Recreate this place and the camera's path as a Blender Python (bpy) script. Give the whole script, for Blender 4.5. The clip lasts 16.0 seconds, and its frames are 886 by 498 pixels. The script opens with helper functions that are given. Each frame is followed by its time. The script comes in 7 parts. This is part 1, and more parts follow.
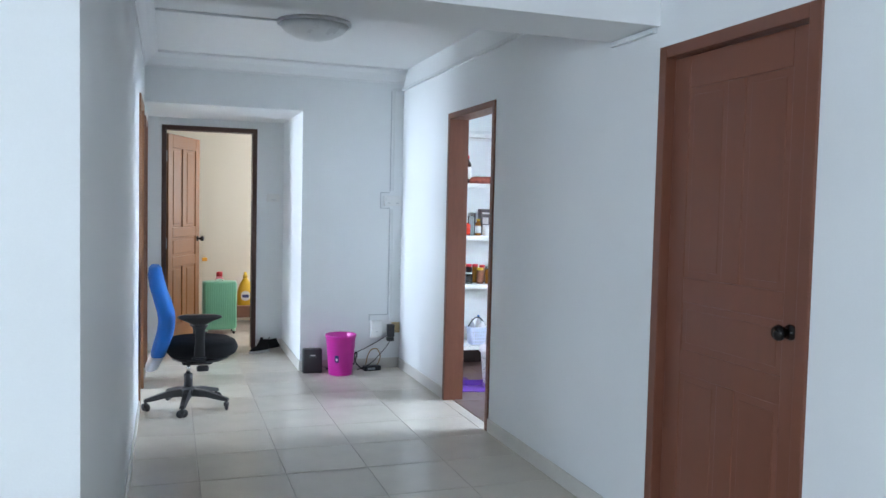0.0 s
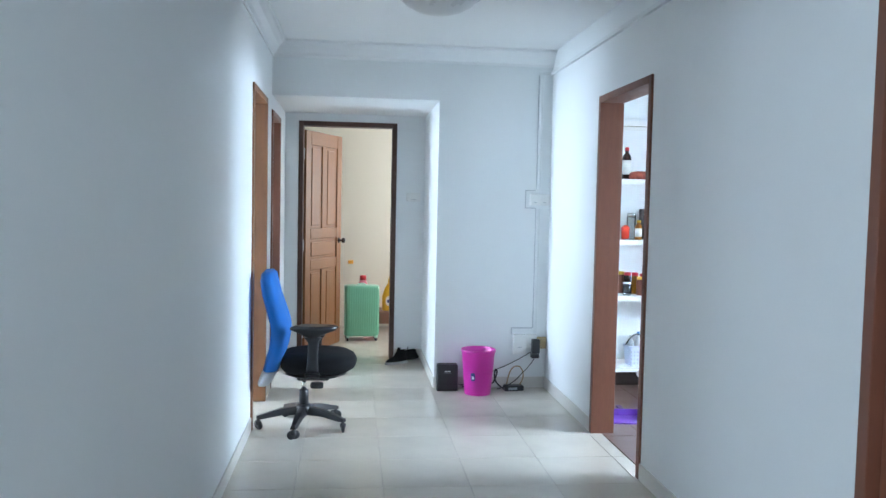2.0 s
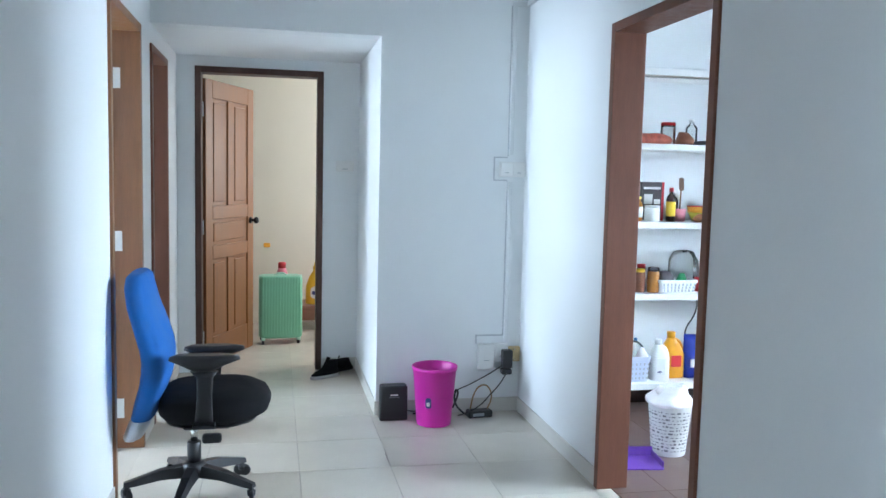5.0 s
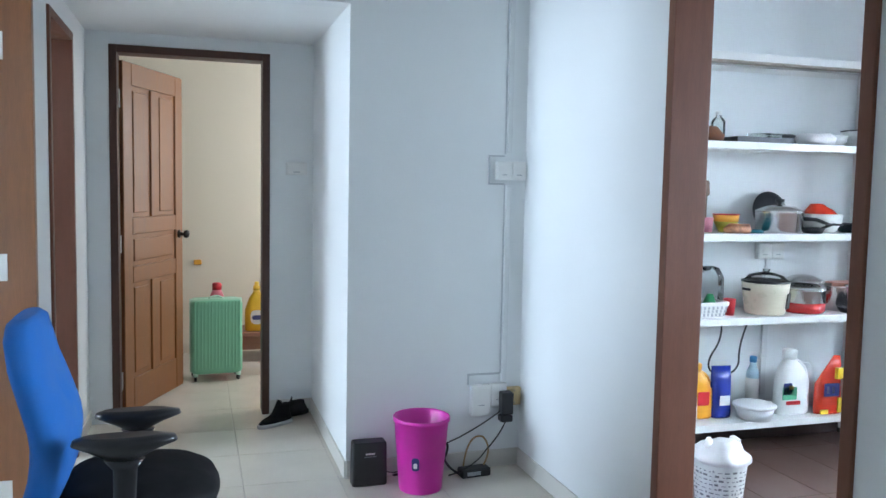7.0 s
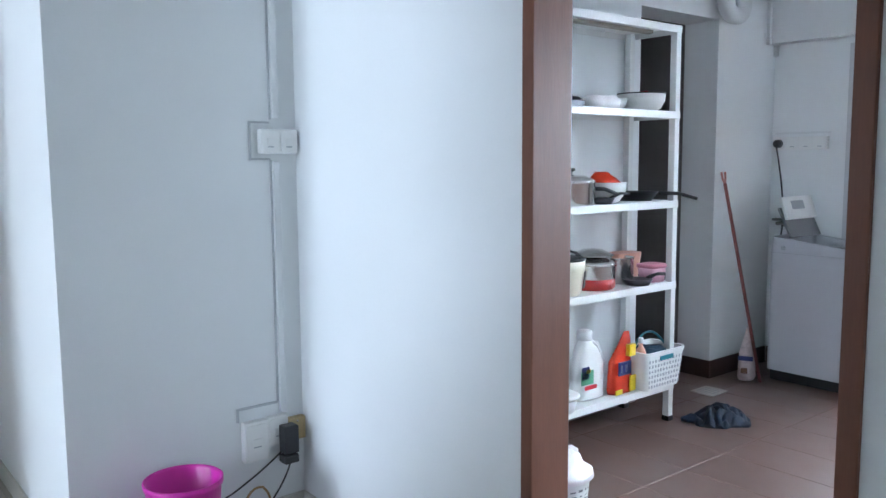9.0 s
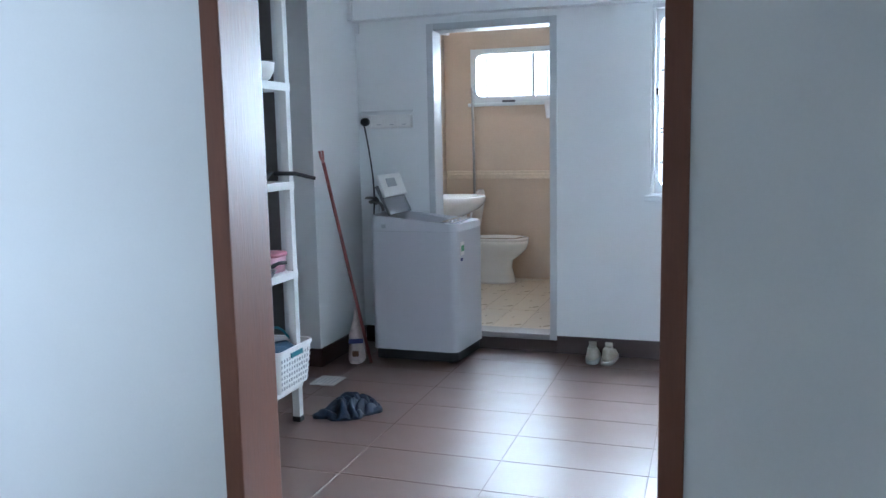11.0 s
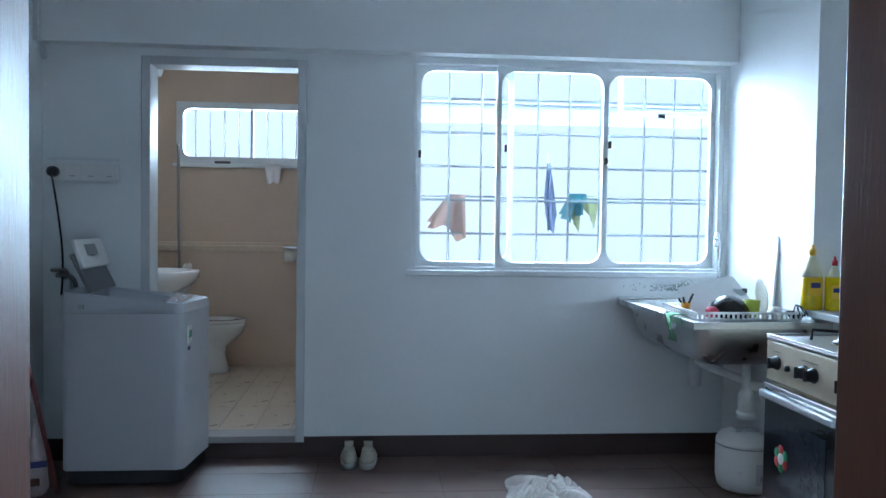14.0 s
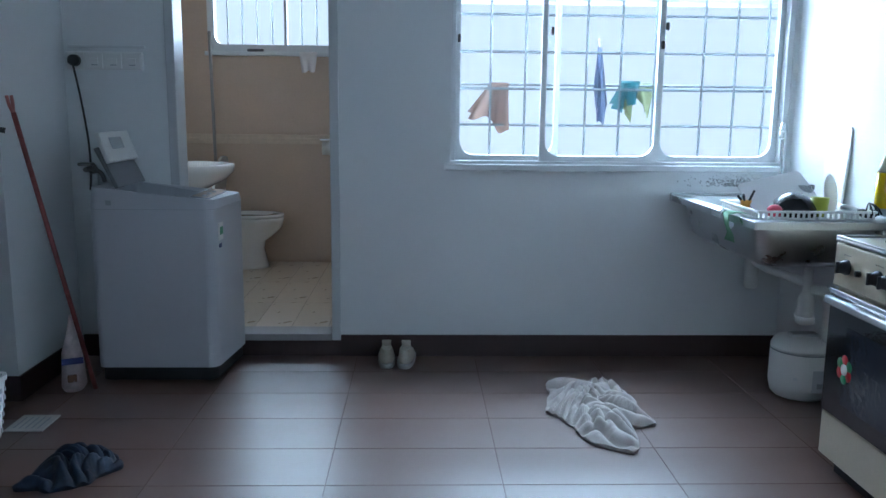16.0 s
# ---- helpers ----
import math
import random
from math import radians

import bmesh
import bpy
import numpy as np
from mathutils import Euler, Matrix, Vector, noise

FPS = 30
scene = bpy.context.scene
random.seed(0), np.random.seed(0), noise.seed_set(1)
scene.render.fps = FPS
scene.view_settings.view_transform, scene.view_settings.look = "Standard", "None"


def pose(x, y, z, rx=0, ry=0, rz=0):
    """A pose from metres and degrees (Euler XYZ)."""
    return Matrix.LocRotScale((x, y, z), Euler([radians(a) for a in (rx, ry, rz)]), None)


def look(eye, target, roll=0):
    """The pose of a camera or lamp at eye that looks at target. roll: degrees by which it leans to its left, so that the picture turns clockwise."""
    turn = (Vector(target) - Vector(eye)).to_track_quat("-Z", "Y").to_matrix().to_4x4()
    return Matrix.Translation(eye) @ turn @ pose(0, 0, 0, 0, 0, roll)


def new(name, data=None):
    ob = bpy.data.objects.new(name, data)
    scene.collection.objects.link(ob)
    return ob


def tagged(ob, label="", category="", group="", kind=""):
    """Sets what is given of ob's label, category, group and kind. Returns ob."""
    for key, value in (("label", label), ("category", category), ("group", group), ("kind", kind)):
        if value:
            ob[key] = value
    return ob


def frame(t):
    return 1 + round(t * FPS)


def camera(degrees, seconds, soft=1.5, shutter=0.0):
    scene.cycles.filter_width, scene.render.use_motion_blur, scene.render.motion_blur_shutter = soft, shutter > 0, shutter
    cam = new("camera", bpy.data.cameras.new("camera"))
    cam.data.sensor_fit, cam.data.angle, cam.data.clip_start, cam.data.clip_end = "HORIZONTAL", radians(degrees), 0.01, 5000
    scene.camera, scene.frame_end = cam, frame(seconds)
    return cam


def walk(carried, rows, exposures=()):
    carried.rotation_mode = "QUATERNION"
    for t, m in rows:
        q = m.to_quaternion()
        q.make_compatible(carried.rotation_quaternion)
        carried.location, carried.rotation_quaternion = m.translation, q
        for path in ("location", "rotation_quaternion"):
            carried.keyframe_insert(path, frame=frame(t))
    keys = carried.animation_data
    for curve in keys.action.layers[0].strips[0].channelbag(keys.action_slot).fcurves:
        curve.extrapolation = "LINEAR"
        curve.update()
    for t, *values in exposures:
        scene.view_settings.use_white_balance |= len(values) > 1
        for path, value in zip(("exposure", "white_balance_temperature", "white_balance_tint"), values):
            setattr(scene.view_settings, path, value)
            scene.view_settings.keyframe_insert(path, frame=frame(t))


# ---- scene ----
cam = camera(57.6, 16.0)
PATH = [
    (0, (0.144, 0.31, 1.428), (0.788, 2.201, 1.323), 1.3),
    (0.5, (0.247, 0.457, 1.389), (0.758, 2.388, 1.287), 1.3),
    (1, (0.312, 0.665, 1.413), (0.757, 2.612, 1.307), 0.7),
    (1.5, (0.468, 0.853, 1.421), (0.8, 2.822, 1.314), 0.4),
    (2, (0.568, 1.013, 1.419), (0.79, 2.997, 1.308), 1.2),
    (2.5, (0.566, 1.253, 1.413), (0.776, 3.238, 1.296), 0.5),
    (3, (0.59, 1.464, 1.401), (0.798, 3.448, 1.254), 0.0),
    (3.5, (0.628, 1.711, 1.412), (0.825, 3.695, 1.247), 1.2),
    (4, (0.613, 1.987, 1.408), (0.812, 3.969, 1.222), 0.8),
    (4.5, (0.602, 2.238, 1.407), (0.932, 4.202, 1.222), 0.8),
    (4.7, (0.619, 2.345, 1.413), (0.989, 4.302, 1.231), 1.0),
    (7, (0.533, 3.469, 1.385), (1.119, 5.375, 1.231), 1.1),
    (7.5, (0.536, 3.709, 1.402), (1.256, 5.568, 1.236), -0.0),
    (8, (0.575, 3.975, 1.388), (1.462, 5.76, 1.23), 0.5),
    (8.5, (0.534, 4.217, 1.403), (1.617, 5.89, 1.237), -0.1),
    (9, (0.561, 4.378, 1.393), (1.811, 5.924, 1.175), -0.4),
    (9.5, (0.665, 4.528, 1.401), (2.165, 5.831, 1.167), 0.3),
    (10, (0.677, 4.687, 1.399), (2.39, 5.689, 1.155), -0.2),
    (10.2, (0.67, 4.747, 1.406), (2.426, 5.671, 1.157), -0.6),
    (12.3, (1.052, 5.302, 1.243), (3.026, 5.539, 1.034), -0.2),
    (12.5, (1.122, 5.332, 1.249), (3.102, 5.535, 1.06), -0.1),
    (13, (1.289, 5.4, 1.248), (3.279, 5.517, 1.081), 0.5),
    (13.5, (1.386, 5.502, 1.264), (3.382, 5.439, 1.154), 0.8),
    (14, (1.421, 5.545, 1.262), (3.412, 5.37, 1.194), 0.8),
    (14.5, (1.47, 5.561, 1.26), (3.461, 5.381, 1.185), 0.9),
    (15, (1.536, 5.56, 1.238), (3.516, 5.421, 0.99), 1.0),
    (15.5, (1.593, 5.54, 1.238), (3.563, 5.404, 0.922), 1.0),
    (16, (1.633, 5.497, 1.262), (3.604, 5.435, 0.926), 0.6),
]
EXPOSURE = [(0.0, 1.3, 5900, 13), (2.0, 1.5, 5650, 9), (4.0, 1.45, 5650, 9), (7.0, 1.1, 5800, 10), (8.5, 1.05, 5850, 12), (10.0, 0.95, 5750, 14), (12.3, 0.55, 5250, 6), (13.0, 0.35, 5200, 6), (14.0, -0.1, 5200, 6), (15.0, -0.3, 5200, 7), (16.0, -0.3, 5200, 7)]
walk(cam, [(t, look(eye, target, roll)) for t, eye, target, roll in PATH], EXPOSURE)

# ---- world and light ----
SKY_GLOW = 1.22
world = bpy.data.worlds.new("sky")
scene.world = world
world.use_nodes = True
wn = world.node_tree.nodes
sky = wn.new("ShaderNodeTexSky")
sky.sky_type, sky.sun_disc = "NISHITA", False
sky.sun_elevation, sky.sun_rotation = radians(50), radians(200)
wn["Background"].inputs["Strength"].default_value = 0.1
world.node_tree.links.new(sky.outputs[0], wn["Background"].inputs["Color"])


def area_lamp(name, eye, target, width, height, watts, colour=(0.80, 0.91, 1.0)):
    """An area lamp: daylight at a window, also fill for unseen rooms."""
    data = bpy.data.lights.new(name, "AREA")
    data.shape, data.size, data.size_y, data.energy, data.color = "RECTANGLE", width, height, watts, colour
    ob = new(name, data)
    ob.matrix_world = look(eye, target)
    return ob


area_lamp("kitchen_daylight", (7.45, 4.2, 2.35), (5.6, 4.6, 0.95), 2.3, 3.0, 1250)
area_lamp("bathroom_daylight", (8.15, 6.5, 2.0), (7.0, 6.45, 1.6), 1.1, 0.6, 75)
# Fill lamps added in unseen rooms to brighten the hall and bedroom.
area_lamp("living_daylight", (-5.62, -3.3, 1.5), (0.0, -3.3, 1.45), 2.2, 1.3, 130)
area_lamp("side_room_daylight", (-3.42, 6.15, 1.5), (0.0, 6.15, 1.4), 1.3, 1.3, 95)
area_lamp("back_room_daylight", (-3.42, 7.65, 1.5), (0.0, 7.65, 1.4), 0.9, 1.3, 62)
area_lamp("bedroom_daylight", (2.55, 9.5, 1.6), (0.0, 9.5, 1.3), 1.2, 1.2, 13, (1.0, 0.97, 0.90))

# ---- materials ----
def material(name, colour, rough=0.6, metal=0.0, vary=0.08, scale=6.0, grain=60.0, bump=0.02, stretch=(1, 1, 1), coat=0.0, coat_rough=0.15, spread=0.0, spec=0.5):
    """A surface with two scales of variation: broad patches and fine grain, in colour, gloss and relief."""
    m = bpy.data.materials.new(name)
    m.use_nodes = True
    n, l = m.node_tree.nodes, m.node_tree.links
    b = n["Principled BSDF"]
    b.inputs["Metallic"].default_value = metal
    b.inputs["Specular IOR Level"].default_value = spec
    b.inputs["Coat Weight"].default_value = coat
    b.inputs["Coat Roughness"].default_value = coat_rough
    tc, mp = n.new("ShaderNodeTexCoord"), n.new("ShaderNodeMapping")
    mp.inputs["Scale"].default_value = stretch
    l.new(tc.outputs["Object"], mp.inputs["Vector"])
    broad, fine = n.new("ShaderNodeTexNoise"), n.new("ShaderNodeTexNoise")
    broad.inputs["Scale"].default_value, broad.inputs["Detail"].default_value = scale, 5
    fine.inputs["Scale"].default_value, fine.inputs["Detail"].default_value = grain, 3
    l.new(mp.outputs[0], broad.inputs["Vector"]), l.new(mp.outputs[0], fine.inputs["Vector"])
    mix = n.new("ShaderNodeMix")
    mix.data_type = "FLOAT"
    mix.inputs[0].default_value = 0.35
    l.new(broad.outputs[0], mix.inputs[2]), l.new(fine.outputs[0], mix.inputs[3])
    ramp = n.new("ShaderNodeMapRange")
    ramp.inputs["From Min"].default_value, ramp.inputs["From Max"].default_value = 0.3, 0.7
    ramp.inputs["To Min"].default_value, ramp.inputs["To Max"].default_value = 1 - vary, 1 + vary * 0.5
    l.new(mix.outputs[0], ramp.inputs["Value"])
    value = ramp.outputs[0]
    if spread:
        oi, jitter, mul = n.new("ShaderNodeObjectInfo"), n.new("ShaderNodeMapRange"), n.new("ShaderNodeMath")
        jitter.inputs["To Min"].default_value, jitter.inputs["To Max"].default_value = 1 - spread, 1 + spread
        mul.operation = "MULTIPLY"
        l.new(oi.outputs["Random"], jitter.inputs["Value"])
        l.new(jitter.outputs[0], mul.inputs[0]), l.new(value, mul.inputs[1])
        value = mul.outputs[0]
    tint = n.new("ShaderNodeVectorMath")
    tint.operation = "SCALE"
    tint.inputs[0].default_value = colour
    l.new(value, tint.inputs["Scale"])
    l.new(tint.outputs[0], b.inputs["Base Color"])
    gloss = n.new("ShaderNodeMapRange")
    gloss.inputs["From Min"].default_value, gloss.inputs["From Max"].default_value = 0.3, 0.7
    gloss.inputs["To Min"].default_value, gloss.inputs["To Max"].default_value = max(0.02, rough * 0.85), min(1.0, rough * 1.15)
    l.new(broad.outputs[0], gloss.inputs["Value"])
    l.new(gloss.outputs[0], b.inputs["Roughness"])
    if bump:
        bp = n.new("ShaderNodeBump")
        bp.inputs["Strength"].default_value, bp.inputs["Distance"].default_value = bump * 10, 0.002
        l.new(fine.outputs[0], bp.inputs["Height"])
        l.new(bp.outputs[0], b.inputs["Normal"])
    return m


def glass(name, colour=(0.95, 0.97, 0.97), rough=0.0, alpha=0.12):
    """Thin clear sheet: mostly see-through, with a glossy skin."""
    m = bpy.data.materials.new(name)
    m.use_nodes = True
    n, l = m.node_tree.nodes, m.node_tree.links
    clear, shine, mix, fres = n.new("ShaderNodeBsdfTransparent"), n.new("ShaderNodeBsdfGlossy"), n.new("ShaderNodeMixShader"), n.new("ShaderNodeFresnel")
    clear.inputs[0].default_value = (*colour, 1)
    shine.inputs["Roughness"].default_value = rough
    fres.inputs[0].default_value = 1.45
    l.new(fres.outputs[0], mix.inputs[0]), l.new(clear.outputs[0], mix.inputs[1]), l.new(shine.outputs[0], mix.inputs[2])
    l.new(mix.outputs[0], n["Material Output"].inputs[0])
    return m


WALL = material("wall_paint", (0.78, 0.80, 0.80), 0.55, vary=0.03, scale=2.0, grain=180, bump=0.015)
CEIL = material("ceiling_paint", (0.82, 0.83, 0.83), 0.7, vary=0.02, scale=2.0, grain=150)
CREAM = material("cream_wall_paint", (0.78, 0.72, 0.60), 0.6, vary=0.03, scale=2.0, grain=150)
HALL_TILE = material("cream_floor_tile", (0.65, 0.60, 0.51), 0.22, vary=0.06, scale=5, grain=90, bump=0.002, spread=0.03)
GROUT = material("floor_grout", (0.50, 0.46, 0.40), 0.9, vary=0.15, scale=9)
KITCHEN_TILE = material("brown_floor_tile", (0.138, 0.074, 0.054), 0.42, spec=0.9, coat=0.7, coat_rough=0.35, vary=0.16, scale=5, grain=90, bump=0.004, spread=0.04)
KITCHEN_GROUT = material("brown_grout", (0.125, 0.070, 0.053), 0.8, vary=0.2, scale=12)
BASE_HALL = material("cream_skirting_tile", (0.62, 0.60, 0.55), 0.35, vary=0.06, scale=6)
BASE_KITCHEN = material("brown_skirting_tile", (0.052, 0.030, 0.027), 0.4, vary=0.1, scale=6)
FRAME_WOOD = material("brown_door_frame", (0.17, 0.066, 0.038), 0.42, spec=0.4, vary=0.18, scale=5, grain=40, stretch=(6, 6, 0.6), bump=0.02)
DARK_WOOD = material("dark_brown_door_frame", (0.07, 0.030, 0.020), 0.45, vary=0.25, scale=5, grain=40, stretch=(6, 6, 0.6), bump=0.02)
NEAR_WOOD = material("reddish_door_wood", (0.175, 0.062, 0.035), 0.36, vary=0.10, scale=4, grain=50, stretch=(5, 5, 0.5), bump=0.008)
DOOR_WOOD = material("varnished_door_wood", (0.25, 0.105, 0.037), 0.42, vary=0.22, scale=4, grain=45, stretch=(6, 6, 0.5), bump=0.015)
GOLD_WOOD = material("golden_varnished_frame", (0.22, 0.095, 0.038), 0.42, vary=0.2, scale=5, grain=40, stretch=(6, 6, 0.6), bump=0.015)
GREY_PAINT = material("light_grey_gloss_paint", (0.55, 0.57, 0.58), 0.4, vary=0.04)

# ---- mesh helpers ----
def box(bm, x0, y0, z0, x1, y1, z1, bevel=0.0):
    r = bmesh.ops.create_cube(bm, size=1)
    vs = r["verts"]
    bmesh.ops.scale(bm, vec=(x1 - x0, y1 - y0, z1 - z0), verts=vs)
    bmesh.ops.translate(bm, vec=((x0 + x1) / 2, (y0 + y1) / 2, (z0 + z1) / 2), verts=vs)
    if bevel:
        es = list({e for v in vs for e in v.link_edges})
        bmesh.ops.bevel(bm, geom=es, offset=bevel, segments=2, affect="EDGES", profile=0.5)
    return bm


def boxes(*rows, bevel=0.0):
    bm = bmesh.new()
    for r in rows:
        box(bm, *r, bevel=bevel)
    return bm


def lathe(bm, rows, cx=0, cy=0, cz=0, n=28, squash=1.0):
    """A turned shape: rows of (radius, height) from the bottom up."""
    rings = []
    for r, z in rows:
        rings.append([bm.verts.new((cx + r * math.cos(2 * math.pi * i / n), cy + squash * r * math.sin(2 * math.pi * i / n), cz + z)) for i in range(n)])
    for a, b in zip(rings, rings[1:]):
        for i in range(n):
            f = bm.faces.new((a[i], a[(i + 1) % n], b[(i + 1) % n], b[i]))
            f.smooth = True
    if rows[0][0] > 1e-4:
        bm.faces.new(rings[0][::-1])
    if rows[-1][0] > 1e-4:
        bm.faces.new(rings[-1])
    return bm


def turned(rows, cx=0, cy=0, cz=0, n=28, squash=1.0):
    return lathe(bmesh.new(), rows, cx, cy, cz, n, squash)


def tube(bm, pts, r, n=8, r_end=None):
    """A round bar bent along pts."""
    pts = [Vector(p) for p in pts]
    rings, up = [], None
    for i, p in enumerate(pts):
        d = (pts[min(i + 1, len(pts) - 1)] - pts[max(i - 1, 0)]).normalized()
        if up is None:
            up = d.cross(Vector((0, 0, 1)) if abs(d.z) < 0.9 else Vector((1, 0, 0))).normalized()
        else:
            up = (up - d * up.dot(d)).normalized()
        w = d.cross(up)
        k = r if r_end is None else r + (r_end - r) * i / (len(pts) - 1)
        rings.append([bm.verts.new(p + k * (math.cos(2 * math.pi * j / n) * up + math.sin(2 * math.pi * j / n) * w)) for j in range(n)])
    for a, b in zip(rings, rings[1:]):
        for j in range(n):
            f = bm.faces.new((a[j], a[(j + 1) % n], b[(j + 1) % n], b[j]))
            f.smooth = True
    bm.faces.new(rings[0][::-1]), bm.faces.new(rings[-1])
    return bm


def bar(pts, r, n=8, r_end=None):
    return tube(bmesh.new(), pts, r, n, r_end)


def arc(p0, p1, p2, steps=10):
    """A smooth bend from p0 by way of p1 to p2."""
    a, b, c = Vector(p0), Vector(p1), Vector(p2)
    return [(1 - t) ** 2 * a + 2 * t * (1 - t) * b + t * t * c for t in (i / steps for i in range(steps + 1))]


def slab(bm, outline, z0, z1):
    """A flat outline in x and y raised from z0 to z1."""
    lo = [bm.verts.new((x, y, z0)) for x, y in outline]
    hi = [bm.verts.new((x, y, z1)) for x, y in outline]
    bm.faces.new(lo[::-1]), bm.faces.new(hi)
    for i in range(len(lo)):
        j = (i + 1) % len(lo)
        bm.faces.new((lo[i], lo[j], hi[j], hi[i]))
    return bm


def rounded(x0, y0, x1, y1, r, n=6):
    """The outline of a rectangle with round corners."""
    out = []
    for cx, cy, a in ((x1 - r, y1 - r, 0), (x0 + r, y1 - r, 90), (x0 + r, y0 + r, 180), (x1 - r, y0 + r, 270)):
        out += [(cx + r * math.cos(radians(a + 90 * i / n)), cy + r * math.sin(radians(a + 90 * i / n))) for i in range(n + 1)]
    return out


def turn(bm, m):
    bmesh.ops.transform(bm, matrix=m, verts=bm.verts)
    return bm


def mesh(name, bm, mat):
    bmesh.ops.recalc_face_normals(bm, faces=bm.faces)
    data = bpy.data.meshes.new(name)
    bm.to_mesh(data)
    bm.free()
    data.materials.append(mat)
    return data


def part(name, bm, mat, parent, label=""):
    ob = new(name, mesh(name, bm, mat))
    ob.parent = parent
    return tagged(ob, label)


def thing(name, label, category, at=(0, 0, 0), rz=0.0, group=""):
    ob = new(name)
    ob.empty_display_size = 0.05
    ob.matrix_world = pose(*at, 0, 0, rz)
    return tagged(ob, label, category, group)


def single(name, bm, mat, label, category, m=None, group=""):
    ob = new(name, mesh(name, bm, mat))
    if m is not None:
        ob.matrix_world = m
    return tagged(ob, label, category, group)


def structure(name, bm, mat, label, category="wall"):
    return tagged(new(name, mesh(name, bm, mat)), label, category, kind="structure")


def wall_rows(axis, face, back, a, b, top, openings, base=0.0):
    """Boxes of a wall along an axis, with openings (from, to, bottom, top) cut through."""
    rows, at = [], a

    def add(u0, u1, z0, z1):
        if u1 - u0 > 1e-4 and z1 - z0 > 1e-4:
            lo, hi = min(face, back), max(face, back)
            rows.append((lo, u0, z0, hi, u1, z1) if axis == "y" else (u0, lo, z0, u1, hi, z1))
    for u0, u1, z0, z1 in sorted(openings):
        add(at, u0, base, top)
        add(u0, u1, base, z0)
        add(u0, u1, z1, top)
        at = u1
    add(at, b, base, top)
    return boxes(*rows)


# ---- the plan ----
XL, XR, XK = -0.045, 2.08, 2.205      # hall: left wall, right wall, its kitchen face
YF, YE, XC = 7.15, 8.33, 1.205        # far wall, end wall of the passage, its side wall
TOP, LOW = 2.60, 2.205                # hall ceiling, passage ceiling
KX, KY, KR = 5.71, 7.225, 3.60        # kitchen: window wall, rack wall, sink wall
KD = (5.02, 5.91)                     # kitchen doorway
ND = (2.35, 3.228)                    # closed door
D1, D2 = (6.0, 6.785), (7.13, 7.80)   # side doors
BD = (0.075, 0.95)                    # bedroom door
KTOP = 2.55

structure("wall_hall_left", wall_rows("y", XL, XL - 0.12, 2.28, YE + 0.12, TOP, [(*D1, 0, 2.125), (*D2, 0, 2.09)]), WALL, "white painted hall wall with two side doorways")
structure("wall_hall_left_end", boxes((-5.7, 2.28, 0, XL - 0.12, 2.40, TOP)), WALL, "white painted wall end facing the living room")
structure("wall_hall_right", wall_rows("y", XR, XK, -4.8, YF, TOP, [(*ND, 0, 2.10), (*KD, 0, 2.10)]), WALL, "white painted hall wall with two doorways")
structure("wall_far", boxes((XC, YF, 0, XK, YF + 0.10, TOP), (XC, YF + 0.10, 0, XC + 0.10, YE, LOW), (XL, YF, LOW, XC, YF + 0.12, TOP)), WALL, "white painted far wall beside the passage opening")
structure("wall_passage_end", wall_rows("x", YE, YE + 0.12, XL, 2.6, TOP, [(*BD, 0, 2.13)]), WALL, "white painted end wall with the bedroom doorway")
structure("ceiling", boxes((-5.7, -4.8, TOP, XK, YF + 0.12, TOP + 0.1)), CEIL, "white painted hall ceiling", "ceiling")
structure("ceiling_passage", boxes((XL, YF + 0.12, LOW, XC, YE, LOW + 0.1)), CEIL, "low white ceiling of the passage", "ceiling")
structure("beam", boxes((XL, 3.25, 2.20, XR, 3.62, TOP)), CEIL, "white painted ceiling beam across the hall", "beam")
# living room behind, out of view; opening added to house the fill lamp
structure("wall_living", wall_rows("y", -5.7, -5.82, -4.8, 2.40, TOP, [(-4.45, -2.15, 0.85, 2.15)]), WALL, "unseen white living room wall with a wide opening added for a lamp")
structure("wall_living_back", boxes((-5.82, -4.92, 0, XK, -4.8, TOP)), WALL, "plain white living room wall")
# side rooms and bedroom; window openings and dividing wall added unseen to shape light
structure("wall_side_rooms", boxes((-3.6, 5.3, 0, XL - 0.12, 5.4, TOP), (-3.6, 8.33, 0, XL - 0.12, 8.45, TOP), (-3.5, 6.93, 0, XL - 0.12, 7.03, TOP)), WALL, "plain white side room walls with an added dividing wall")
structure("wall_side_windows", wall_rows("y", -3.5, -3.6, 5.4, 8.33, TOP, [(5.5, 6.8, 0.85, 2.15), (7.2, 8.1, 0.85, 2.15)]), WALL, "unseen white side room wall with two openings added for lamps")
structure("ceiling_side_rooms", boxes((-3.6, 5.3, TOP, XL - 0.12, 8.45, TOP + 0.1)), CEIL, "white side room ceiling", "ceiling")
structure("wall_bedroom", boxes((-1.6, 10.25, 0, 2.6, 10.37, TOP), (-1.72, YE + 0.12, 0, -1.6, 10.37, TOP)), CREAM, "cream painted bedroom walls")
structure("wall_bedroom_window", wall_rows("y", 2.6, 2.72, YE, 10.37, TOP, [(8.9, 10.1, 1.0, 2.2)]), CREAM, "unseen cream bedroom wall with an opening added for a lamp")
structure("wall_bedroom_front", boxes((-1.6, YE, 0, XL - 0.12, YE + 0.12, TOP)), CREAM, "cream painted bedroom wall")
structure("ceiling_bedroom", boxes((-1.72, YE, TOP, 2.72, 10.37, TOP + 0.1)), CEIL, "white bedroom ceiling", "ceiling")
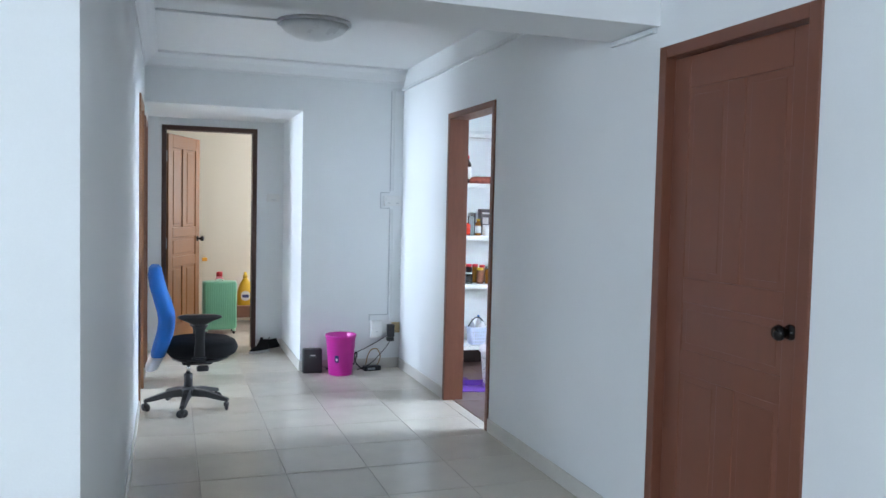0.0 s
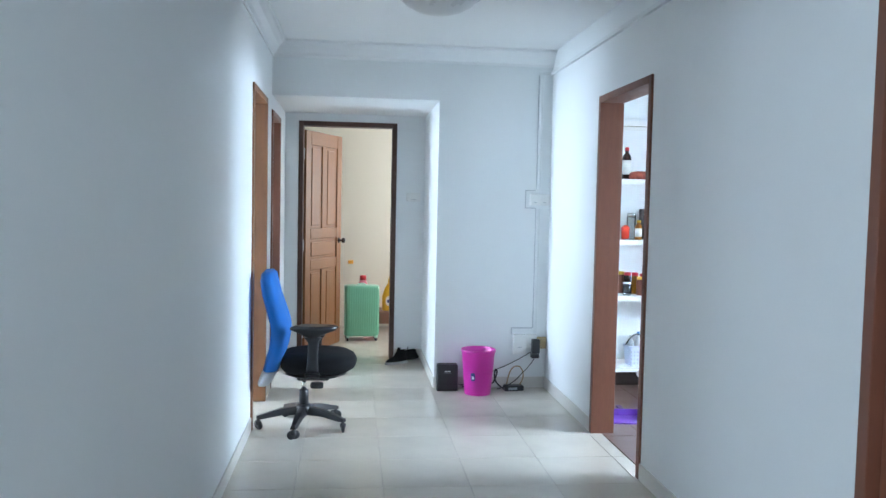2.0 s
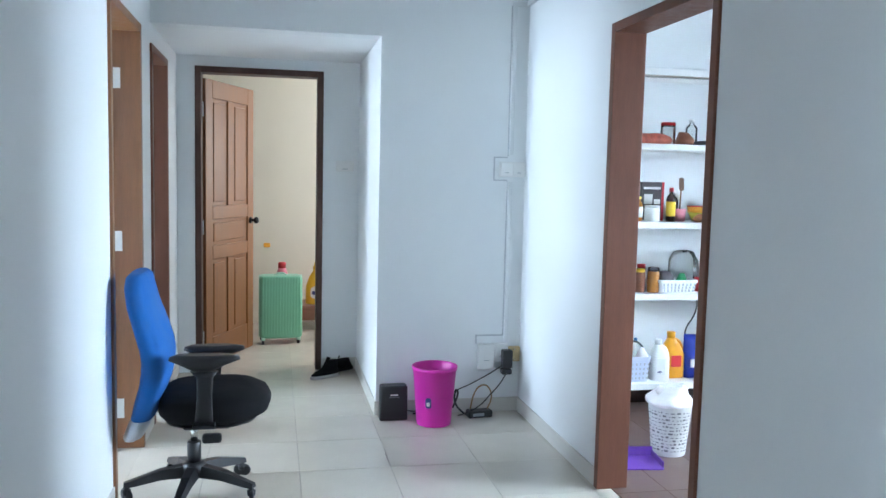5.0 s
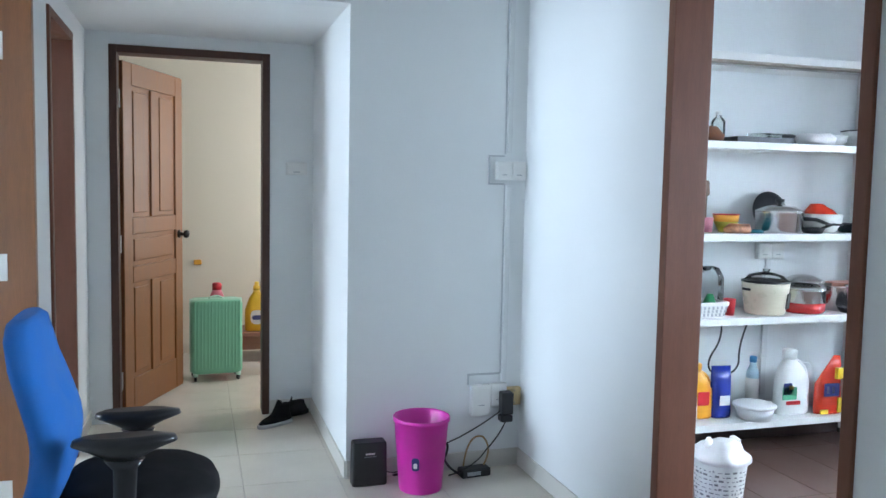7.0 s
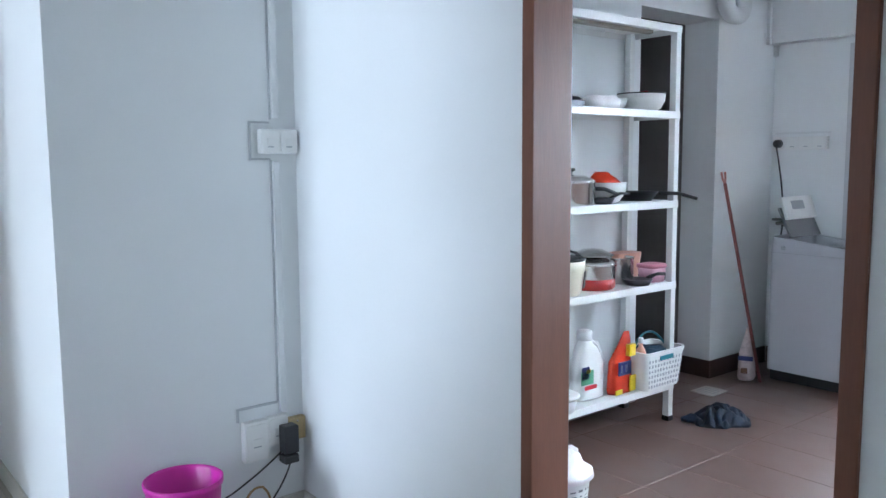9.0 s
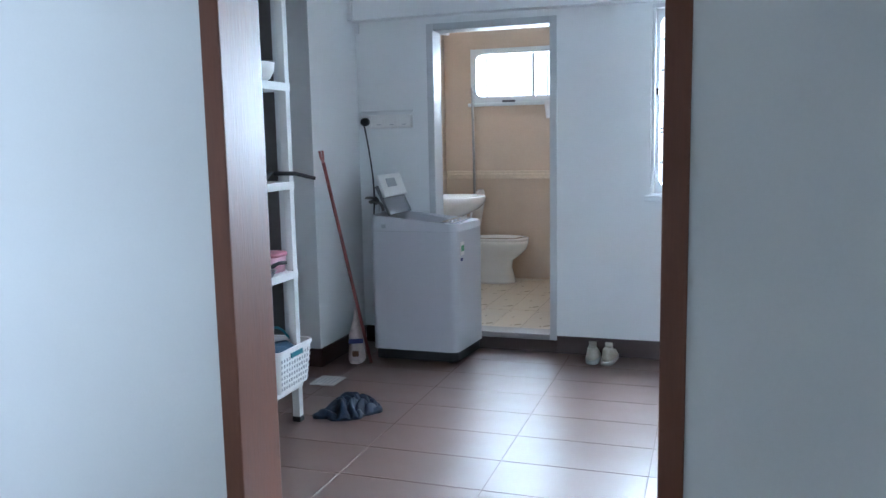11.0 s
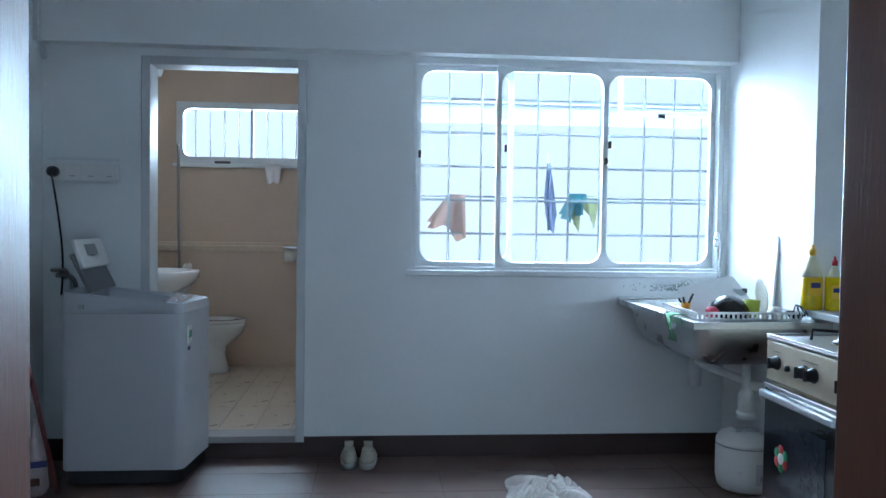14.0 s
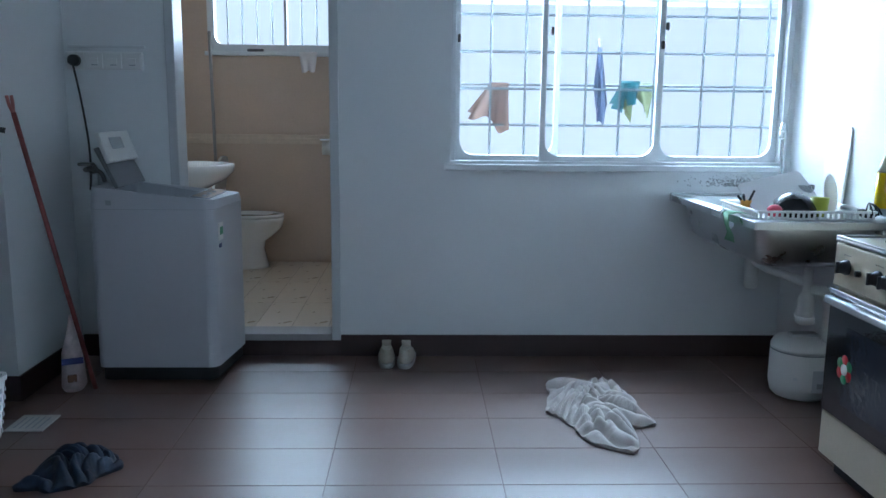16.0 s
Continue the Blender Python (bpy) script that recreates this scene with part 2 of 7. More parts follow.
# kitchen
WIN = (3.625, 5.335, 1.0, 2.125)
BATH = (5.895, 6.735, 0.0, 2.09)
structure("wall_window", wall_rows("y", KX, KX + 0.14, KR, KY + 0.3, KTOP, [WIN, BATH]), WALL, "white painted kitchen wall with the window and bathroom doorway")
structure("wall_rack", wall_rows("x", KY, KY + 0.24, XK, KX, KTOP, [(4.28, 5.04, 0, 2.235)]), WALL, "white painted kitchen wall behind the shelves")
structure("wall_sink", boxes((4.83, KR - 0.5, 0, KX + 0.14, KR, KTOP), (XK, KR - 0.6, 0, KX + 0.14, KR - 0.5, KTOP)), WALL, "white painted kitchen wall by the sink")
structure("ceiling_kitchen", boxes((XK, KR - 0.6, KTOP, KX + 0.14, KY + 0.24, KTOP + 0.1)), CEIL, "white kitchen ceiling", "ceiling")
structure("beam_kitchen", boxes((KX - 0.10, KR, 2.135, KX, KY, KTOP)), WALL, "white painted beam over the kitchen window", "beam")
# store behind the rack; its unlit darkness is put into the wall colour
DIM = material("store_shade_grey", (0.16, 0.15, 0.145), 0.8, vary=0.1)
structure("wall_store", boxes((4.18, KY + 0.24, 0, 4.28, 8.7, 2.4), (5.04, KY + 0.24, 0, 5.14, 8.7, 2.4), (4.18, 8.7, 0, 5.14, 8.8, 2.4), (4.18, KY + 0.24, 2.4, 5.14, 8.8, 2.5)), DIM, "store cupboard walls coloured dark as if unlit")
# bathroom
BX, BY = 7.80, 7.30
PEACH = material("peach_wall_tile", (0.60, 0.46, 0.34), 0.35, vary=0.08, scale=4, grain=60, bump=0.004)
BWIN = (5.98, 7.02, 1.715, 2.125)
structure("wall_bathroom", boxes((KX + 0.14, BY, 0, BX + 0.1, BY + 0.1, 2.5), (KX + 0.14, 5.5, 0, BX + 0.1, 5.6, 2.5)), PEACH, "peach tiled bathroom walls")
structure("wall_bathroom_window", wall_rows("y", BX, BX + 0.1, 5.6, BY, 2.5, [BWIN]), PEACH, "peach tiled bathroom wall with a high window")
structure("ceiling_bathroom", boxes((KX + 0.14, 5.5, 2.5, BX + 0.1, BY + 0.1, 2.6)), CEIL, "white bathroom ceiling", "ceiling")

structure("floor", boxes((-5.82, -4.9, -0.08, XK - 0.06, 10.4, -0.006), (XK - 0.06, YE, -0.08, 2.72, 10.4, -0.006)), GROUT, "grout bed of the cream tiled floor", "floor")
structure("floor_kitchen", boxes((XK - 0.06, KR - 0.6, -0.08, KX + 0.14, YE, -0.0015)), KITCHEN_GROUT, "grout bed of the brown tiled kitchen floor", "floor")
structure("floor_bathroom", boxes((KX + 0.14, 5.5, -0.08, BX, BY, 0.099)), material("bath_grout", (0.35, 0.27, 0.2), 0.8), "raised bathroom floor bed", "floor")
# ---- doors ----
def frame_rows(axis, lo, hi, a, b, h, w):
    """Two posts and a head round a doorway."""
    rows = [(a, a + w, 0.0, h), (b - w, b, 0.0, h), (a + w, b - w, h - w, h)]
    return [(lo, u0, z0, hi, u1, z1) if axis == "y" else (u0, lo, z0, u1, hi, z1) for u0, u1, z0, z1 in rows]


def door_frame(name, axis, lo, hi, a, b, h, w, mat, label, stop=None):
    ob = tagged(new(name), label, "door", kind="structure")
    for n, r in zip(("post", "post", "head"), frame_rows(axis, lo, hi, a, b, h, w)):
        part(n, boxes(r, bevel=0.003), mat, ob)
    if stop:
        s0, s1 = stop
        for n, r in zip(("stop_strip", "stop_strip", "stop_strip"), frame_rows(axis, s0, s1, a + w - 0.002, b - w + 0.002, h - w + 0.002, 0.014)):
            part(n, boxes(r, bevel=0.002), mat, ob)
    return ob


def door_leaf(parent, m, w, h, t, mat, panel_mat, sink=0.012, bevel=0.005):
    """A five-panel leaf: two tall panels, one lying panel, two lower panels. Local x runs along its width."""
    st, mid, mull = 0.105, w / 2, 0.05
    zs = (0.0, 0.20, 0.77, 0.87, 1.06, 1.16, h - 0.13, h)
    rows = [(0, 0, 0, st, t, h), (w - st, 0, 0, w, t, h)]
    rows += [(st, 0, zs[i], w - st, t, zs[i + 1]) for i in (0, 2, 4, 6)]
    rows += [(mid - mull, 0, zs[1], mid + mull, t, zs[2]), (mid - mull, 0, zs[5], mid + mull, t, zs[6])]
    leaf = part("leaf", turn(boxes(*rows, bevel=bevel), m), mat, parent)
    for x0, x1, z0, z1 in ((st, mid - mull, zs[1], zs[2]), (mid + mull, w - st, zs[1], zs[2]), (st, w - st, zs[3], zs[4]), (st, mid - mull, zs[5], zs[6]), (mid + mull, w - st, zs[5], zs[6])):
        bm = boxes((x0, sink, z0, x1, t - sink, z1))
        box(bm, x0 + 0.028, sink * 0.42, z0 + 0.028, x1 - 0.028, t - sink * 0.42, z1 - 0.028, bevel=sink / 2)
        part("panel", turn(bm, m), panel_mat, leaf)
    return leaf


BLACK_METAL = material("blackened_metal", (0.03, 0.028, 0.027), 0.3, 0.8, vary=0.2)
STEEL = material("brushed_steel", (0.66, 0.66, 0.65), 0.16, 1.0, vary=0.06, stretch=(1, 12, 1), grain=80)
WHITE_PLASTIC = material("white_plastic", (0.78, 0.78, 0.76), 0.35, vary=0.03)
BLACK_PLASTIC = material("black_plastic", (0.018, 0.018, 0.02), 0.45, vary=0.2)
HINGE = material("pale_hinge_metal", (0.68, 0.69, 0.68), 0.4, 0.3, vary=0.08)
LEAF_EDGE = material("pale_golden_door_wood", (0.52, 0.28, 0.10), 0.4, vary=0.15, stretch=(6, 6, 0.5))


def knob(parent, m, mat=BLACK_METAL):
    bm = turned([(0.0, 0.0), (0.027, 0.0), (0.027, 0.006), (0.012, 0.010), (0.011, 0.032), (0.024, 0.040), (0.028, 0.052), (0.022, 0.064), (0.0, 0.067)], n=20)
    part("knob", turn(bm, m), mat, parent, "round black metal knob")


door_frame("door_1", "y", XR - 0.012, XK + 0.012, *KD, 2.105, 0.042, FRAME_WOOD, "open kitchen doorway with a brown wooden frame")
near_door = door_frame("door_2", "y", XR - 0.012, XK + 0.012, *ND, 2.105, 0.05, NEAR_WOOD, "closed reddish brown panelled wooden door")
door_leaf(near_door, Matrix.Translation((XR + 0.032, ND[1] - 0.052, 0.006)) @ pose(0, 0, 0, 0, 0, -90) @ Matrix.Scale(-1, 4, (0, 1, 0)) @ Matrix.Translation((0, -0.042, 0)), ND[1] - ND[0] - 0.104, 2.045, 0.042, NEAR_WOOD, NEAR_WOOD, 0.004, 0.0035)
knob(near_door, pose(XR + 0.032, ND[0] + 0.115, 1.035, 0, -90, 0))
side_door = door_frame("door_3", "y", XL - 0.132, XL + 0.012, *D1, 2.13, 0.042, GOLD_WOOD, "brown framed side door opened inwards")
door_leaf(side_door, pose(XL - 0.150, 6.735, 0.006, 0, 0, 180), 0.70, 2.06, 0.04, LEAF_EDGE, LEAF_EDGE)
for z in (0.21, 1.06, 1.86):
    part("hinge", boxes((XL - 0.128, 6.7385, z - 0.05, XL - 0.082, 6.743, z + 0.05), bevel=0.001), HINGE, side_door, "pale metal hinge plate")
    part("hinge_pin", bar([(XL - 0.135, 6.736, z - 0.05), (XL - 0.135, 6.736, z + 0.05)], 0.006), HINGE, side_door)
shut_door = door_frame("door_4", "y", XL - 0.132, XL + 0.012, *D2, 2.095, 0.042, FRAME_WOOD, "brown framed side door folded back into the room")
door_leaf(shut_door, pose(XL - 0.150, D2[1] + 0.045, 0.006, 0, 0, 180), D2[1] - D2[0] - 0.088, 2.04, 0.04, FRAME_WOOD, FRAME_WOOD)
bed_door = door_frame("door_5", "x", YE - 0.012, YE + 0.132, *BD, 2.135, 0.042, DARK_WOOD, "open varnished five-panel bedroom door in a dark frame")
BED_LEAF = pose(BD[0] + 0.062, YE + 0.115, 0.008, 0, 0, 67)
door_leaf(bed_door, BED_LEAF, 0.795, 2.06, 0.04, DOOR_WOOD, DOOR_WOOD)
knob(bed_door, BED_LEAF @ pose(0.735, -0.001, 1.03, 90, 0, 0))
knob(bed_door, BED_LEAF @ pose(0.735, 0.041, 1.03, -90, 0, 0))
for z in (0.22, 1.02, 1.85):
    part("hinge", boxes((BD[0] + 0.043, YE + 0.07, z - 0.05, BD[0] + 0.048, YE + 0.115, z + 0.05), bevel=0.001), HINGE, bed_door, "dull metal hinge plate")
# bathroom doorway trim
bath_door = tagged(new("door_6"), "grey painted steel bathroom doorway with a worn latch", "door", kind="structure")
for n, r in zip(("post", "post", "head"), frame_rows("y", KX - 0.008, KX + 0.148, BATH[0], BATH[1], 2.095, 0.045)):
    part(n, boxes((r[0], r[1], max(r[2], 0.083), *r[3:]), bevel=0.004), GREY_PAINT, bath_door)
part("latch_plate", boxes((KX + 0.03, BATH[0] + 0.045, 1.06, KX + 0.055, BATH[0] + 0.048, 1.20)), BLACK_METAL, bath_door)
part("latch_plate", boxes((KX + 0.03, BATH[0] + 0.045, 0.26, KX + 0.055, BATH[0] + 0.048, 0.34)), BLACK_METAL, bath_door)
structure("door_sill", boxes((KX - 0.010, BATH[0] + 0.046, 0.082, KX + 0.14, BATH[1] - 0.046, 0.118), bevel=0.004), material("grey_stone_sill", (0.36, 0.34, 0.33), 0.4, vary=0.1), "raised grey bathroom door sill", "sill")
structure("door_riser", boxes((KX - 0.006, BATH[0], 0, KX + 0.14, BATH[1], 0.081)), BASE_KITCHEN, "dark brown riser under the bathroom sill", "sill")

# ---- skirting, cornice, cable trunking ----
def skirt(name, mat, label, *rows):
    return structure(name, boxes(*rows, bevel=0.002), mat, label, "baseboard")


H = 0.085
skirt("baseboard_1", BASE_HALL, "cream tiled skirting along the hall walls",
      (XR - 0.010, -4.8, 0, XR, ND[0], H), (XR - 0.010, ND[1], 0, XR, KD[0], H), (XR - 0.010, KD[1], 0, XR, YF - 0.010, H),
      (XC, YF - 0.010, 0, XR, YF, H), (XC - 0.010, YF, 0, XC, YE, H), (BD[1], YE - 0.010, 0, XC - 0.010, YE, H),
      (XL, 2.28, 0, XL + 0.008, D1[0], H), (XL, D1[1], 0, XL + 0.008, D2[0], H), (XL, D2[1], 0, XL + 0.008, YE, H))
H = 0.113
skirt("baseboard_2", BASE_KITCHEN, "dark brown tiled skirting along the kitchen walls",
      (KX - 0.012, KR, 0, KX, BATH[0], H), (KX - 0.012, BATH[1], 0, KX, KY - 0.012, H), (5.04, KY - 0.012, 0, KX - 0.012, KY, H),
      (5.028, KY - 0.012, 0, 5.04, KY + 0.24, H), (XK, KY - 0.012, 0, 4.28, KY, H), (4.83, KR, 0, KX - 0.012, KR + 0.012, H))


def cornice(name, p0, p1, inward, label):
    """A coved moulding under the ceiling from p0 to p1."""
    prof = [(0.0, -0.115), (0.012, -0.115), (0.014, -0.10), (0.03, -0.085), (0.055, -0.045), (0.085, -0.022), (0.10, -0.018), (0.102, -0.004), (0.102, 0.0), (0.0, 0.0)]
    bm = bmesh.new()
    a = [bm.verts.new((p0[0] + inward[0] * d, p0[1] + inward[1] * d, TOP - 0.001 + z)) for d, z in prof]
    b = [bm.verts.new((p1[0] + inward[0] * d, p1[1] + inward[1] * d, TOP - 0.001 + z)) for d, z in prof]
    for i in range(len(prof)):
        j = (i + 1) % len(prof)
        bm.faces.new((a[i], a[j], b[j], b[i]))
    bm.faces.new(a), bm.faces.new(b[::-1])
    return structure(name, bm, CEIL, label, "trim")


cornice("trim_1", (XL, YF), (XR, YF), (0, -1), "white plaster cornice over the far wall")
cornice("trim_2", (XL, 3.62), (XL, YF), (1, 0), "white plaster cornice along the hall wall")

TRUNK = material("off_white_cable_trunking", (0.70, 0.72, 0.72), 0.4, vary=0.05)
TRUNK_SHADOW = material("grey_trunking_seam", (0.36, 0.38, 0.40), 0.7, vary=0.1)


def trunking(label, *rows):
    ob = thing("cable_trunking", label, "cable trunking", rows[0][:3])
    for r in rows:
        lo = Vector(rows[0][:3])
        part("channel", turn(boxes(r, bevel=0.002), Matrix.Translation(-lo)), TRUNK, ob)
    return ob


trunking("white plastic cable trunking high on the hall wall", (XR - 0.022, 3.62, 2.425, XR, YF, 2.450), (XR - 0.022, 3.27, 2.175, XR, 3.62, 2.197))
wall_run = trunking("white plastic cable trunking down the far wall", (1.975, YF - 0.02, 1.555, 2.0, YF, 2.44), (1.975, YF - 0.02, 0.43, 2.0, YF, 1.395), (2.0, YF - 0.02, 2.42, XR - 0.022, YF, 2.445))
SEAM = material("pale_grey_seam", (0.50, 0.52, 0.54), 0.7, vary=0.1)
seams = tagged(new("trim_3", None), "thin grey seam lines round the boxed-in wiring", "trim", kind="structure")
for r in ((1.968, YF - 0.006, 0.47, 1.975, YF, 1.40), (1.968, YF - 0.006, 1.55, 1.975, YF, 2.42), (1.885, YF - 0.008, 1.535, 1.968, YF, 1.542), (1.885, YF - 0.008, 1.40, 1.892, YF, 1.535), (1.892, YF - 0.008, 1.40, 1.968, YF, 1.407), (1.80, YF - 0.008, 0.465, 1.968, YF, 0.473), (1.80, YF - 0.008, 0.42, 1.808, YF, 0.465)):
    part("seam", boxes(r), SEAM, seams)
trunking("white cable trunking on the kitchen wall", (KX - 0.03, KY - 0.028, 2.06, KX - 0.004, KY - 0.002, 2.13), (KX - 0.128, KY - 0.028, 2.13, KX - 0.10, KY - 0.002, 2.40), (2.4, KY - 0.028, 2.10, 4.27, KY - 0.002, 2.125))
trunking("thin cable clip run across the hall ceiling", (XL + 0.1, 5.60, TOP - 0.014, 0.80, 5.618, TOP))

# ---- switches and sockets ----
def switch_box(name, label, m, w, h, d, gangs, plug=None):
    """A wall box with rocker plates; local x right, y out of the wall towards the room is minus."""
    ob = thing(name, label, "switch" if "switch" in name else "socket")
    ob.matrix_world = m
    part("box", boxes((-w / 2, -d, -h / 2, w / 2, 0, h / 2), bevel=0.004), WHITE_PLASTIC, ob)
    step = w / gangs
    for i in range(gangs):
        x = -w / 2 + step * (i + 0.5)
        part("plate", boxes((x - step * 0.44, -d - 0.004, -h * 0.42, x + step * 0.44, -d + 0.002, h * 0.42), bevel=0.0015), WHITE_PLASTIC, ob)
        part("rocker", boxes((x - step * 0.2, -d - 0.007, -0.012, x + step * 0.2, -d - 0.003, 0.012), bevel=0.001), WHITE_PLASTIC, ob)
        part("slot", boxes((x - step * 0.16, -d - 0.0048, -0.022, x + step * 0.16, -d - 0.004, -0.018)), TRUNK_SHADOW, ob)
    return ob


switch_box("light_switch", "white plastic light switch on the far wall", pose(1.995, YF, 1.468), 0.15, 0.088, 0.034, 2)
switch_box("light_switch", "white plastic light switch beside the bedroom door", pose(1.105, YE, 1.475), 0.125, 0.075, 0.012, 1)
switch_box("wall_socket", "white double wall socket box on the far wall", pose(1.865, YF, 0.342), 0.10, 0.155, 0.035, 1)
switch_box("wall_socket", "white wall socket with a black charger plugged in", pose(1.958, YF, 0.365), 0.085, 0.115, 0.030, 1)
WOODY = material("yellowed_plywood", (0.50, 0.38, 0.20), 0.6, vary=0.25, scale=12, stretch=(6, 1, 1))
plate = thing("cable_outlet", "yellowed plate with two screws in the corner", "outlet", (2.04, YF, 0.355))
part("plate", boxes((-0.036, -0.03, -0.045, 0.036, 0, 0.045), bevel=0.004), WOODY, plate)
for z in (-0.03, 0.03):
    part("screw", turn(turned([(0.004, 0), (0.004, 0.002), (0.0, 0.003)], n=10), pose(0, -0.030, z, 90, 0, 0)), STEEL, plate)
outlet = switch_box("socket_row", "row of white kitchen sockets with a black plug", pose(KX, 7.02, 1.488, 0, 0, -90), 0.36, 0.085, 0.035, 4)
part("plug", turn(turned([(0.0, 0.0), (0.028, 0.0), (0.026, 0.035), (0.012, 0.045), (0.0, 0.046)], n=16), pose(-0.135, -0.038, 0.0, 90, 0, 0)), BLACK_PLASTIC, outlet, "round black plug")
part("backing_rail", boxes((-0.18, -0.012, 0.062, 0.19, 0, 0.075), bevel=0.002), TRUNK, outlet)
switch_box("wall_socket", "white double socket behind the kitchen shelves", pose(3.585, KY, 1.065), 0.175, 0.09, 0.03, 2)
trunking("narrow white cable channel below a socket", (3.565, KY - 0.015, 0.25, 3.60, KY, 1.02))
trunking("white cable channel on the wall by the tap", (KX - 0.028, 7.085, 0.1, KX - 0.002, 7.11, 0.94))

# ---- kitchen window ----
ALU = material("white_window_aluminium", (0.72, 0.74, 0.75), 0.35, vary=0.05)
PANE = glass("window_glass")
IRON = material("grey_painted_grille", (0.12, 0.14, 0.155), 0.5, vary=0.1)


def ring(bm, y0, z0, y1, z1, border, r, x0, x1):
    """A window sash in the y-z plane whose opening has round corners."""
    n = 5
    outer = rounded(y0, z0, y1, z1, 0.004, n)
    inner = rounded(y0 + border, z0 + border, y1 - border, z1 - border, r, n)
    vs = [[bm.verts.new((x, u, v)) for u, v in o] for x in (x0, x1) for o in (outer, inner)]
    k = len(outer)
    for i in range(k):
        j = (i + 1) % k
        for a, b in ((vs[0], vs[1]), (vs[1], vs[3]), (vs[3], vs[2]), (vs[2], vs[0])):
            bm.faces.new((a[i], a[j], b[j], b[i]))
    return bm


def flip(y0, z0, y1, z1, x0, x1):
    return (x0, y0, z0, x1, y1, z1)


win = tagged(new("window_1"), "white sliding kitchen window with a security grille", "window", kind="structure")
y0, y1, z0, z1 = WIN
part("window_frame", boxes(flip(y0, z1 - 0.025, y1, z1, KX + 0.005, KX + 0.125), flip(y0, z0, y1, z0 + 0.02, KX + 0.005, KX + 0.125), flip(y0, z0 + 0.02, y0 + 0.03, z1 - 0.025, KX + 0.005, KX + 0.125), flip(y1 - 0.022, z0 + 0.02, y1, z1 - 0.025, KX + 0.005, KX + 0.125), bevel=0.003), ALU, win)
part("window_sill", boxes((KX - 0.035, y0 - 0.0, z0 - 0.028, KX + 0.006, y1 + 0.03, z0 + 0.004), bevel=0.004), ALU, win)
for a, b, x in ((4.785, 5.315, KX + 0.060), (4.275, 4.885, KX + 0.020), (3.655, 4.285, KX + 0.060)):
    sash = part("sash", ring(bmesh.new(), a, z0 + 0.02, b, z1 - 0.025, 0.026, 0.075, x, x + 0.03), ALU, win)
    p = part("pane", boxes((x + 0.012, a + 0.02, z0 + 0.045, x + 0.017, b - 0.02, z1 - 0.05)), PANE, sash)
    p.visible_shadow = False
for y, z in ((4.286, 1.60), (4.268, 1.69), (5.30, 1.62), (4.84, 1.66)):
    part("latch", boxes((KX - 0.006, y - 0.009, z - 0.02, KX + 0.020, y + 0.006, z + 0.02), bevel=0.004), BLACK_METAL, win, "small dark metal latch")
part("transom", boxes((KX + 0.098, 3.66, 1.865, KX + 0.122, 4.19, 1.892), (KX + 0.098, 4.165, 1.892, KX + 0.122, 4.19, 2.10), bevel=0.002), ALU, win)
part("stay", boxes((KX + 0.088, 3.93, 1.85, KX + 0.098, 3.97, 1.875), bevel=0.002), BLACK_METAL, win, "small dark window stay")
grille = thing("window_grille", "grey painted steel security grille outside the window", "grille", (KX + 0.145, 4.48, 1.0))
for y in (5.129, 4.95, 4.79, 4.635, 4.457, 4.28, 4.03, 3.86, 3.70):
    part("upright", bar([(0, y - 4.48, 0.0), (0, y - 4.48, 1.12)], 0.0065, 6), IRON, grille)
for i in range(6):
    z = 0.013 + 0.185 * i
    part("crossbar", bar([(0.009, -0.85, z), (0.009, 0.85, z)], 0.0075, 6), IRON, grille)
# high louvre window of the bathroom
bwin = tagged(new("window_2"), "white high bathroom window with bars", "window", kind="structure")
y0, y1, z0, z1 = BWIN
part("window_frame", ring(bmesh.new(), y0 - 0.03, z0 - 0.03, y1 + 0.03, z1 + 0.03, 0.05, 0.06, BX - 0.02, BX + 0.04), ALU, bwin)
part("window_sill", boxes((BX - 0.05, y0 - 0.05, z0 - 0.06, BX, y1 + 0.05, z0 - 0.032), bevel=0.004), ALU, bwin)
part("mullion", boxes((BX - 0.002, 6.47, z0, BX + 0.03, 6.495, z1), bevel=0.003), ALU, bwin)
for i in range(10):
    y = y0 + 0.06 + i * 0.11
    part("bar", bar([(BX + 0.06, y, z0), (BX + 0.06, y, z1)], 0.0065, 6), IRON, bwin)
p = part("pane", boxes((BX + 0.012, y0 + 0.01, z0 + 0.01, BX + 0.016, y1 - 0.01, z1 - 0.01)), PANE, bwin)
p.visible_shadow = False

# ---- outside ----
glow = bpy.data.materials.new("bright_overcast_sky")
glow.use_nodes = True
gn = glow.node_tree.nodes
em = gn.new("ShaderNodeEmission")
em.inputs["Color"].default_value, em.inputs["Strength"].default_value = (0.93, 0.96, 1.0, 1), SKY_GLOW
glow.node_tree.links.new(em.outputs[0], gn["Material Output"].inputs[0])
structure("backdrop", boxes((24.0, -30, -25, 24.1, 42, 40)), glow, "bright hazy sky outside the windows", "sky")
structure("ledge", boxes((KX + 0.95, 2.4, 1.93, KX + 1.15, 5.45, 2.03), (KX + 0.9, 2.4, 2.03, KX + 1.2, 5.45, 2.06)), material("pale_concrete_ledge", (0.30, 0.32, 0.34), 0.8), "pale concrete ledge outside the window", "ledge")
CLOTHES_BAR = thing("drying_pole", "thin steel clothes pole outside the window", "pole", (KX + 0.20, 4.5, 1.405))
part("pole", bar([(0, -0.95, 0), (0, 0.9, 0)], 0.006, 8), IRON, CLOTHES_BAR)


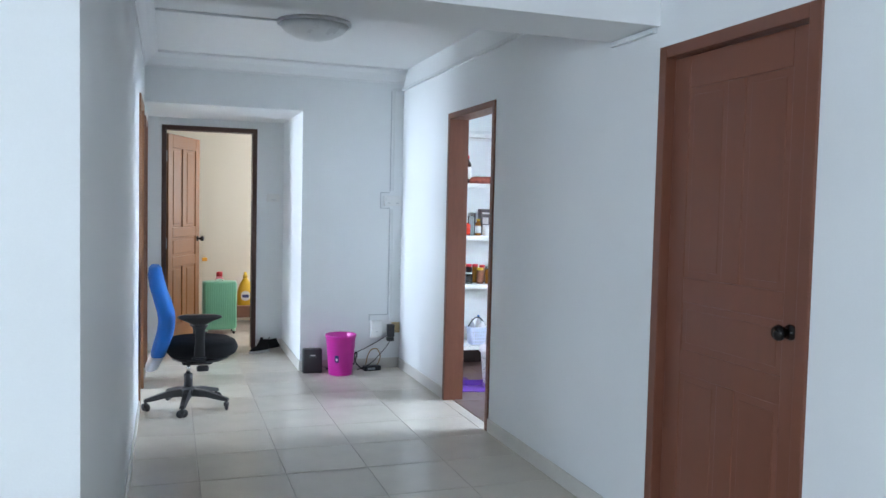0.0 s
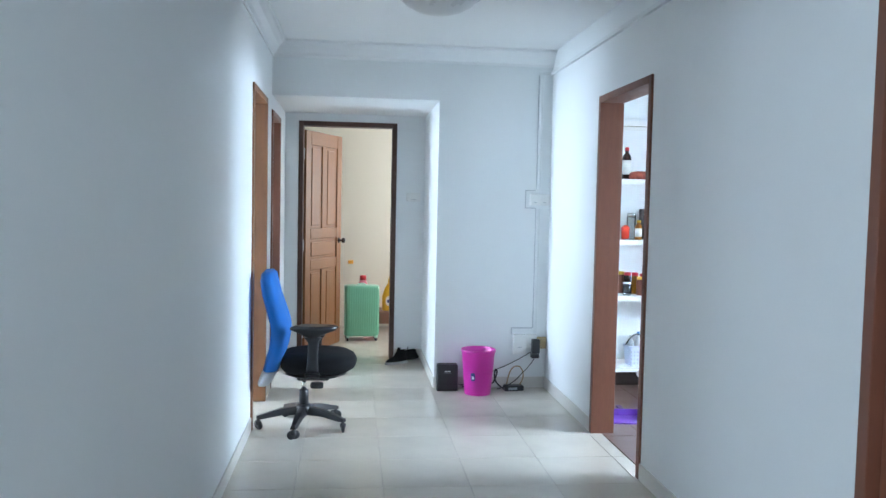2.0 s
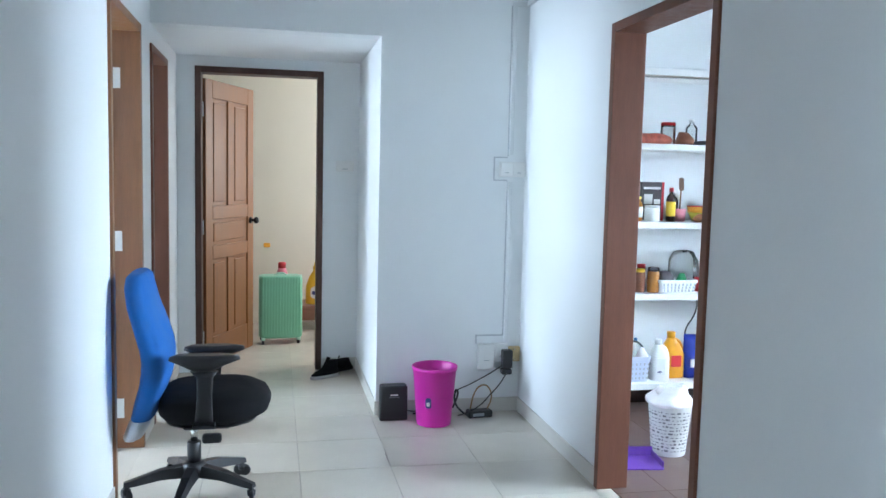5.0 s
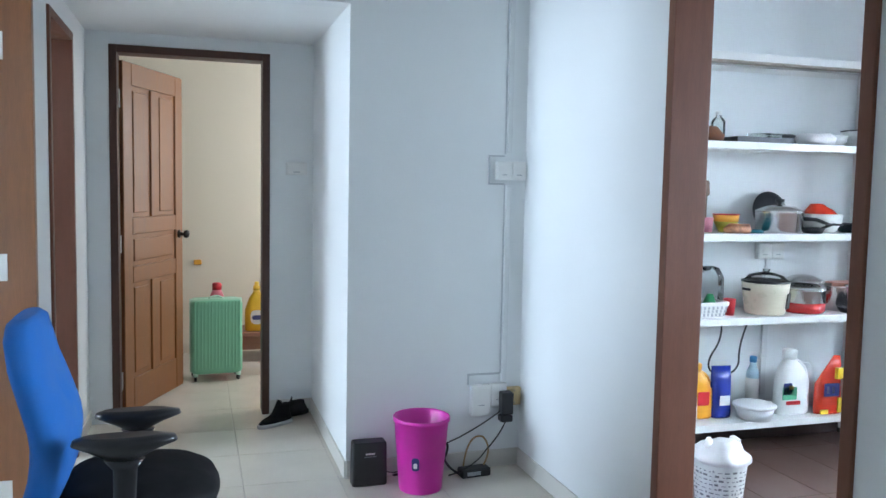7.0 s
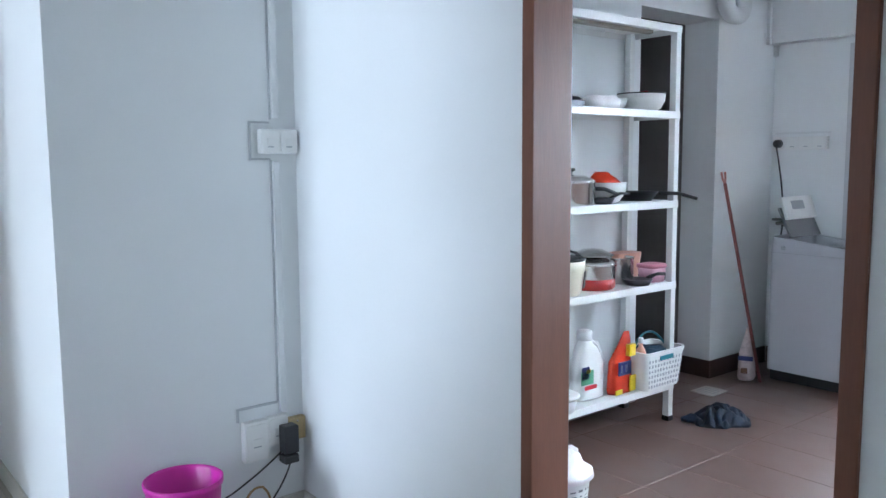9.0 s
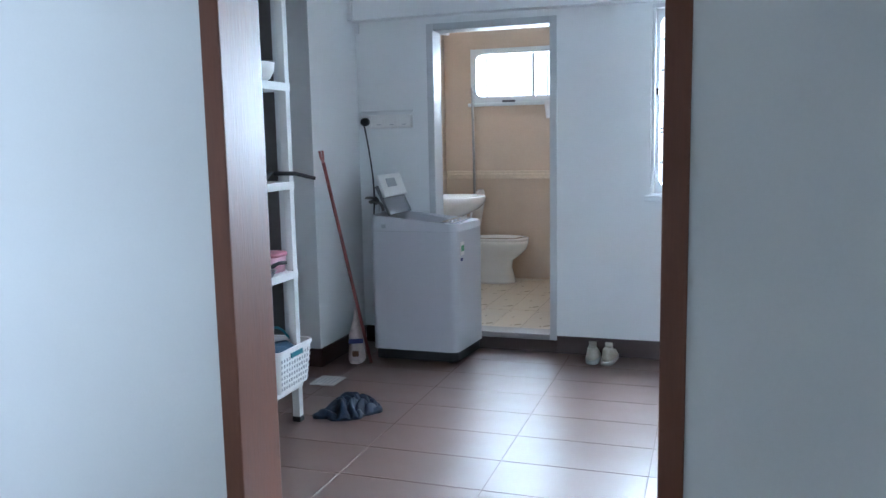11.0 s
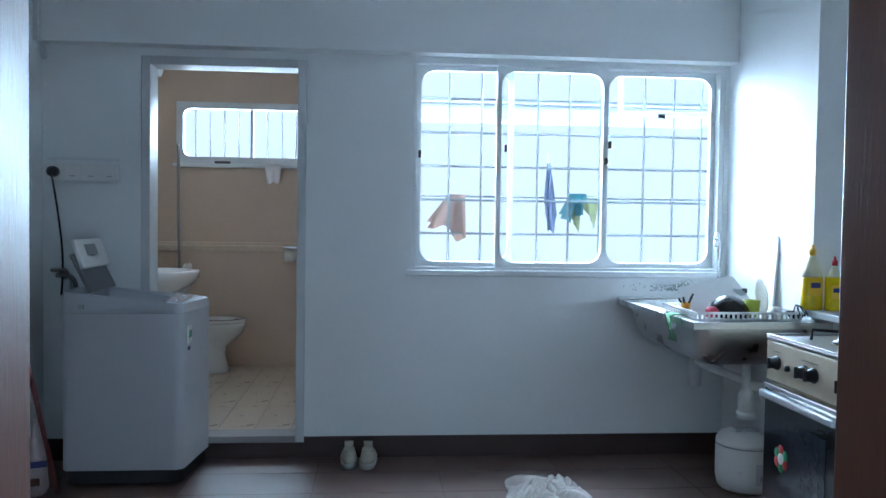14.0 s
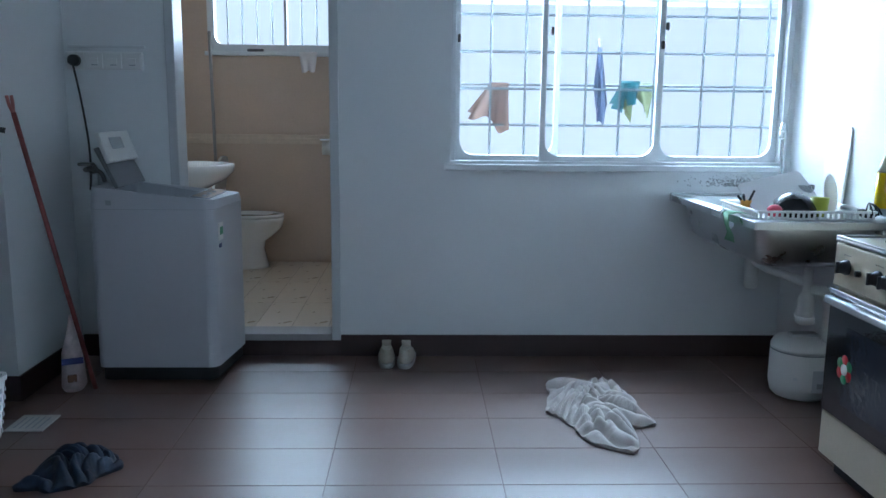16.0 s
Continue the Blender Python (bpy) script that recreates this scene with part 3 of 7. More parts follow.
def drape(name, label, mat, at, w, h, seed, lean=0.0, taper=1.0, fold=0.03, hems=(1.0, 0.92, 1.05)):
    """A cloth hung over a pole, in folds; the lower hem is uneven."""
    random.seed(seed)
    nx, nz = 18, 16
    ph = [random.uniform(0, 6.28) for _ in range(4)]
    bm = bmesh.new()
    grid = []
    for side in (-1, 1):
        g = []
        for k in range(nz + 1):
            v = k / nz
            row = []
            for i in range(nx + 1):
                u = i / nx - 0.5
                q = (u + 0.5) * (len(hems) - 1)
                j = min(int(q), len(hems) - 2)
                hem = hems[j] + (hems[j + 1] - hems[j]) * (q - j) + 0.03 * math.sin(13 * u + ph[1])
                z = -h * v * hem * (1 if side < 0 else 0.8)
                y = u * w * (1 + (taper - 1) * v) + lean * v
                x = side * (0.010 + 0.012 * v) + fold * v * math.sin(11 * u + ph[2] + 1.3 * v)
                row.append(bm.verts.new((x, y, z + (0.01 if k == 0 else 0))))
            g.append(row)
        grid.append(g)
        for k in range(nz):
            for i in range(nx):
                f = bm.faces.new((g[k][i], g[k][i + 1], g[k + 1][i + 1], g[k + 1][i]))
                f.smooth = True
    for i in range(nx):
        bm.faces.new((grid[0][0][i], grid[1][0][i], grid[1][0][i + 1], grid[0][0][i + 1]))
    return single(name, bm, mat, label, "laundry", Matrix.Translation(at), group="clothes on the drying pole")


PINK_CLOTH = material("faded_pink_cloth", (0.24, 0.15, 0.12), 0.9, vary=0.25, scale=14)
BLUE_CLOTH = material("grey_blue_cloth", (0.16, 0.19, 0.30), 0.9, vary=0.25, scale=14)
TEAL_CLOTH = material("dark_teal_cloth", (0.03, 0.13, 0.15), 0.9, vary=0.45, scale=30)
LIME_CLOTH = material("pale_olive_cloth", (0.28, 0.30, 0.14), 0.9, vary=0.4, scale=20)
drape("hanging_shirt", "faded pink shirt hung on the drying pole", PINK_CLOTH, (KX + 0.20, 5.08, 1.405), 0.10, 0.21, 3, 0.055, 2.1, 0.05, (1.1, 1.25, 0.85, 0.80, 0.84, 0.86))
drape("hanging_towel", "narrow grey blue towel hung on the drying pole", BLUE_CLOTH, (KX + 0.19, 4.56, 1.59), 0.016, 0.37, 5, -0.012, 4.6, 0.02, (0.80, 1.06, 1.0, 0.72))
part("hook", bar(arc((0, 0, 0.0), (0, 0.01, 0.10), (0.01, 0, 0.0), 6), 0.003, 6), STEEL, bpy.data.objects["hanging_towel"])
drape("hanging_shorts", "dark teal patterned shorts hung on the drying pole", TEAL_CLOTH, (KX + 0.20, 4.39, 1.42), 0.10, 0.14, 8, 0.03, 1.25, 0.045, (0.70, 0.85, 1.1, 0.95))
drape("hanging_cloth", "pale olive cloth hung on the drying pole", LIME_CLOTH, (KX + 0.24, 4.34, 1.41), 0.17, 0.17, 11, 0.0, 0.8, 0.04, (1.0, 1.15, 0.6, 0.4, 0.6, 1.15, 0.9))
# ---- hall and bedroom things ----
def loft(rows, n=20, power=3.0):
    """Rounded sections stacked up: rows of (z, x middle, y middle, half depth, half width)."""
    bm, rings = bmesh.new(), []
    for z, cx, cy, a, b in rows:
        ring_ = []
        for i in range(n):
            t = 2 * math.pi * i / n
            c, s = math.cos(t), math.sin(t)
            ring_.append(bm.verts.new((cx + a * math.copysign(abs(c) ** (2 / power), c), cy + b * math.copysign(abs(s) ** (2 / power), s), z)))
        rings.append(ring_)
    for p, q in zip(rings, rings[1:]):
        for i in range(n):
            f = bm.faces.new((p[i], p[(i + 1) % n], q[(i + 1) % n], q[i]))
            f.smooth = True
    bm.faces.new(rings[0][::-1]), bm.faces.new(rings[-1])
    return bm


BLUE_FABRIC = material("blue_mesh_fabric", (0.012, 0.105, 0.36), 0.85, vary=0.15, scale=10, grain=300, bump=0.06)
BLACK_FABRIC = material("black_seat_fabric", (0.008, 0.008, 0.009), 0.95, vary=0.3, scale=10, grain=300, bump=0.06, spec=0.2)
SILVER = material("silver_plastic", (0.55, 0.56, 0.58), 0.35, 0.4, vary=0.08)
CHAIR_PLASTIC = material("black_chair_plastic", (0.014, 0.014, 0.016), 0.38, vary=0.2)


def office_chair(at):
    c = thing("office_chair", "blue-backed swivel office chair with black seat against the wall", "chair", at)
    back = part("backrest", loft([(0.385, -0.185, 0, 0.048, 0.19), (0.45, -0.165, 0, 0.052, 0.215), (0.52, -0.142, 0, 0.055, 0.228), (0.585, -0.132, 0, 0.056, 0.234), (0.63, -0.130, 0, 0.057, 0.236), (0.675, -0.136, 0, 0.057, 0.235), (0.74, -0.155, 0, 0.056, 0.23), (0.80, -0.174, 0, 0.054, 0.224), (0.85, -0.19, 0, 0.052, 0.215), (0.93, -0.205, 0, 0.048, 0.195), (0.97, -0.207, 0, 0.042, 0.165), (0.988, -0.207, 0, 0.025, 0.12)], 28), BLUE_FABRIC, c, "blue fabric backrest")
    part("back_bracket", loft([(0.285, -0.235, 0, 0.030, 0.13), (0.30, -0.225, 0, 0.042, 0.16), (0.384, -0.186, 0, 0.047, 0.188)], 24), SILVER, c, "silver plastic lower back shell")
    seat = part("seat", loft([(0.366, 0.09, 0, 0.15, 0.17), (0.372, 0.09, 0, 0.20, 0.215), (0.395, 0.10, 0, 0.230, 0.24), (0.43, 0.105, 0, 0.237, 0.248), (0.458, 0.10, 0, 0.228, 0.245), (0.477, 0.09, 0, 0.20, 0.225), (0.486, 0.075, 0, 0.15, 0.18), (0.489, 0.06, 0, 0.08, 0.10)], 36, 2.8), BLACK_FABRIC, c, "black fabric seat cushion")
    part("seat_pan", loft([(0.335, 0.09, 0, 0.14, 0.15), (0.353, 0.09, 0, 0.19, 0.19)], 24), CHAIR_PLASTIC, seat)
    for s in (-1, 1):
        arm = part("armrest", loft([(0.0, 0.075, s * 0.262, 0.036, 0.014), (0.14, 0.078, s * 0.268, 0.030, 0.014), (0.26, 0.08, s * 0.272, 0.032, 0.015), (0.30, 0.078, s * 0.272, 0.055, 0.02)], 16), CHAIR_PLASTIC, c)
        for v in arm.data.vertices:
            v.co.z = 0.40 + v.co.z * 0.71 - (0.075 if s > 0 else 0.0) * min(1.0, v.co.z / 0.26)
        part("arm_support", boxes((0.03, min(s * 0.10, s * 0.28), 0.372, 0.12, max(s * 0.10, s * 0.275), 0.392), bevel=0.006), CHAIR_PLASTIC, arm)
        drop = 0.075 if s > 0 else 0.0
        part("arm_pad", loft([(z - drop, *q) for z, *q in ((0.612, 0.075, s * 0.272, 0.035, 0.02), (0.640, 0.075, s * 0.272, 0.09, 0.036), (0.660, 0.080, s * 0.272, 0.14, 0.043), (0.674, 0.080, s * 0.272, 0.135, 0.043), (0.682, 0.07, s * 0.272, 0.10, 0.03))], 20, 2.6), CHAIR_PLASTIC, arm, "curved black arm pad")
    part("gas_lift", turned([(0.030, 0.13), (0.030, 0.235), (0.026, 0.24), (0.014, 0.241), (0.014, 0.31), (0.028, 0.312), (0.03, 0.336)], 0.012, 0), CHAIR_PLASTIC, c)
    part("piston", turned([(0.0155, 0.24), (0.0155, 0.312)], 0.012, 0), STEEL, c, "chrome piston")
    part("lever", boxes((0.06, -0.20, 0.285, 0.14, -0.16, 0.325), bevel=0.012), CHAIR_PLASTIC, c)
    part("tilt_box", boxes((-0.03, -0.07, 0.305, 0.17, 0.07, 0.34), bevel=0.012), CHAIR_PLASTIC, c)
    part("hub", turned([(0.028, 0.075), (0.05, 0.09), (0.052, 0.135), (0.035, 0.15)], 0.012, 0), CHAIR_PLASTIC, c)
    for k in range(5):
        a = radians(-27 + 72 * k)
        ux, uy = math.cos(a), math.sin(a)
        bm = bmesh.new()
        secs = []
        for d, w, zb, zt in ((0.03, 0.030, 0.085, 0.138), (0.14, 0.027, 0.085, 0.125), (0.25, 0.022, 0.066, 0.093), (0.29, 0.018, 0.062, 0.082)):
            secs.append([bm.verts.new((0.012 + ux * d - uy * o, uy * d + ux * o, z)) for o, z in ((-w, zb), (w, zb), (w * 0.65, zt), (-w * 0.65, zt))])
        for p, q in zip(secs, secs[1:]):
            for i in range(4):
                bm.faces.new((p[i], p[(i + 1) % 4], q[(i + 1) % 4], q[i]))
        bm.faces.new(secs[0][::-1]), bm.faces.new(secs[-1])
        leg = part("base_leg", bm, CHAIR_PLASTIC, c)
        cx, cy = 0.012 + ux * 0.278, uy * 0.278
        for o in (-0.015, 0.015):
            wheel = turn(turned([(0.0, -0.009), (0.022, -0.009), (0.027, -0.005), (0.027, 0.005), (0.022, 0.009), (0.0, 0.009)], n=18), pose(cx - uy * o * 0.2 + math.sin(a + 0.5) * o, cy + math.cos(a + 0.5) * -o, 0.027) @ pose(0, 0, 0, 0, 90, 0) @ pose(0, 0, 0, math.degrees(-(a + 0.5)), 0, 0))
            part("caster_wheel", wheel, CHAIR_PLASTIC, leg)
        part("caster_fork", turned([(0.0, 0.027), (0.017, 0.028), (0.019, 0.05), (0.009, 0.056), (0.006, 0.068)], cx, cy, 0, n=14), CHAIR_PLASTIC, leg)
    return c


office_chair((0.262, 6.09, 0.0))

# suitcase
MINT = material("mint_green_hard_shell", (0.22, 0.55, 0.36), 0.38, vary=0.05, scale=8, coat=0.2)
MINT_PALE = material("pale_mint_trim", (0.50, 0.72, 0.60), 0.45, vary=0.05)
case = thing("suitcase", "mint green ribbed hard-shell suitcase on casters", "suitcase", (0.665, 9.33, 0.0), 4)
shell = part("shell", loft([(0.05, 0, 0, 0.155, 0.09), (0.058, 0, 0, 0.168, 0.105), (0.075, 0, 0, 0.176, 0.11), (0.54, 0, 0, 0.176, 0.11), (0.56, 0, 0, 0.168, 0.105), (0.568, 0, 0, 0.15, 0.088)], 40, 7.0), MINT, case)
for i in range(14):
    x = -0.15 + 0.023 * i
    part("rib", boxes((x - 0.005, -0.1115, 0.085, x + 0.005, -0.106, 0.565), bevel=0.003), MINT, shell)
part("zip_band", loft([(0.052, 0, 0, 0.1785, 0.012), (0.57, 0, 0, 0.1785, 0.012)], 24, 8.0), MINT_PALE, case)
part("handle", bar(arc((-0.05, 0, 0.568), (0, 0, 0.605), (0.05, 0, 0.568)), 0.008), MINT_PALE, case)
for sx in (-1, 1):
    for sy in (-1, 1):
        w = part("caster", turned([(0.012, 0.03), (0.018, 0.035), (0.018, 0.06)], sx * 0.145, sy * 0.08, 0, n=12), MINT_PALE, case)
        part("wheel", turn(turned([(0.0, -0.008), (0.02, -0.008), (0.022, 0.0), (0.02, 0.008), (0.0, 0.008)], n=14), pose(sx * 0.145, sy * 0.08, 0.022, 90, 0, 0) @ pose(0, 0, 0, 0, 90 if sx * sy > 0 else 60, 0)), BLACK_PLASTIC, w)

# low shelf, detergent bottles, stool in the bedroom
LOW_WOOD = material("brown_low_board", (0.26, 0.13, 0.08), 0.5, vary=0.2, stretch=(1, 6, 6))
board = thing("low_bench", "low brown wooden bench against the cream wall", "bench", (1.12, 9.95, 0.0))
part("bench_top", boxes((-0.36, -0.18, 0.20, 0.40, 0.20, 0.235), bevel=0.004), LOW_WOOD, board)
part("bench_front", boxes((-0.35, -0.165, 0.10, 0.39, -0.15, 0.20), bevel=0.002), LOW_WOOD, board)
for x in (-0.34, 0.36):
    for y in (-0.15, 0.16):
        part("leg", boxes((x, y, 0, x + 0.035, y + 0.035, 0.20), bevel=0.003), LOW_WOOD, board)
YELLOW_P = material("yellow_bottle_plastic", (0.75, 0.47, 0.02), 0.35, vary=0.05)
PINK_P = material("pink_bottle_plastic", (0.72, 0.20, 0.26), 0.4, vary=0.05)
RED_P = material("red_cap_plastic", (0.55, 0.02, 0.03), 0.4, vary=0.05)
PAPER = material("printed_label_white", (0.75, 0.74, 0.70), 0.6, vary=0.08, scale=30)
NAVY_P = material("dark_blue_print", (0.03, 0.04, 0.16), 0.5, vary=0.1)
yb = thing("detergent_bottle", "yellow detergent bottle with a printed label on the bench", "bottle", (0.985, 9.88, 0.236))
part("body", loft([(0.0, 0, 0, 0.085, 0.05), (0.01, 0, 0, 0.092, 0.055), (0.16, 0, 0, 0.09, 0.055), (0.25, 0, 0, 0.06, 0.045), (0.30, 0, 0, 0.028, 0.028), (0.315, 0, 0, 0.024, 0.024)], 24, 2.6), YELLOW_P, yb)
part("cap", turned([(0.027, 0.315), (0.027, 0.345), (0.018, 0.352), (0.016, 0.38), (0.0, 0.383)], n=18), YELLOW_P, yb)
part("label", turn(slab(bmesh.new(), rounded(-0.05, -0.055, 0.05, 0.055, 0.04), 0, 0.003), pose(0, -0.0545, 0.11, 90, 0, 0)), PAPER, yb)
part("print_mark", turn(slab(bmesh.new(), rounded(-0.038, -0.03, 0.038, 0.005, 0.015), 0, 0.002), pose(0, -0.0585, 0.12, 90, 0, 0)), NAVY_P, yb)
part("handle", bar(arc((0.085, 0, 0.08), (0.14, 0, 0.18), (0.05, 0, 0.27)), 0.012), YELLOW_P, yb)
pb = thing("softener_bottle", "pink bottle with a red cap behind the suitcase", "bottle", (0.68, 9.62, 0.0))
part("body", loft([(0.0, 0, 0, 0.08, 0.06), (0.02, 0, 0, 0.085, 0.065), (0.45, 0, 0, 0.085, 0.065), (0.56, 0, 0, 0.045, 0.04), (0.595, 0, 0, 0.03, 0.03)], 20, 2.6), PINK_P, pb)
part("cap", turned([(0.034, 0.595), (0.034, 0.635), (0.028, 0.645), (0.0, 0.646)], n=18), RED_P, pb)
ORANGE_P = material("orange_plastic", (0.85, 0.42, 0.04), 0.45)
single("wall_hook", boxes((-0.03, -0.025, -0.02, 0.03, 0.0, 0.02), bevel=0.006), ORANGE_P, "small orange plastic hook on the cream wall", "hook", pose(0.545, 10.25, 0.74))
stool = thing("child_stool", "small pink plastic stool in the bedroom", "stool", (1.17, 9.45, 0.0))
part("seat", slab(bmesh.new(), rounded(-0.12, -0.12, 0.12, 0.12, 0.04), 0.19, 0.215), PINK_P, stool)
for a, b in ((-1, -1), (-1, 1), (1, -1), (1, 1)):
    part("leg", bar([(a * 0.095, b * 0.095, 0.19), (a * 0.115, b * 0.115, 0.0)], 0.018, 8, 0.014), PINK_P, stool)

# shoes by the bedroom door
SHOE_BLACK = material("black_canvas", (0.006, 0.006, 0.007), 0.9, vary=0.3, spec=0.2)
RUBBER = material("pale_rubber_sole", (0.45, 0.45, 0.44), 0.6, vary=0.1)


def sneaker(name, label, m, upper, sole, tall=0.085, group=""):
    s = thing(name, label, "shoe", group=group)
    s.matrix_world = m
    part("sole", loft([(0.0, 0, 0, 0.135, 0.042), (0.02, 0, 0, 0.138, 0.044), (0.026, 0, 0, 0.134, 0.041)], 24, 2.6), sole, s)
    up = part("upper", loft([(0.026, 0, 0, 0.13, 0.040), (0.05, -0.012, 0, 0.112, 0.036), (0.07, -0.04, 0, 0.075, 0.032), (tall, -0.06, 0, 0.055, 0.029)], 24, 2.4), upper, s)
    part("collar", loft([(tall, -0.06, 0, 0.056, 0.030), (tall + 0.008, -0.06, 0, 0.05, 0.024), (tall + 0.001, -0.06, 0, 0.04, 0.017)], 20, 2.2), upper, up)
    part("tongue", turn(loft([(0.0, 0, 0, 0.006, 0.022), (0.06, 0, 0, 0.005, 0.024)], 14, 2.5), pose(-0.008, 0, tall - 0.02, 0, -25, 0)), upper, s)
    for i in range(4):
        x = 0.04 - 0.018 * i
        part("lace", bar([(x, -0.022, 0.056 + 0.006 * i), (x, 0, 0.066 + 0.006 * i), (x, 0.022, 0.056 + 0.006 * i)], 0.0025, 6), sole, s)
    return s


sneaker("sneaker", "black canvas sneaker with a pale sole on the hall floor", pose(0.965, 8.09, 0.0, 0, 0, 212) @ Matrix.Scale(0.88, 4), SHOE_BLACK, RUBBER, 0.125, "black shoes by the bedroom door")
sneaker("sneaker", "black canvas sneaker leaning by the bedroom door", pose(1.06, 8.225, 0.012, 0, 8, 175) @ Matrix.Scale(0.85, 4), SHOE_BLACK, SHOE_BLACK, 0.09, "black shoes by the bedroom door")

# speaker, bin, adapter
spk = thing("power_box", "black plastic standing box with a printed mark", "box", (1.296, 7.065, 0.0))
part("case", loft([(0.0, 0, 0, 0.078, 0.036), (0.006, 0, 0, 0.082, 0.040), (0.196, 0, 0, 0.079, 0.038), (0.204, 0, 0, 0.073, 0.033)], 32, 9.0), BLACK_PLASTIC, spk)
part("print_mark", boxes((-0.022, -0.0405, 0.148, 0.022, -0.0395, 0.156)), PAPER, spk)
part("print_mark", boxes((-0.03, -0.0405, 0.138, 0.030, -0.0395, 0.140)), TRUNK_SHADOW, spk)
MAGENTA = material("magenta_plastic", (0.62, 0.025, 0.36), 0.35, vary=0.06, scale=5)
bin_ = thing("waste_bin", "magenta plastic waste bin with a small sticker", "bin", (1.517, 6.955, 0.0))
part("bucket", turned([(0.0, 0.004), (0.096, 0.0), (0.099, 0.006), (0.124, 0.318), (0.130, 0.320), (0.131, 0.338), (0.126, 0.340), (0.121, 0.33), (0.096, 0.012), (0.0, 0.010)], n=40), MAGENTA, bin_)
st = part("sticker", turn(slab(bmesh.new(), rounded(-0.017, -0.03, 0.017, 0.03, 0.012), 0, 0.0015), pose(-0.052, -0.0985, 0.145, 90, 0, -27) @ pose(0, 0, 0, 4.5, 0, 0)), NAVY_P, bin_, "blue sticker with a pale mark")
part("sticker_mark", turn(slab(bmesh.new(), rounded(-0.009, -0.016, 0.009, 0.008, 0.007), 0, 0.001), pose(-0.0530, -0.1005, 0.143, 90, 0, -27) @ pose(0, 0, 0, 4.5, 0, 0)), PAPER, st)
adp = thing("power_adapter", "black power brick lying on the floor", "adapter", (1.81, 7.045, 0.0), 6)
part("case", boxes((-0.075, -0.035, 0, 0.075, 0.035, 0.042), bevel=0.008), BLACK_PLASTIC, adp)
part("label", boxes((-0.05, -0.036, 0.012, 0.02, -0.0345, 0.03)), TRUNK_SHADOW, adp)
BROWN_CABLE = material("yellowed_cable", (0.34, 0.22, 0.09), 0.6)
chg = thing("charger", "black charger plugged into the wall socket", "charger", (1.985, 7.09, 0.34))
part("block", boxes((-0.03, -0.03, -0.06, 0.03, 0.028, 0.05), bevel=0.008), BLACK_PLASTIC, chg)
part("plug_head", boxes((-0.035, -0.035, -0.095, 0.025, 0.02, -0.062), bevel=0.006), BLACK_PLASTIC, chg)


def cable(label, mat, r, pts):
    bm = bmesh.new()
    path = []
    for i in range(0, len(pts) - 2, 2):
        path += arc(pts[i], pts[i + 1], pts[i + 2], 8)[(1 if i else 0):]
    o = Vector(pts[0])
    return single("cable", tube(bm, [p - o for p in path], r, 8), mat, label, "cable", Matrix.Translation(o))


cable("thin black cable from the charger to the floor", BLACK_PLASTIC, 0.0035, [(1.97, 7.06, 0.245), (1.93, 7.03, 0.19), (1.86, 7.02, 0.13), (1.80, 7.01, 0.05), (1.68, 7.04, 0.012)])
cable("thin black cable hanging behind the bin", BLACK_PLASTIC, 0.0035, [(1.95, 7.09, 0.29), (1.86, 7.07, 0.24), (1.74, 7.08, 0.18), (1.66, 7.09, 0.15), (1.60, 7.09, 0.10)])
cable("black cable coiled on the floor behind the bin", BLACK_PLASTIC, 0.006, [(1.42, 7.09, 0.02), (1.55, 7.12, 0.012), (1.66, 7.09, 0.05), (1.70, 7.07, 0.15), (1.675, 7.08, 0.16), (1.64, 7.09, 0.06), (1.74, 7.06, 0.008)])
cable("yellowed cable looped over the power brick", BROWN_CABLE, 0.0045, [(1.76, 7.06, 0.045), (1.78, 7.06, 0.21), (1.86, 7.07, 0.18), (1.92, 7.08, 0.12), (1.86, 7.05, 0.046)])
cable("short black cable between box and bin", BLACK_PLASTIC, 0.003, [(1.375, 7.09, 0.045), (1.41, 7.08, 0.03), (1.45, 7.08, 0.04)])

# ceiling lamp
OPAL = material("opal_lamp_glass", (0.62, 0.63, 0.62), 0.3, vary=0.03)
lamp = thing("ceiling_lamp", "round white ceiling lamp with an opal dome, unlit", "lamp", (1.03, 5.60, TOP))
part("mount", turned([(0.235, -0.022), (0.24, -0.018), (0.24, 0.0)], n=40), SILVER, lamp)
part("shade", turned([(0.0, -0.115), (0.06, -0.111), (0.13, -0.092), (0.19, -0.06), (0.225, -0.022)], n=40), OPAL, lamp, "opal white dome")
# ---- kitchen things ----
RACK_WHITE = material("white_shelf_enamel", (0.74, 0.74, 0.72), 0.4, vary=0.05, scale=4)
RUST = material("worn_shelf_edge", (0.45, 0.40, 0.33), 0.6, vary=0.25, scale=14)
RX0, RX1, RY0, RY1 = 2.36, 4.155, 6.875, 7.205
SHELF = (0.212, 0.752, 1.178, 1.635, 2.066)
rack = thing("shelf_rack", "white metal shelf rack full of kitchenware against the wall", "shelf", (RX0, RY0, 0.0))
for x in (0, RX1 - RX0 - 0.038):
    for y in (0, RY1 - RY0 - 0.038):
        post = part("post", boxes((x, y, 0.025, x + 0.038, y + 0.038, 2.068), bevel=0.002), RACK_WHITE, rack)
        part("foot", boxes((x - 0.003, y - 0.003, 0, x + 0.041, y + 0.041, 0.028), bevel=0.004), BLACK_PLASTIC, post)
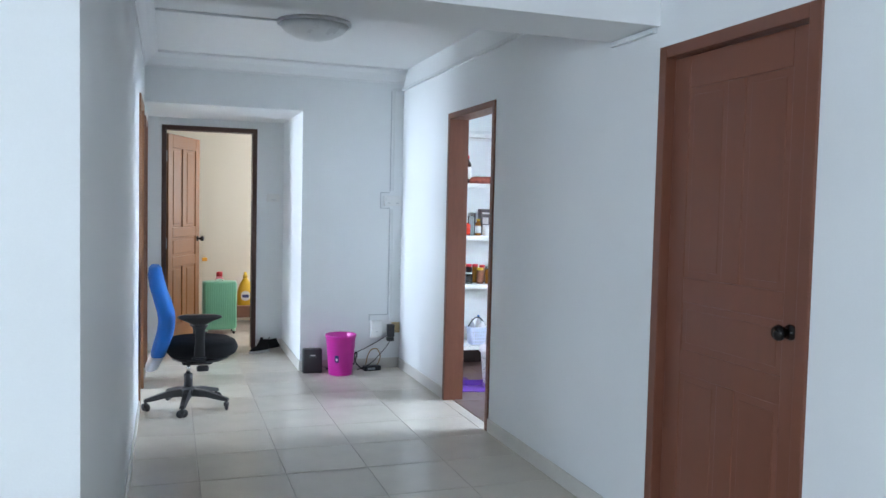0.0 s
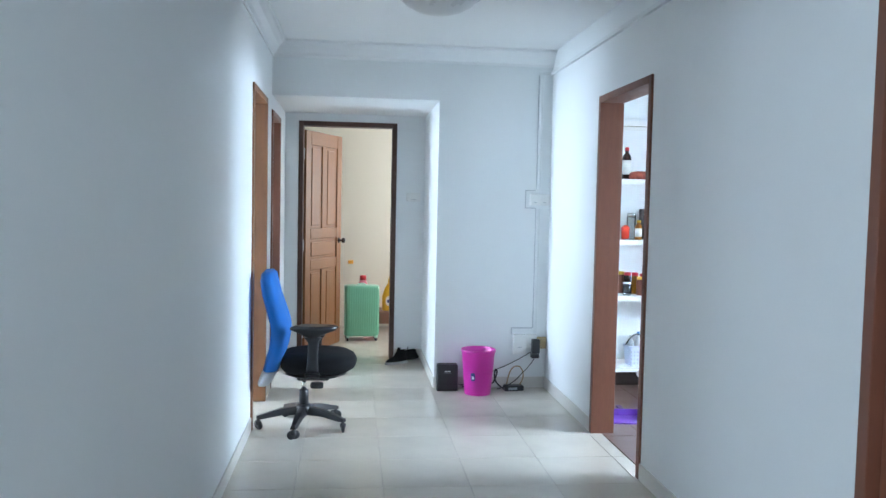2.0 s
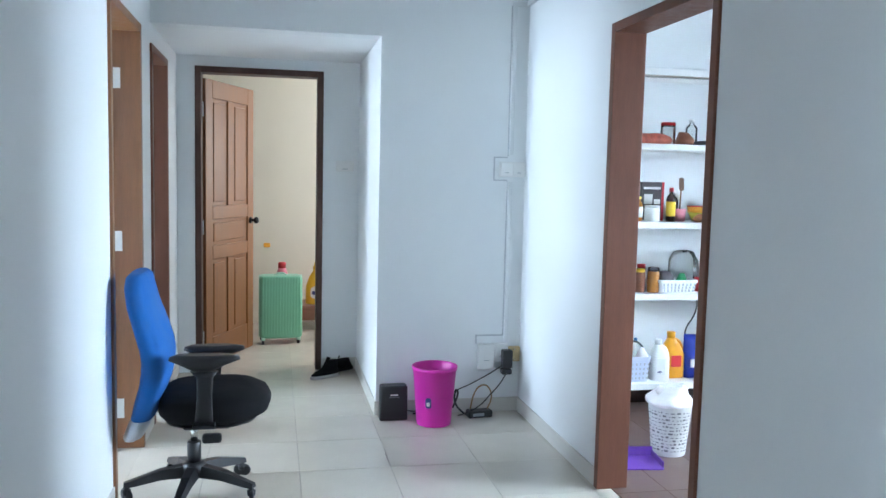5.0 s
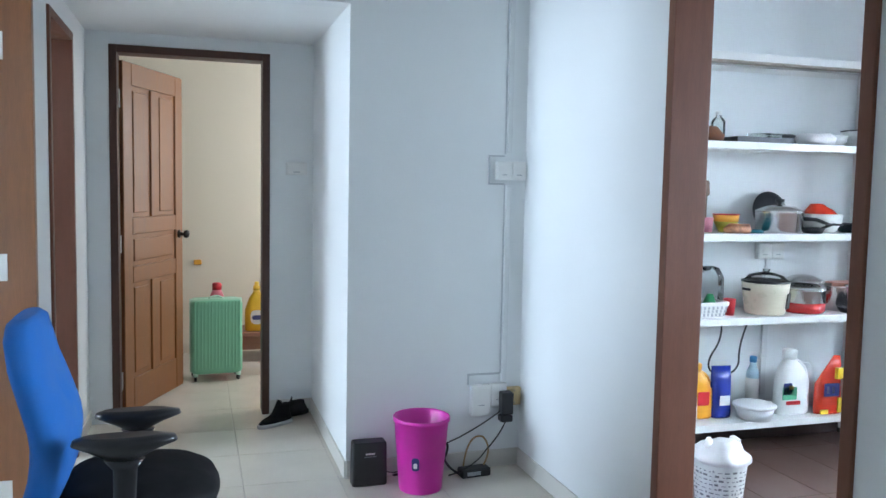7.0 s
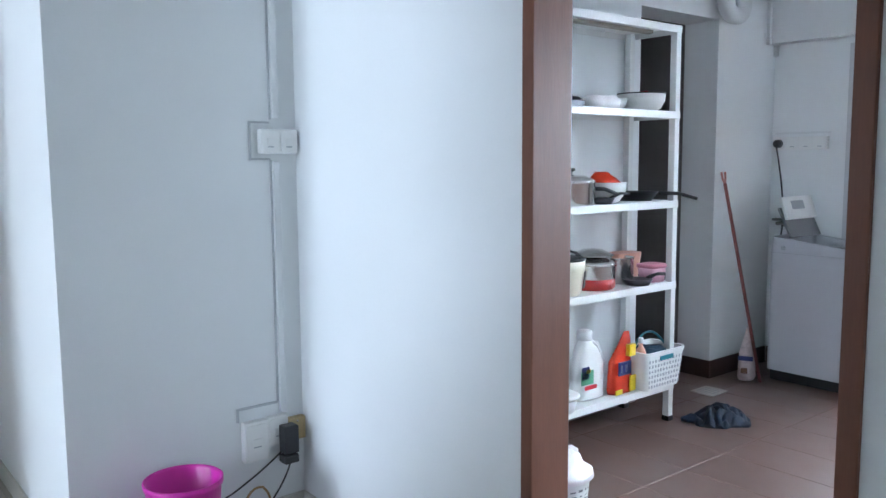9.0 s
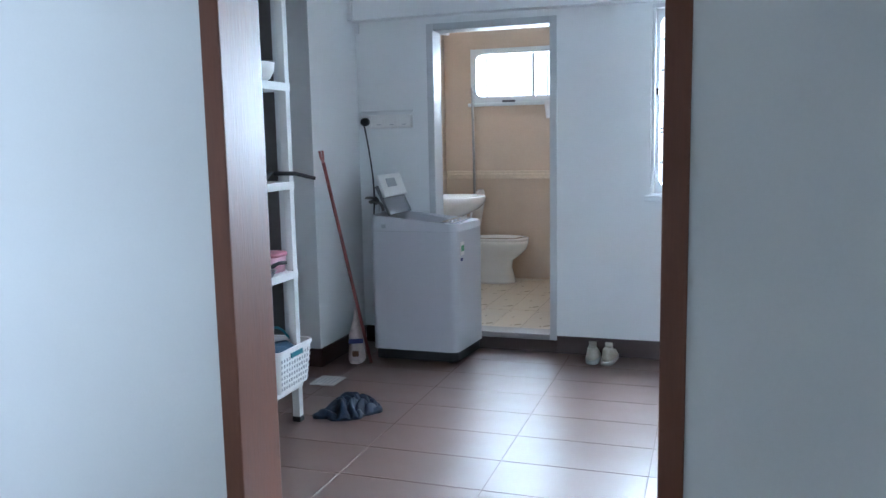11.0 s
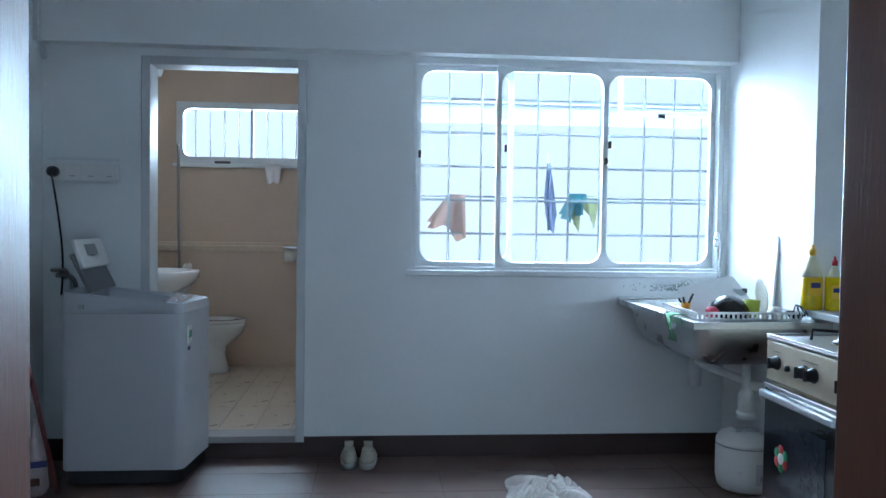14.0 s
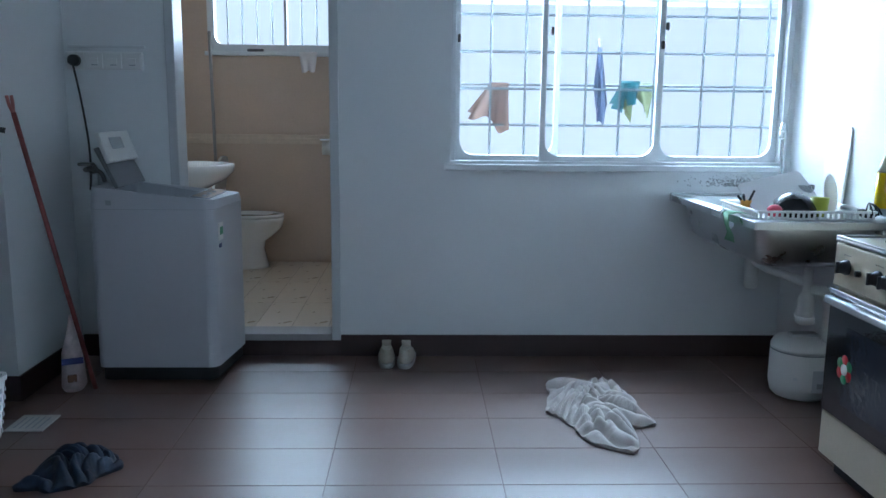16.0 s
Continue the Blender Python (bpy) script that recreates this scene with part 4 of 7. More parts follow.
for z in SHELF:
    w, d = RX1 - RX0, RY1 - RY0
    sh = part("shelf_board", boxes((0.002, 0.002, z - 0.006, w - 0.002, d - 0.002, z)), RACK_WHITE, rack)
    part("front_lip", boxes((0.0, -0.004, z - 0.036, w, 0.0015, z + 0.001), bevel=0.0015), RACK_WHITE, sh)
    part("rear_lip", boxes((0.0, d - 0.0015, z - 0.036, w, d + 0.003, z + 0.001)), RACK_WHITE, sh)
    part("side_lip", boxes((w - 0.0015, 0.0015, z - 0.036, w + 0.003, d - 0.0015, z + 0.001)), RACK_WHITE, sh)
    part("stiffener", boxes((0.04, d * 0.5 - 0.02, z - 0.022, w - 0.04, d * 0.5 + 0.02, z - 0.006)), RUST, sh)

S0, S1, S2, S3 = (z + 0.001 for z in SHELF[:4])
CREAM_P = material("cream_enamel", (0.66, 0.60, 0.46), 0.3, vary=0.05)
RED_E = material("red_enamel", (0.42, 0.02, 0.02), 0.25, vary=0.06, coat=0.3)
CLEAR = glass("clear_plastic", (0.9, 0.92, 0.92), 0.08)
PALE_PINK = material("pale_pink_plastic", (0.72, 0.28, 0.36), 0.4, vary=0.05)
PEACH_P = material("peach_plastic", (0.75, 0.38, 0.28), 0.4, vary=0.05)
TEAL_P = material("teal_plastic", (0.02, 0.20, 0.26), 0.4)
GREEN_P = material("green_plastic", (0.03, 0.28, 0.10), 0.4)
DARK_GLASS = material("dark_sauce_bottle", (0.03, 0.012, 0.008), 0.12, vary=0.1)
AMBER = material("amber_oil", (0.35, 0.14, 0.02), 0.12, vary=0.1)
BROWN_POWDER = material("brown_spice", (0.20, 0.07, 0.03), 0.7, vary=0.3, scale=40)
BLUE_PACK = material("blue_foil_pack", (0.02, 0.04, 0.30), 0.25, vary=0.15, bump=0.08, grain=25)
ORANGE_JUG = material("orange_yellow_jug", (0.78, 0.36, 0.01), 0.35)
RED_PACK = material("red_refill_pouch", (0.70, 0.05, 0.02), 0.25, vary=0.2, bump=0.08, grain=25)
YELLOW_PACK = material("yellow_pouch_print", (0.80, 0.55, 0.03), 0.3)
BAG_WHITE = material("thin_white_plastic_bag", (0.80, 0.76, 0.76), 0.35, vary=0.1, bump=0.1, grain=30)


def vessel(name, label, cat, at, rows, mat, n=32, squash=1.0):
    ob = thing(name, label, cat, at)
    part("body", turned(rows, n=n, squash=squash), mat, ob)
    return ob


def side_handle(ob, z, r, s, mat=BLACK_PLASTIC):
    part("handle", bar(arc((s * r, -0.025, z), (s * (r + 0.045), 0, z + 0.005), (s * r, 0.025, z)), 0.007), mat, ob)


def long_handle(ob, p0, p1, mat=BLACK_PLASTIC, r=0.011):
    a, b = Vector(p0), Vector(p1)
    part("handle", bar([a, a.lerp(b, 0.5) + Vector((0, 0, 0.012)), b], r, 10, r * 0.8), mat, ob)


def bottle(name, label, at, r, h, mat, cap_mat, label_mat=None, cat="bottle", neck=0.4, shoulder=0.68):
    ob = thing(name, label, cat, at)
    k = r * neck
    part("body", turned([(0.0, 0.0), (r * 0.92, 0.0), (r, 0.006), (r, h * shoulder), (r * 0.8, h * (shoulder + 0.08)), (k, h * (shoulder + 0.15)), (k, h * 0.92)], n=22), mat, ob)
    part("cap", turned([(k * 1.15, h * 0.90), (k * 1.15, h), (k * 0.9, h + 0.003), (0.0, h + 0.003)], n=18), cap_mat, ob)
    if label_mat:
        part("label", turned([(r + 0.0008, h * 0.16), (r + 0.0008, h * (shoulder - 0.08))], n=22), label_mat, ob)
    return ob


def jar(label, at, r, h, fill, lid):
    ob = thing("jar", label, "jar", at)
    part("glass", turned([(r * 0.95, 0.0), (r, 0.005), (r, h * 0.82), (r * 0.9, h * 0.86)], n=20), fill, ob)
    part("lid", turned([(r * 0.97, h * 0.86), (r * 0.97, h), (0, h + 0.001)], n=20), lid, ob)
    return ob


HOLE = material("shaded_basket_hole", (0.42, 0.43, 0.45), 0.7)


def basket(name, label, at, w, d, h, mat, slots=True, rz=0.0):
    """A tapered plastic basket; grey blocks on its sides paint the shade of holes."""
    ob = thing(name, label, "basket", at, rz)
    bm = bmesh.new()
    o = [rounded(-w / 2 * k, -d / 2 * k, w / 2 * k, d / 2 * k, 0.03 * k) for k in (0.84, 1.0, 0.97, 0.815)]
    z = (0.0, h, h, 0.006)
    rings = [[bm.verts.new((x, y, zz)) for x, y in oo] for oo, zz in zip(o, z)]
    for p, q in zip(rings, rings[1:]):
        for i in range(len(p)):
            j = (i + 1) % len(p)
            bm.faces.new((p[i], p[j], q[j], q[i]))
    bm.faces.new(rings[0][::-1]), bm.faces.new(rings[3])
    part("body", bm, mat, ob)
    rim = bmesh.new()
    a, b = rounded(-w / 2 * 1.03, -d / 2 * 1.03, w / 2 * 1.03, d / 2 * 1.03, 0.032), rounded(-w / 2 * 0.95, -d / 2 * 0.95, w / 2 * 0.95, d / 2 * 0.95, 0.028)
    vs = [[rim.verts.new((x, y, zz)) for x, y in oo] for oo, zz in ((a, h - 0.014), (a, h + 0.003), (b, h + 0.003), (b, h - 0.014))]
    for p, q in zip(vs, vs[1:] + vs[:1]):
        for i in range(len(p)):
            j = (i + 1) % len(p)
            rim.faces.new((p[i], p[j], q[j], q[i]))
    part("rim", rim, mat, ob)
    if slots:
        holes = bmesh.new()
        nx, nz = max(4, int(w / 0.024)), max(3, int(h / 0.026) - 1)
        for side, along, off in ((-1, w, d), (1, d, w)):
            m = max(3, int(along / 0.026))
            for i in range(m):
                for k in range(nz):
                    v = (k + 0.8) / (nz + 0.8)
                    half = off / 2 * (0.84 + 0.16 * v) + 0.0012
                    u = (-0.5 + (i + 0.5) / m) * along * (0.80 + 0.12 * v)
                    zz = h * v * 0.92
                    s = 0.0042 + 0.001 * ((i + k) % 2)
                    if side < 0:
                        box(holes, u - s, -half - 0.0008, zz - s * 1.5, u + s, -half + 0.001, zz + s * 1.5)
                    else:
                        box(holes, half - 0.001, u - s, zz - s * 1.5, half + 0.0008, u + s, zz + s * 1.5)
        part("holes", holes, HOLE, ob)
    return ob


# top shelf
red_bottle = bottle("sauce_bottle", "dark bottle with red top and cream label", (2.645, 7.03, S3), 0.034, 0.245, DARK_GLASS, RED_P, PAPER)
RED_NET = material("red_net_bag", (0.42, 0.10, 0.06), 0.6, vary=0.5, scale=40, bump=0.2, grain=60)


def lumpy(rows, seed, amp=0.012, n=26, power=2.4):
    """A soft sack: stacked sections made uneven."""
    bm = loft(rows, n, power)
    for v in bm.verts:
        d = noise.noise(Vector((v.co.x * 14 + seed, v.co.y * 14, v.co.z * 14)))
        v.co += Vector((v.co.x, v.co.y, 0)).normalized() * amp * d + Vector((0, 0, amp * 0.5 * d))
    return bm


single("snack_bag", lumpy([(0.004, 0, 0, 0.14, 0.07), (0.025, 0, 0, 0.155, 0.085), (0.05, 0, 0, 0.145, 0.075), (0.066, 0, 0, 0.10, 0.05)], 2), RED_NET, "red wrapped pack lying on the shelf", "food pack", Matrix.Translation((2.80, 7.02, S3)))
jar("clear square jar with a dark red lid", (2.93, 7.02, S3), 0.045, 0.135, CLEAR, RED_E)
single("spice_bag", lumpy([(0.004, 0, 0, 0.05, 0.04), (0.03, 0, 0, 0.055, 0.045), (0.075, 0, 0, 0.03, 0.02)], 9), BROWN_POWDER, "clear bag of dark brown spice", "food pack", Matrix.Translation((3.01, 6.97, S3)))
bottle("water_bottle", "clear plastic bottle with a white cap", (3.10, 7.05, S3), 0.035, 0.16, CLEAR, WHITE_PLASTIC)
BAKE = material("dark_baking_tin", (0.05, 0.05, 0.055), 0.35, 0.6, vary=0.2)
tray = thing("baking_tray", "dark baking tray lying on the shelf", "tray", (3.27, 6.99, S3))
part("tray_base", slab(bmesh.new(), rounded(-0.17, -0.10, 0.17, 0.10, 0.02), 0.0, 0.004), BAKE, tray)
for r in ((-0.17, -0.10, 0.004, 0.17, -0.094, 0.028), (-0.17, 0.094, 0.004, 0.17, 0.10, 0.028), (-0.17, -0.094, 0.004, -0.164, 0.094, 0.028), (0.164, -0.094, 0.004, 0.17, 0.094, 0.028)):
    part("tray_side", boxes(r, bevel=0.001), BAKE, tray)
single("food_box", slab(bmesh.new(), rounded(-0.075, -0.055, 0.075, 0.055, 0.015), 0.0, 0.05), CLEAR, "clear plastic food box on a tray", "box", Matrix.Translation((3.36, 7.02, S3 + 0.0045)))
vessel("frying_pan", "dark frying pan upside down on the shelf", "pan", (3.52, 7.08, S3), [(0.10, 0.0), (0.105, 0.003), (0.085, 0.045), (0.06, 0.06), (0.0, 0.062)], BAKE)
single("paper_pack", lumpy([(0.003, 0, 0, 0.10, 0.07), (0.04, 0, 0, 0.11, 0.075), (0.062, 0, 0, 0.085, 0.05)], 4), BAG_WHITE, "white wrapped pack on the shelf", "pack", Matrix.Translation((3.63, 6.96, S3)))
WHITE_POT = material("white_pot_enamel", (0.74, 0.73, 0.70), 0.3, vary=0.04)
pan = vessel("white_pan", "white pan with a dark red handle", "pan", (3.80, 7.07, S3), [(0.0, 0.0), (0.06, 0.0), (0.10, 0.025), (0.112, 0.06), (0.108, 0.06), (0.096, 0.03), (0.0, 0.008)], WHITE_POT)
long_handle(pan, (0.09, -0.05, 0.055), (0.21, -0.10, 0.10), RED_E, 0.008)
pot = vessel("white_bowl_pot", "white round pot with a dark rim", "pot", (3.985, 6.99, S3), [(0.0, 0.0), (0.075, 0.0), (0.10, 0.015), (0.118, 0.05), (0.122, 0.085), (0.117, 0.085), (0.112, 0.05), (0.09, 0.02), (0.0, 0.01)], WHITE_POT)
part("rim", turned([(0.119, 0.084), (0.1235, 0.086), (0.1235, 0.091), (0.118, 0.091)], n=32), BLACK_PLASTIC, pot)

# second shelf
single("sauce_sachet", lumpy([(0.003, 0, 0, 0.03, 0.02), (0.09, 0, 0, 0.032, 0.022), (0.11, 0, 0, 0.012, 0.01)], 5, 0.006), RED_PACK, "red sauce sachet standing on the shelf", "food pack", Matrix.Translation((2.64, 7.0, S2)))
bottle("oil_bottle", "small oil bottle with a yellow cap", (2.735, 6.97, S2), 0.026, 0.145, AMBER, YELLOW_P, PAPER, neck=0.55)
jar("glass jar with a steel lid", (2.715, 7.08, S2), 0.036, 0.20, CLEAR, STEEL)
jar("white enamel tin with printed side", (2.83, 6.98, S2), 0.046, 0.095, WHITE_POT, WHITE_PLASTIC)
DARK_BOX = material("dark_printed_carton", (0.06, 0.05, 0.05), 0.5, vary=0.2, scale=20)
carton = thing("tea_carton", "dark printed carton standing on the shelf", "carton", (2.87, 7.10, S2))
part("box", boxes((-0.075, -0.035, 0, 0.075, 0.035, 0.235), bevel=0.002), DARK_BOX, carton)
for r in ((-0.06, -0.037, 0.19, 0.05, -0.0355, 0.205), (-0.055, -0.037, 0.10, 0.0, -0.0355, 0.16), (0.01, -0.037, 0.10, 0.05, -0.0355, 0.13), (0.06, -0.037, 0.0, 0.075, -0.0355, 0.235)):
    part("print_mark", boxes(r), PAPER if r[0] < 0.05 else RED_P, carton)
bottle("soy_bottle", "dark soy sauce bottle with a red cap", (2.945, 6.97, S2), 0.028, 0.20, DARK_GLASS, RED_P, YELLOW_PACK)
cup = vessel("red_cup", "red plastic cup of wooden spoons", "cup", (3.035, 7.03, S2), [(0.0, 0.0), (0.034, 0.0), (0.04, 0.075), (0.037, 0.075), (0.0, 0.006)], PALE_PINK)
SPOON = material("dark_spoon_wood", (0.16, 0.08, 0.04), 0.6, vary=0.2)
part("spoon", bar([(0.005, 0.01, 0.01), (0.02, 0.03, 0.20)], 0.005), SPOON, cup)
part("spoon_blade", turn(slab(bmesh.new(), rounded(-0.016, -0.04, 0.016, 0.04, 0.012), 0, 0.004), pose(0.022, 0.034, 0.225, 84, 0, 0)), SPOON, cup)
bottle("clear_shaker", "clear plastic shaker bottle", (3.04, 7.13, S2), 0.032, 0.185, CLEAR, WHITE_PLASTIC)
bowl = vessel("bowl_stack", "stack of orange and green plastic bowls", "bowl", (3.165, 7.04, S2), [(0.0, 0.0), (0.035, 0.0), (0.062, 0.055), (0.058, 0.055), (0.0, 0.01)], material("lime_yellow_plastic", (0.45, 0.42, 0.05), 0.4))
part("upper_bowl", turned([(0.063, 0.055), (0.066, 0.09), (0.060, 0.09), (0.05, 0.06), (0.0, 0.056)], n=28), ORANGE_P, bowl)
part("rim", turned([(0.0665, 0.088), (0.068, 0.094), (0.062, 0.094)], n=28), RED_P, bowl)
single("utensil_bundle", lumpy([(0.002, 0, 0, 0.07, 0.03), (0.02, 0, 0, 0.075, 0.035), (0.045, 0.01, 0, 0.05, 0.02)], 12, 0.02), material("mixed_bright_plastic", (0.45, 0.20, 0.10), 0.4, vary=0.6, scale=35), "loose bundle of coloured utensils", "utensils", Matrix.Translation((3.15, 6.92, S2)))
single("teal_lid", turned([(0.0, 0.0), (0.045, 0.0), (0.048, 0.012), (0.03, 0.018), (0.0, 0.02)]), TEAL_P, "teal plastic lid lying on the shelf", "lid", Matrix.Translation((3.28, 6.96, S2)))


def cooking_pot(name, label, at, r, h, mat, band=None, lid=True, handles=True):
    ob = vessel(name, label, "pot", at, [(0.0, 0.0), (r * 0.93, 0.0), (r, 0.012), (r, h), (r * 1.03, h + 0.004), (r * 0.97, h + 0.002), (r * 0.96, 0.015), (0.0, 0.01)], mat)
    if band:
        part("band", turned([(r * 0.94, 0.0), (r * 1.004, 0.011), (r * 1.004, h * 0.45)], n=32), band, ob)
    if lid:
        l = part("lid", turned([(r * 1.02, h + 0.004), (r * 1.0, h + 0.012), (r * 0.6, h + 0.034), (0.0, h + 0.042)], n=32), STEEL, ob)
        part("lid_knob", turned([(0.010, h + 0.04), (0.010, h + 0.052), (0.024, h + 0.058), (0.022, h + 0.07), (0.0, h + 0.072)], n=18), BLACK_PLASTIC, l)
    if handles:
        side_handle(ob, h * 0.75, r, 1), side_handle(ob, h * 0.75, r, -1)
    return ob


steel_pot = cooking_pot("saucepan", "steel saucepan with lid and black handle", (3.45, 6.985, S2), 0.118, 0.105, STEEL, handles=False)
long_handle(steel_pot, (0.115, -0.03, 0.075), (0.26, -0.075, 0.045))
lean_lid = thing("pan_lid", "dark glass pan lid leaning on the wall", "lid", (3.52, 7.15, S2))
part("disc", turn(turned([(0.0, 0.02), (0.07, 0.014), (0.11, 0.0), (0.113, -0.004), (0.107, -0.004), (0.0, 0.012)], n=32), pose(0, -0.01, 0.105, 78, 0, 0)), BAKE, lean_lid)
white_bowl = vessel("steamer_bowl", "white bowl with a red plastic cover", "bowl", (3.755, 7.03, S2), [(0.0, 0.0), (0.07, 0.0), (0.105, 0.05), (0.11, 0.10), (0.10, 0.10), (0.0, 0.02)], WHITE_POT)
part("cover", lumpy([(0.095, 0, 0, 0.085, 0.08), (0.12, -0.01, 0, 0.07, 0.06), (0.15, -0.02, 0, 0.03, 0.03)], 6, 0.02), RED_PACK, white_bowl, "crumpled red plastic cover")
fry = vessel("frying_pan", "black frying pan with handle over the shelf edge", "pan", (4.00, 7.03, S2), [(0.0, 0.0), (0.085, 0.0), (0.118, 0.045), (0.122, 0.047), (0.116, 0.042), (0.083, 0.006), (0.0, 0.005)], BAKE)
long_handle(fry, (0.07, -0.10, 0.04), (0.16, -0.27, 0.012))
small_fry = vessel("small_pan", "small black pan with a long handle", "pan", (3.62, 6.93, S2), [(0.0, 0.0), (0.045, 0.0), (0.06, 0.03), (0.056, 0.03), (0.0, 0.004)], BAKE)
long_handle(small_fry, (0.05, -0.01, 0.028), (0.15, -0.045, 0.045), r=0.008)

# third shelf
for i, (x, y, r, h, fm, lm) in enumerate(((2.66, 6.97, 0.034, 0.10, CLEAR, STEEL), (2.70, 7.08, 0.027, 0.165, DARK_GLASS, RED_P), (2.755, 7.07, 0.026, 0.165, AMBER, RED_P), (2.765, 6.97, 0.030, 0.14, BROWN_POWDER, YELLOW_P), (2.83, 7.09, 0.027, 0.155, BROWN_POWDER, RED_P), (2.66, 7.12, 0.028, 0.17, BROWN_POWDER, YELLOW_P))):
    jar(("small steel canister of sugar", "dark sauce jar with red lid", "amber spice jar with red lid", "brown spice jar with yellow lid", "brown spice jar with red lid", "tall spice jar with yellow lid")[i], (x, y, S1), r, h, fm, lm)
jar("clear jar of reddish brown oil", (2.845, 6.955, S1), 0.036, 0.15, AMBER, CLEAR)
wb = basket("white_tray_basket", "low white plastic basket of bags", (2.99, 6.985, S1), 0.25, 0.17, 0.075, WHITE_PLASTIC)
single("spice_bag", lumpy([(0.004, 0, 0, 0.06, 0.04), (0.06, 0, 0, 0.065, 0.045), (0.11, 0, 0, 0.04, 0.02)], 19), DARK_BOX, "dark crinkled spice bag in the basket", "food pack", Matrix.Translation((2.94, 6.99, S1 + 0.012)))
single("chilli_bag", lumpy([(0.004, 0, 0, 0.03, 0.03), (0.05, 0, 0, 0.035, 0.03), (0.10, 0, 0, 0.012, 0.01)], 23), GREEN_P, "green topped bag in the basket", "food pack", Matrix.Translation((3.04, 6.97, S1 + 0.012)))
red_tub = vessel("red_tub", "small red plastic tub", "tub", (3.165, 6.98, S1), [(0.0, 0.0), (0.026, 0.0), (0.032, 0.085), (0.029, 0.085), (0.0, 0.006)], RED_P)
single("clear_cover", loft([(0.002, 0, 0, 0.09, 0.05), (0.18, 0, 0, 0.088, 0.048), (0.23, 0, 0, 0.06, 0.035), (0.24, 0, 0, 0.03, 0.02)], 28, 4), CLEAR, "tall clear plastic food cover", "cover", Matrix.Translation((3.13, 7.13, S1)))
cooker = vessel("slow_cooker", "cream slow cooker with dark glass lid", "cooker", (3.395, 6.995, S1), [(0.0, 0.006), (0.095, 0.0), (0.102, 0.01), (0.116, 0.12), (0.120, 0.165), (0.114, 0.168), (0.0, 0.15)], CREAM_P, 36)
part("rim", turned([(0.117, 0.165), (0.123, 0.168), (0.123, 0.174), (0.11, 0.178)], n=36), BLACK_PLASTIC, cooker)
part("lid", turned([(0.11, 0.178), (0.085, 0.203), (0.03, 0.218), (0.0, 0.219)], n=32), CLEAR, cooker)
part("lid_knob", turned([(0.012, 0.218), (0.02, 0.232), (0.0, 0.236)], n=16), CLEAR, cooker)
side_handle(cooker, 0.13, 0.113, -1)
part("control_panel", turn(slab(bmesh.new(), rounded(-0.028, -0.04, 0.028, 0.04, 0.006), 0, 0.006), pose(0.066, -0.092, 0.075, 90, 0, 36) @ pose(0, 0, 0, 6, 0, 0)), DARK_BOX, cooker)
red_pot = cooking_pot("red_pot", "steel pot with red base and glass lid", (3.655, 7.02, S1), 0.115, 0.12, STEEL, RED_E)
part("spare_lid", turned([(0.11, 0.166), (0.10, 0.172), (0.05, 0.195), (0.0, 0.20)], n=32), STEEL, red_pot)
sp = cooking_pot("small_saucepan", "small steel saucepan without lid", (3.90, 7.06, S1), 0.085, 0.13, STEEL, lid=False, handles=False)
blk = vessel("black_pan", "small black pan with a handle", "pan", (3.91, 6.935, S1), [(0.0, 0.0), (0.06, 0.0), (0.078, 0.03), (0.074, 0.03), (0.0, 0.005)], BAKE)
long_handle(blk, (0.07, -0.01, 0.028), (0.19, -0.03, 0.042))
single("peach_box", loft([(0.0, 0, 0, 0.09, 0.05), (0.14, 0.01, 0, 0.10, 0.06)], 28, 6), PEACH_P, "peach plastic box at the back of the shelf", "box", Matrix.Translation((4.035, 7.135, S1)))
pink_tub = thing("pink_food_box", "pink plastic food box with a clear body", "box", (4.07, 6.965, S1))
part("body", loft([(0.0, 0, 0, 0.06, 0.05), (0.075, 0, 0, 0.068, 0.058)], 28, 4), material("translucent_pink", (0.80, 0.45, 0.55), 0.3), pink_tub)
part("lid", loft([(0.075, 0, 0, 0.073, 0.063), (0.092, 0, 0, 0.073, 0.063), (0.094, 0, 0, 0.066, 0.056)], 28, 4), PALE_PINK, pink_tub)

# bottom shelf
lav = basket("lavender_basket", "pale lavender plastic basket of bottles with a handle", (2.755, 6.985, S0), 0.17, 0.15, 0.15, material("pale_lavender_plastic", (0.56, 0.60, 0.76), 0.4))
part("handle", bar(arc((-0.085, 0, 0.15), (0.0, 0, 0.32), (0.085, 0, 0.15), 14), 0.006), BLACK_PLASTIC, lav)
bottle("lotion_bottle", "white bottle with a blue cap in the basket", (2.78, 7.02, S0 + 0.012), 0.024, 0.235, WHITE_PLASTIC, material("blue_cap", (0.02, 0.14, 0.35), 0.4))
bottle("lotion_bottle", "white capped bottle in the basket", (2.715, 7.0, S0 + 0.012), 0.024, 0.215, material("grey_bottle", (0.35, 0.36, 0.4), 0.4), WHITE_PLASTIC)
single("paper_wrap", lumpy([(0.004, 0, 0, 0.03, 0.03), (0.13, 0, 0, 0.04, 0.04), (0.19, 0, 0, 0.015, 0.01)], 31), BAG_WHITE, "crumpled white wrapper in the basket", "wrapper", Matrix.Translation((2.80, 6.965, S0 + 0.012)))


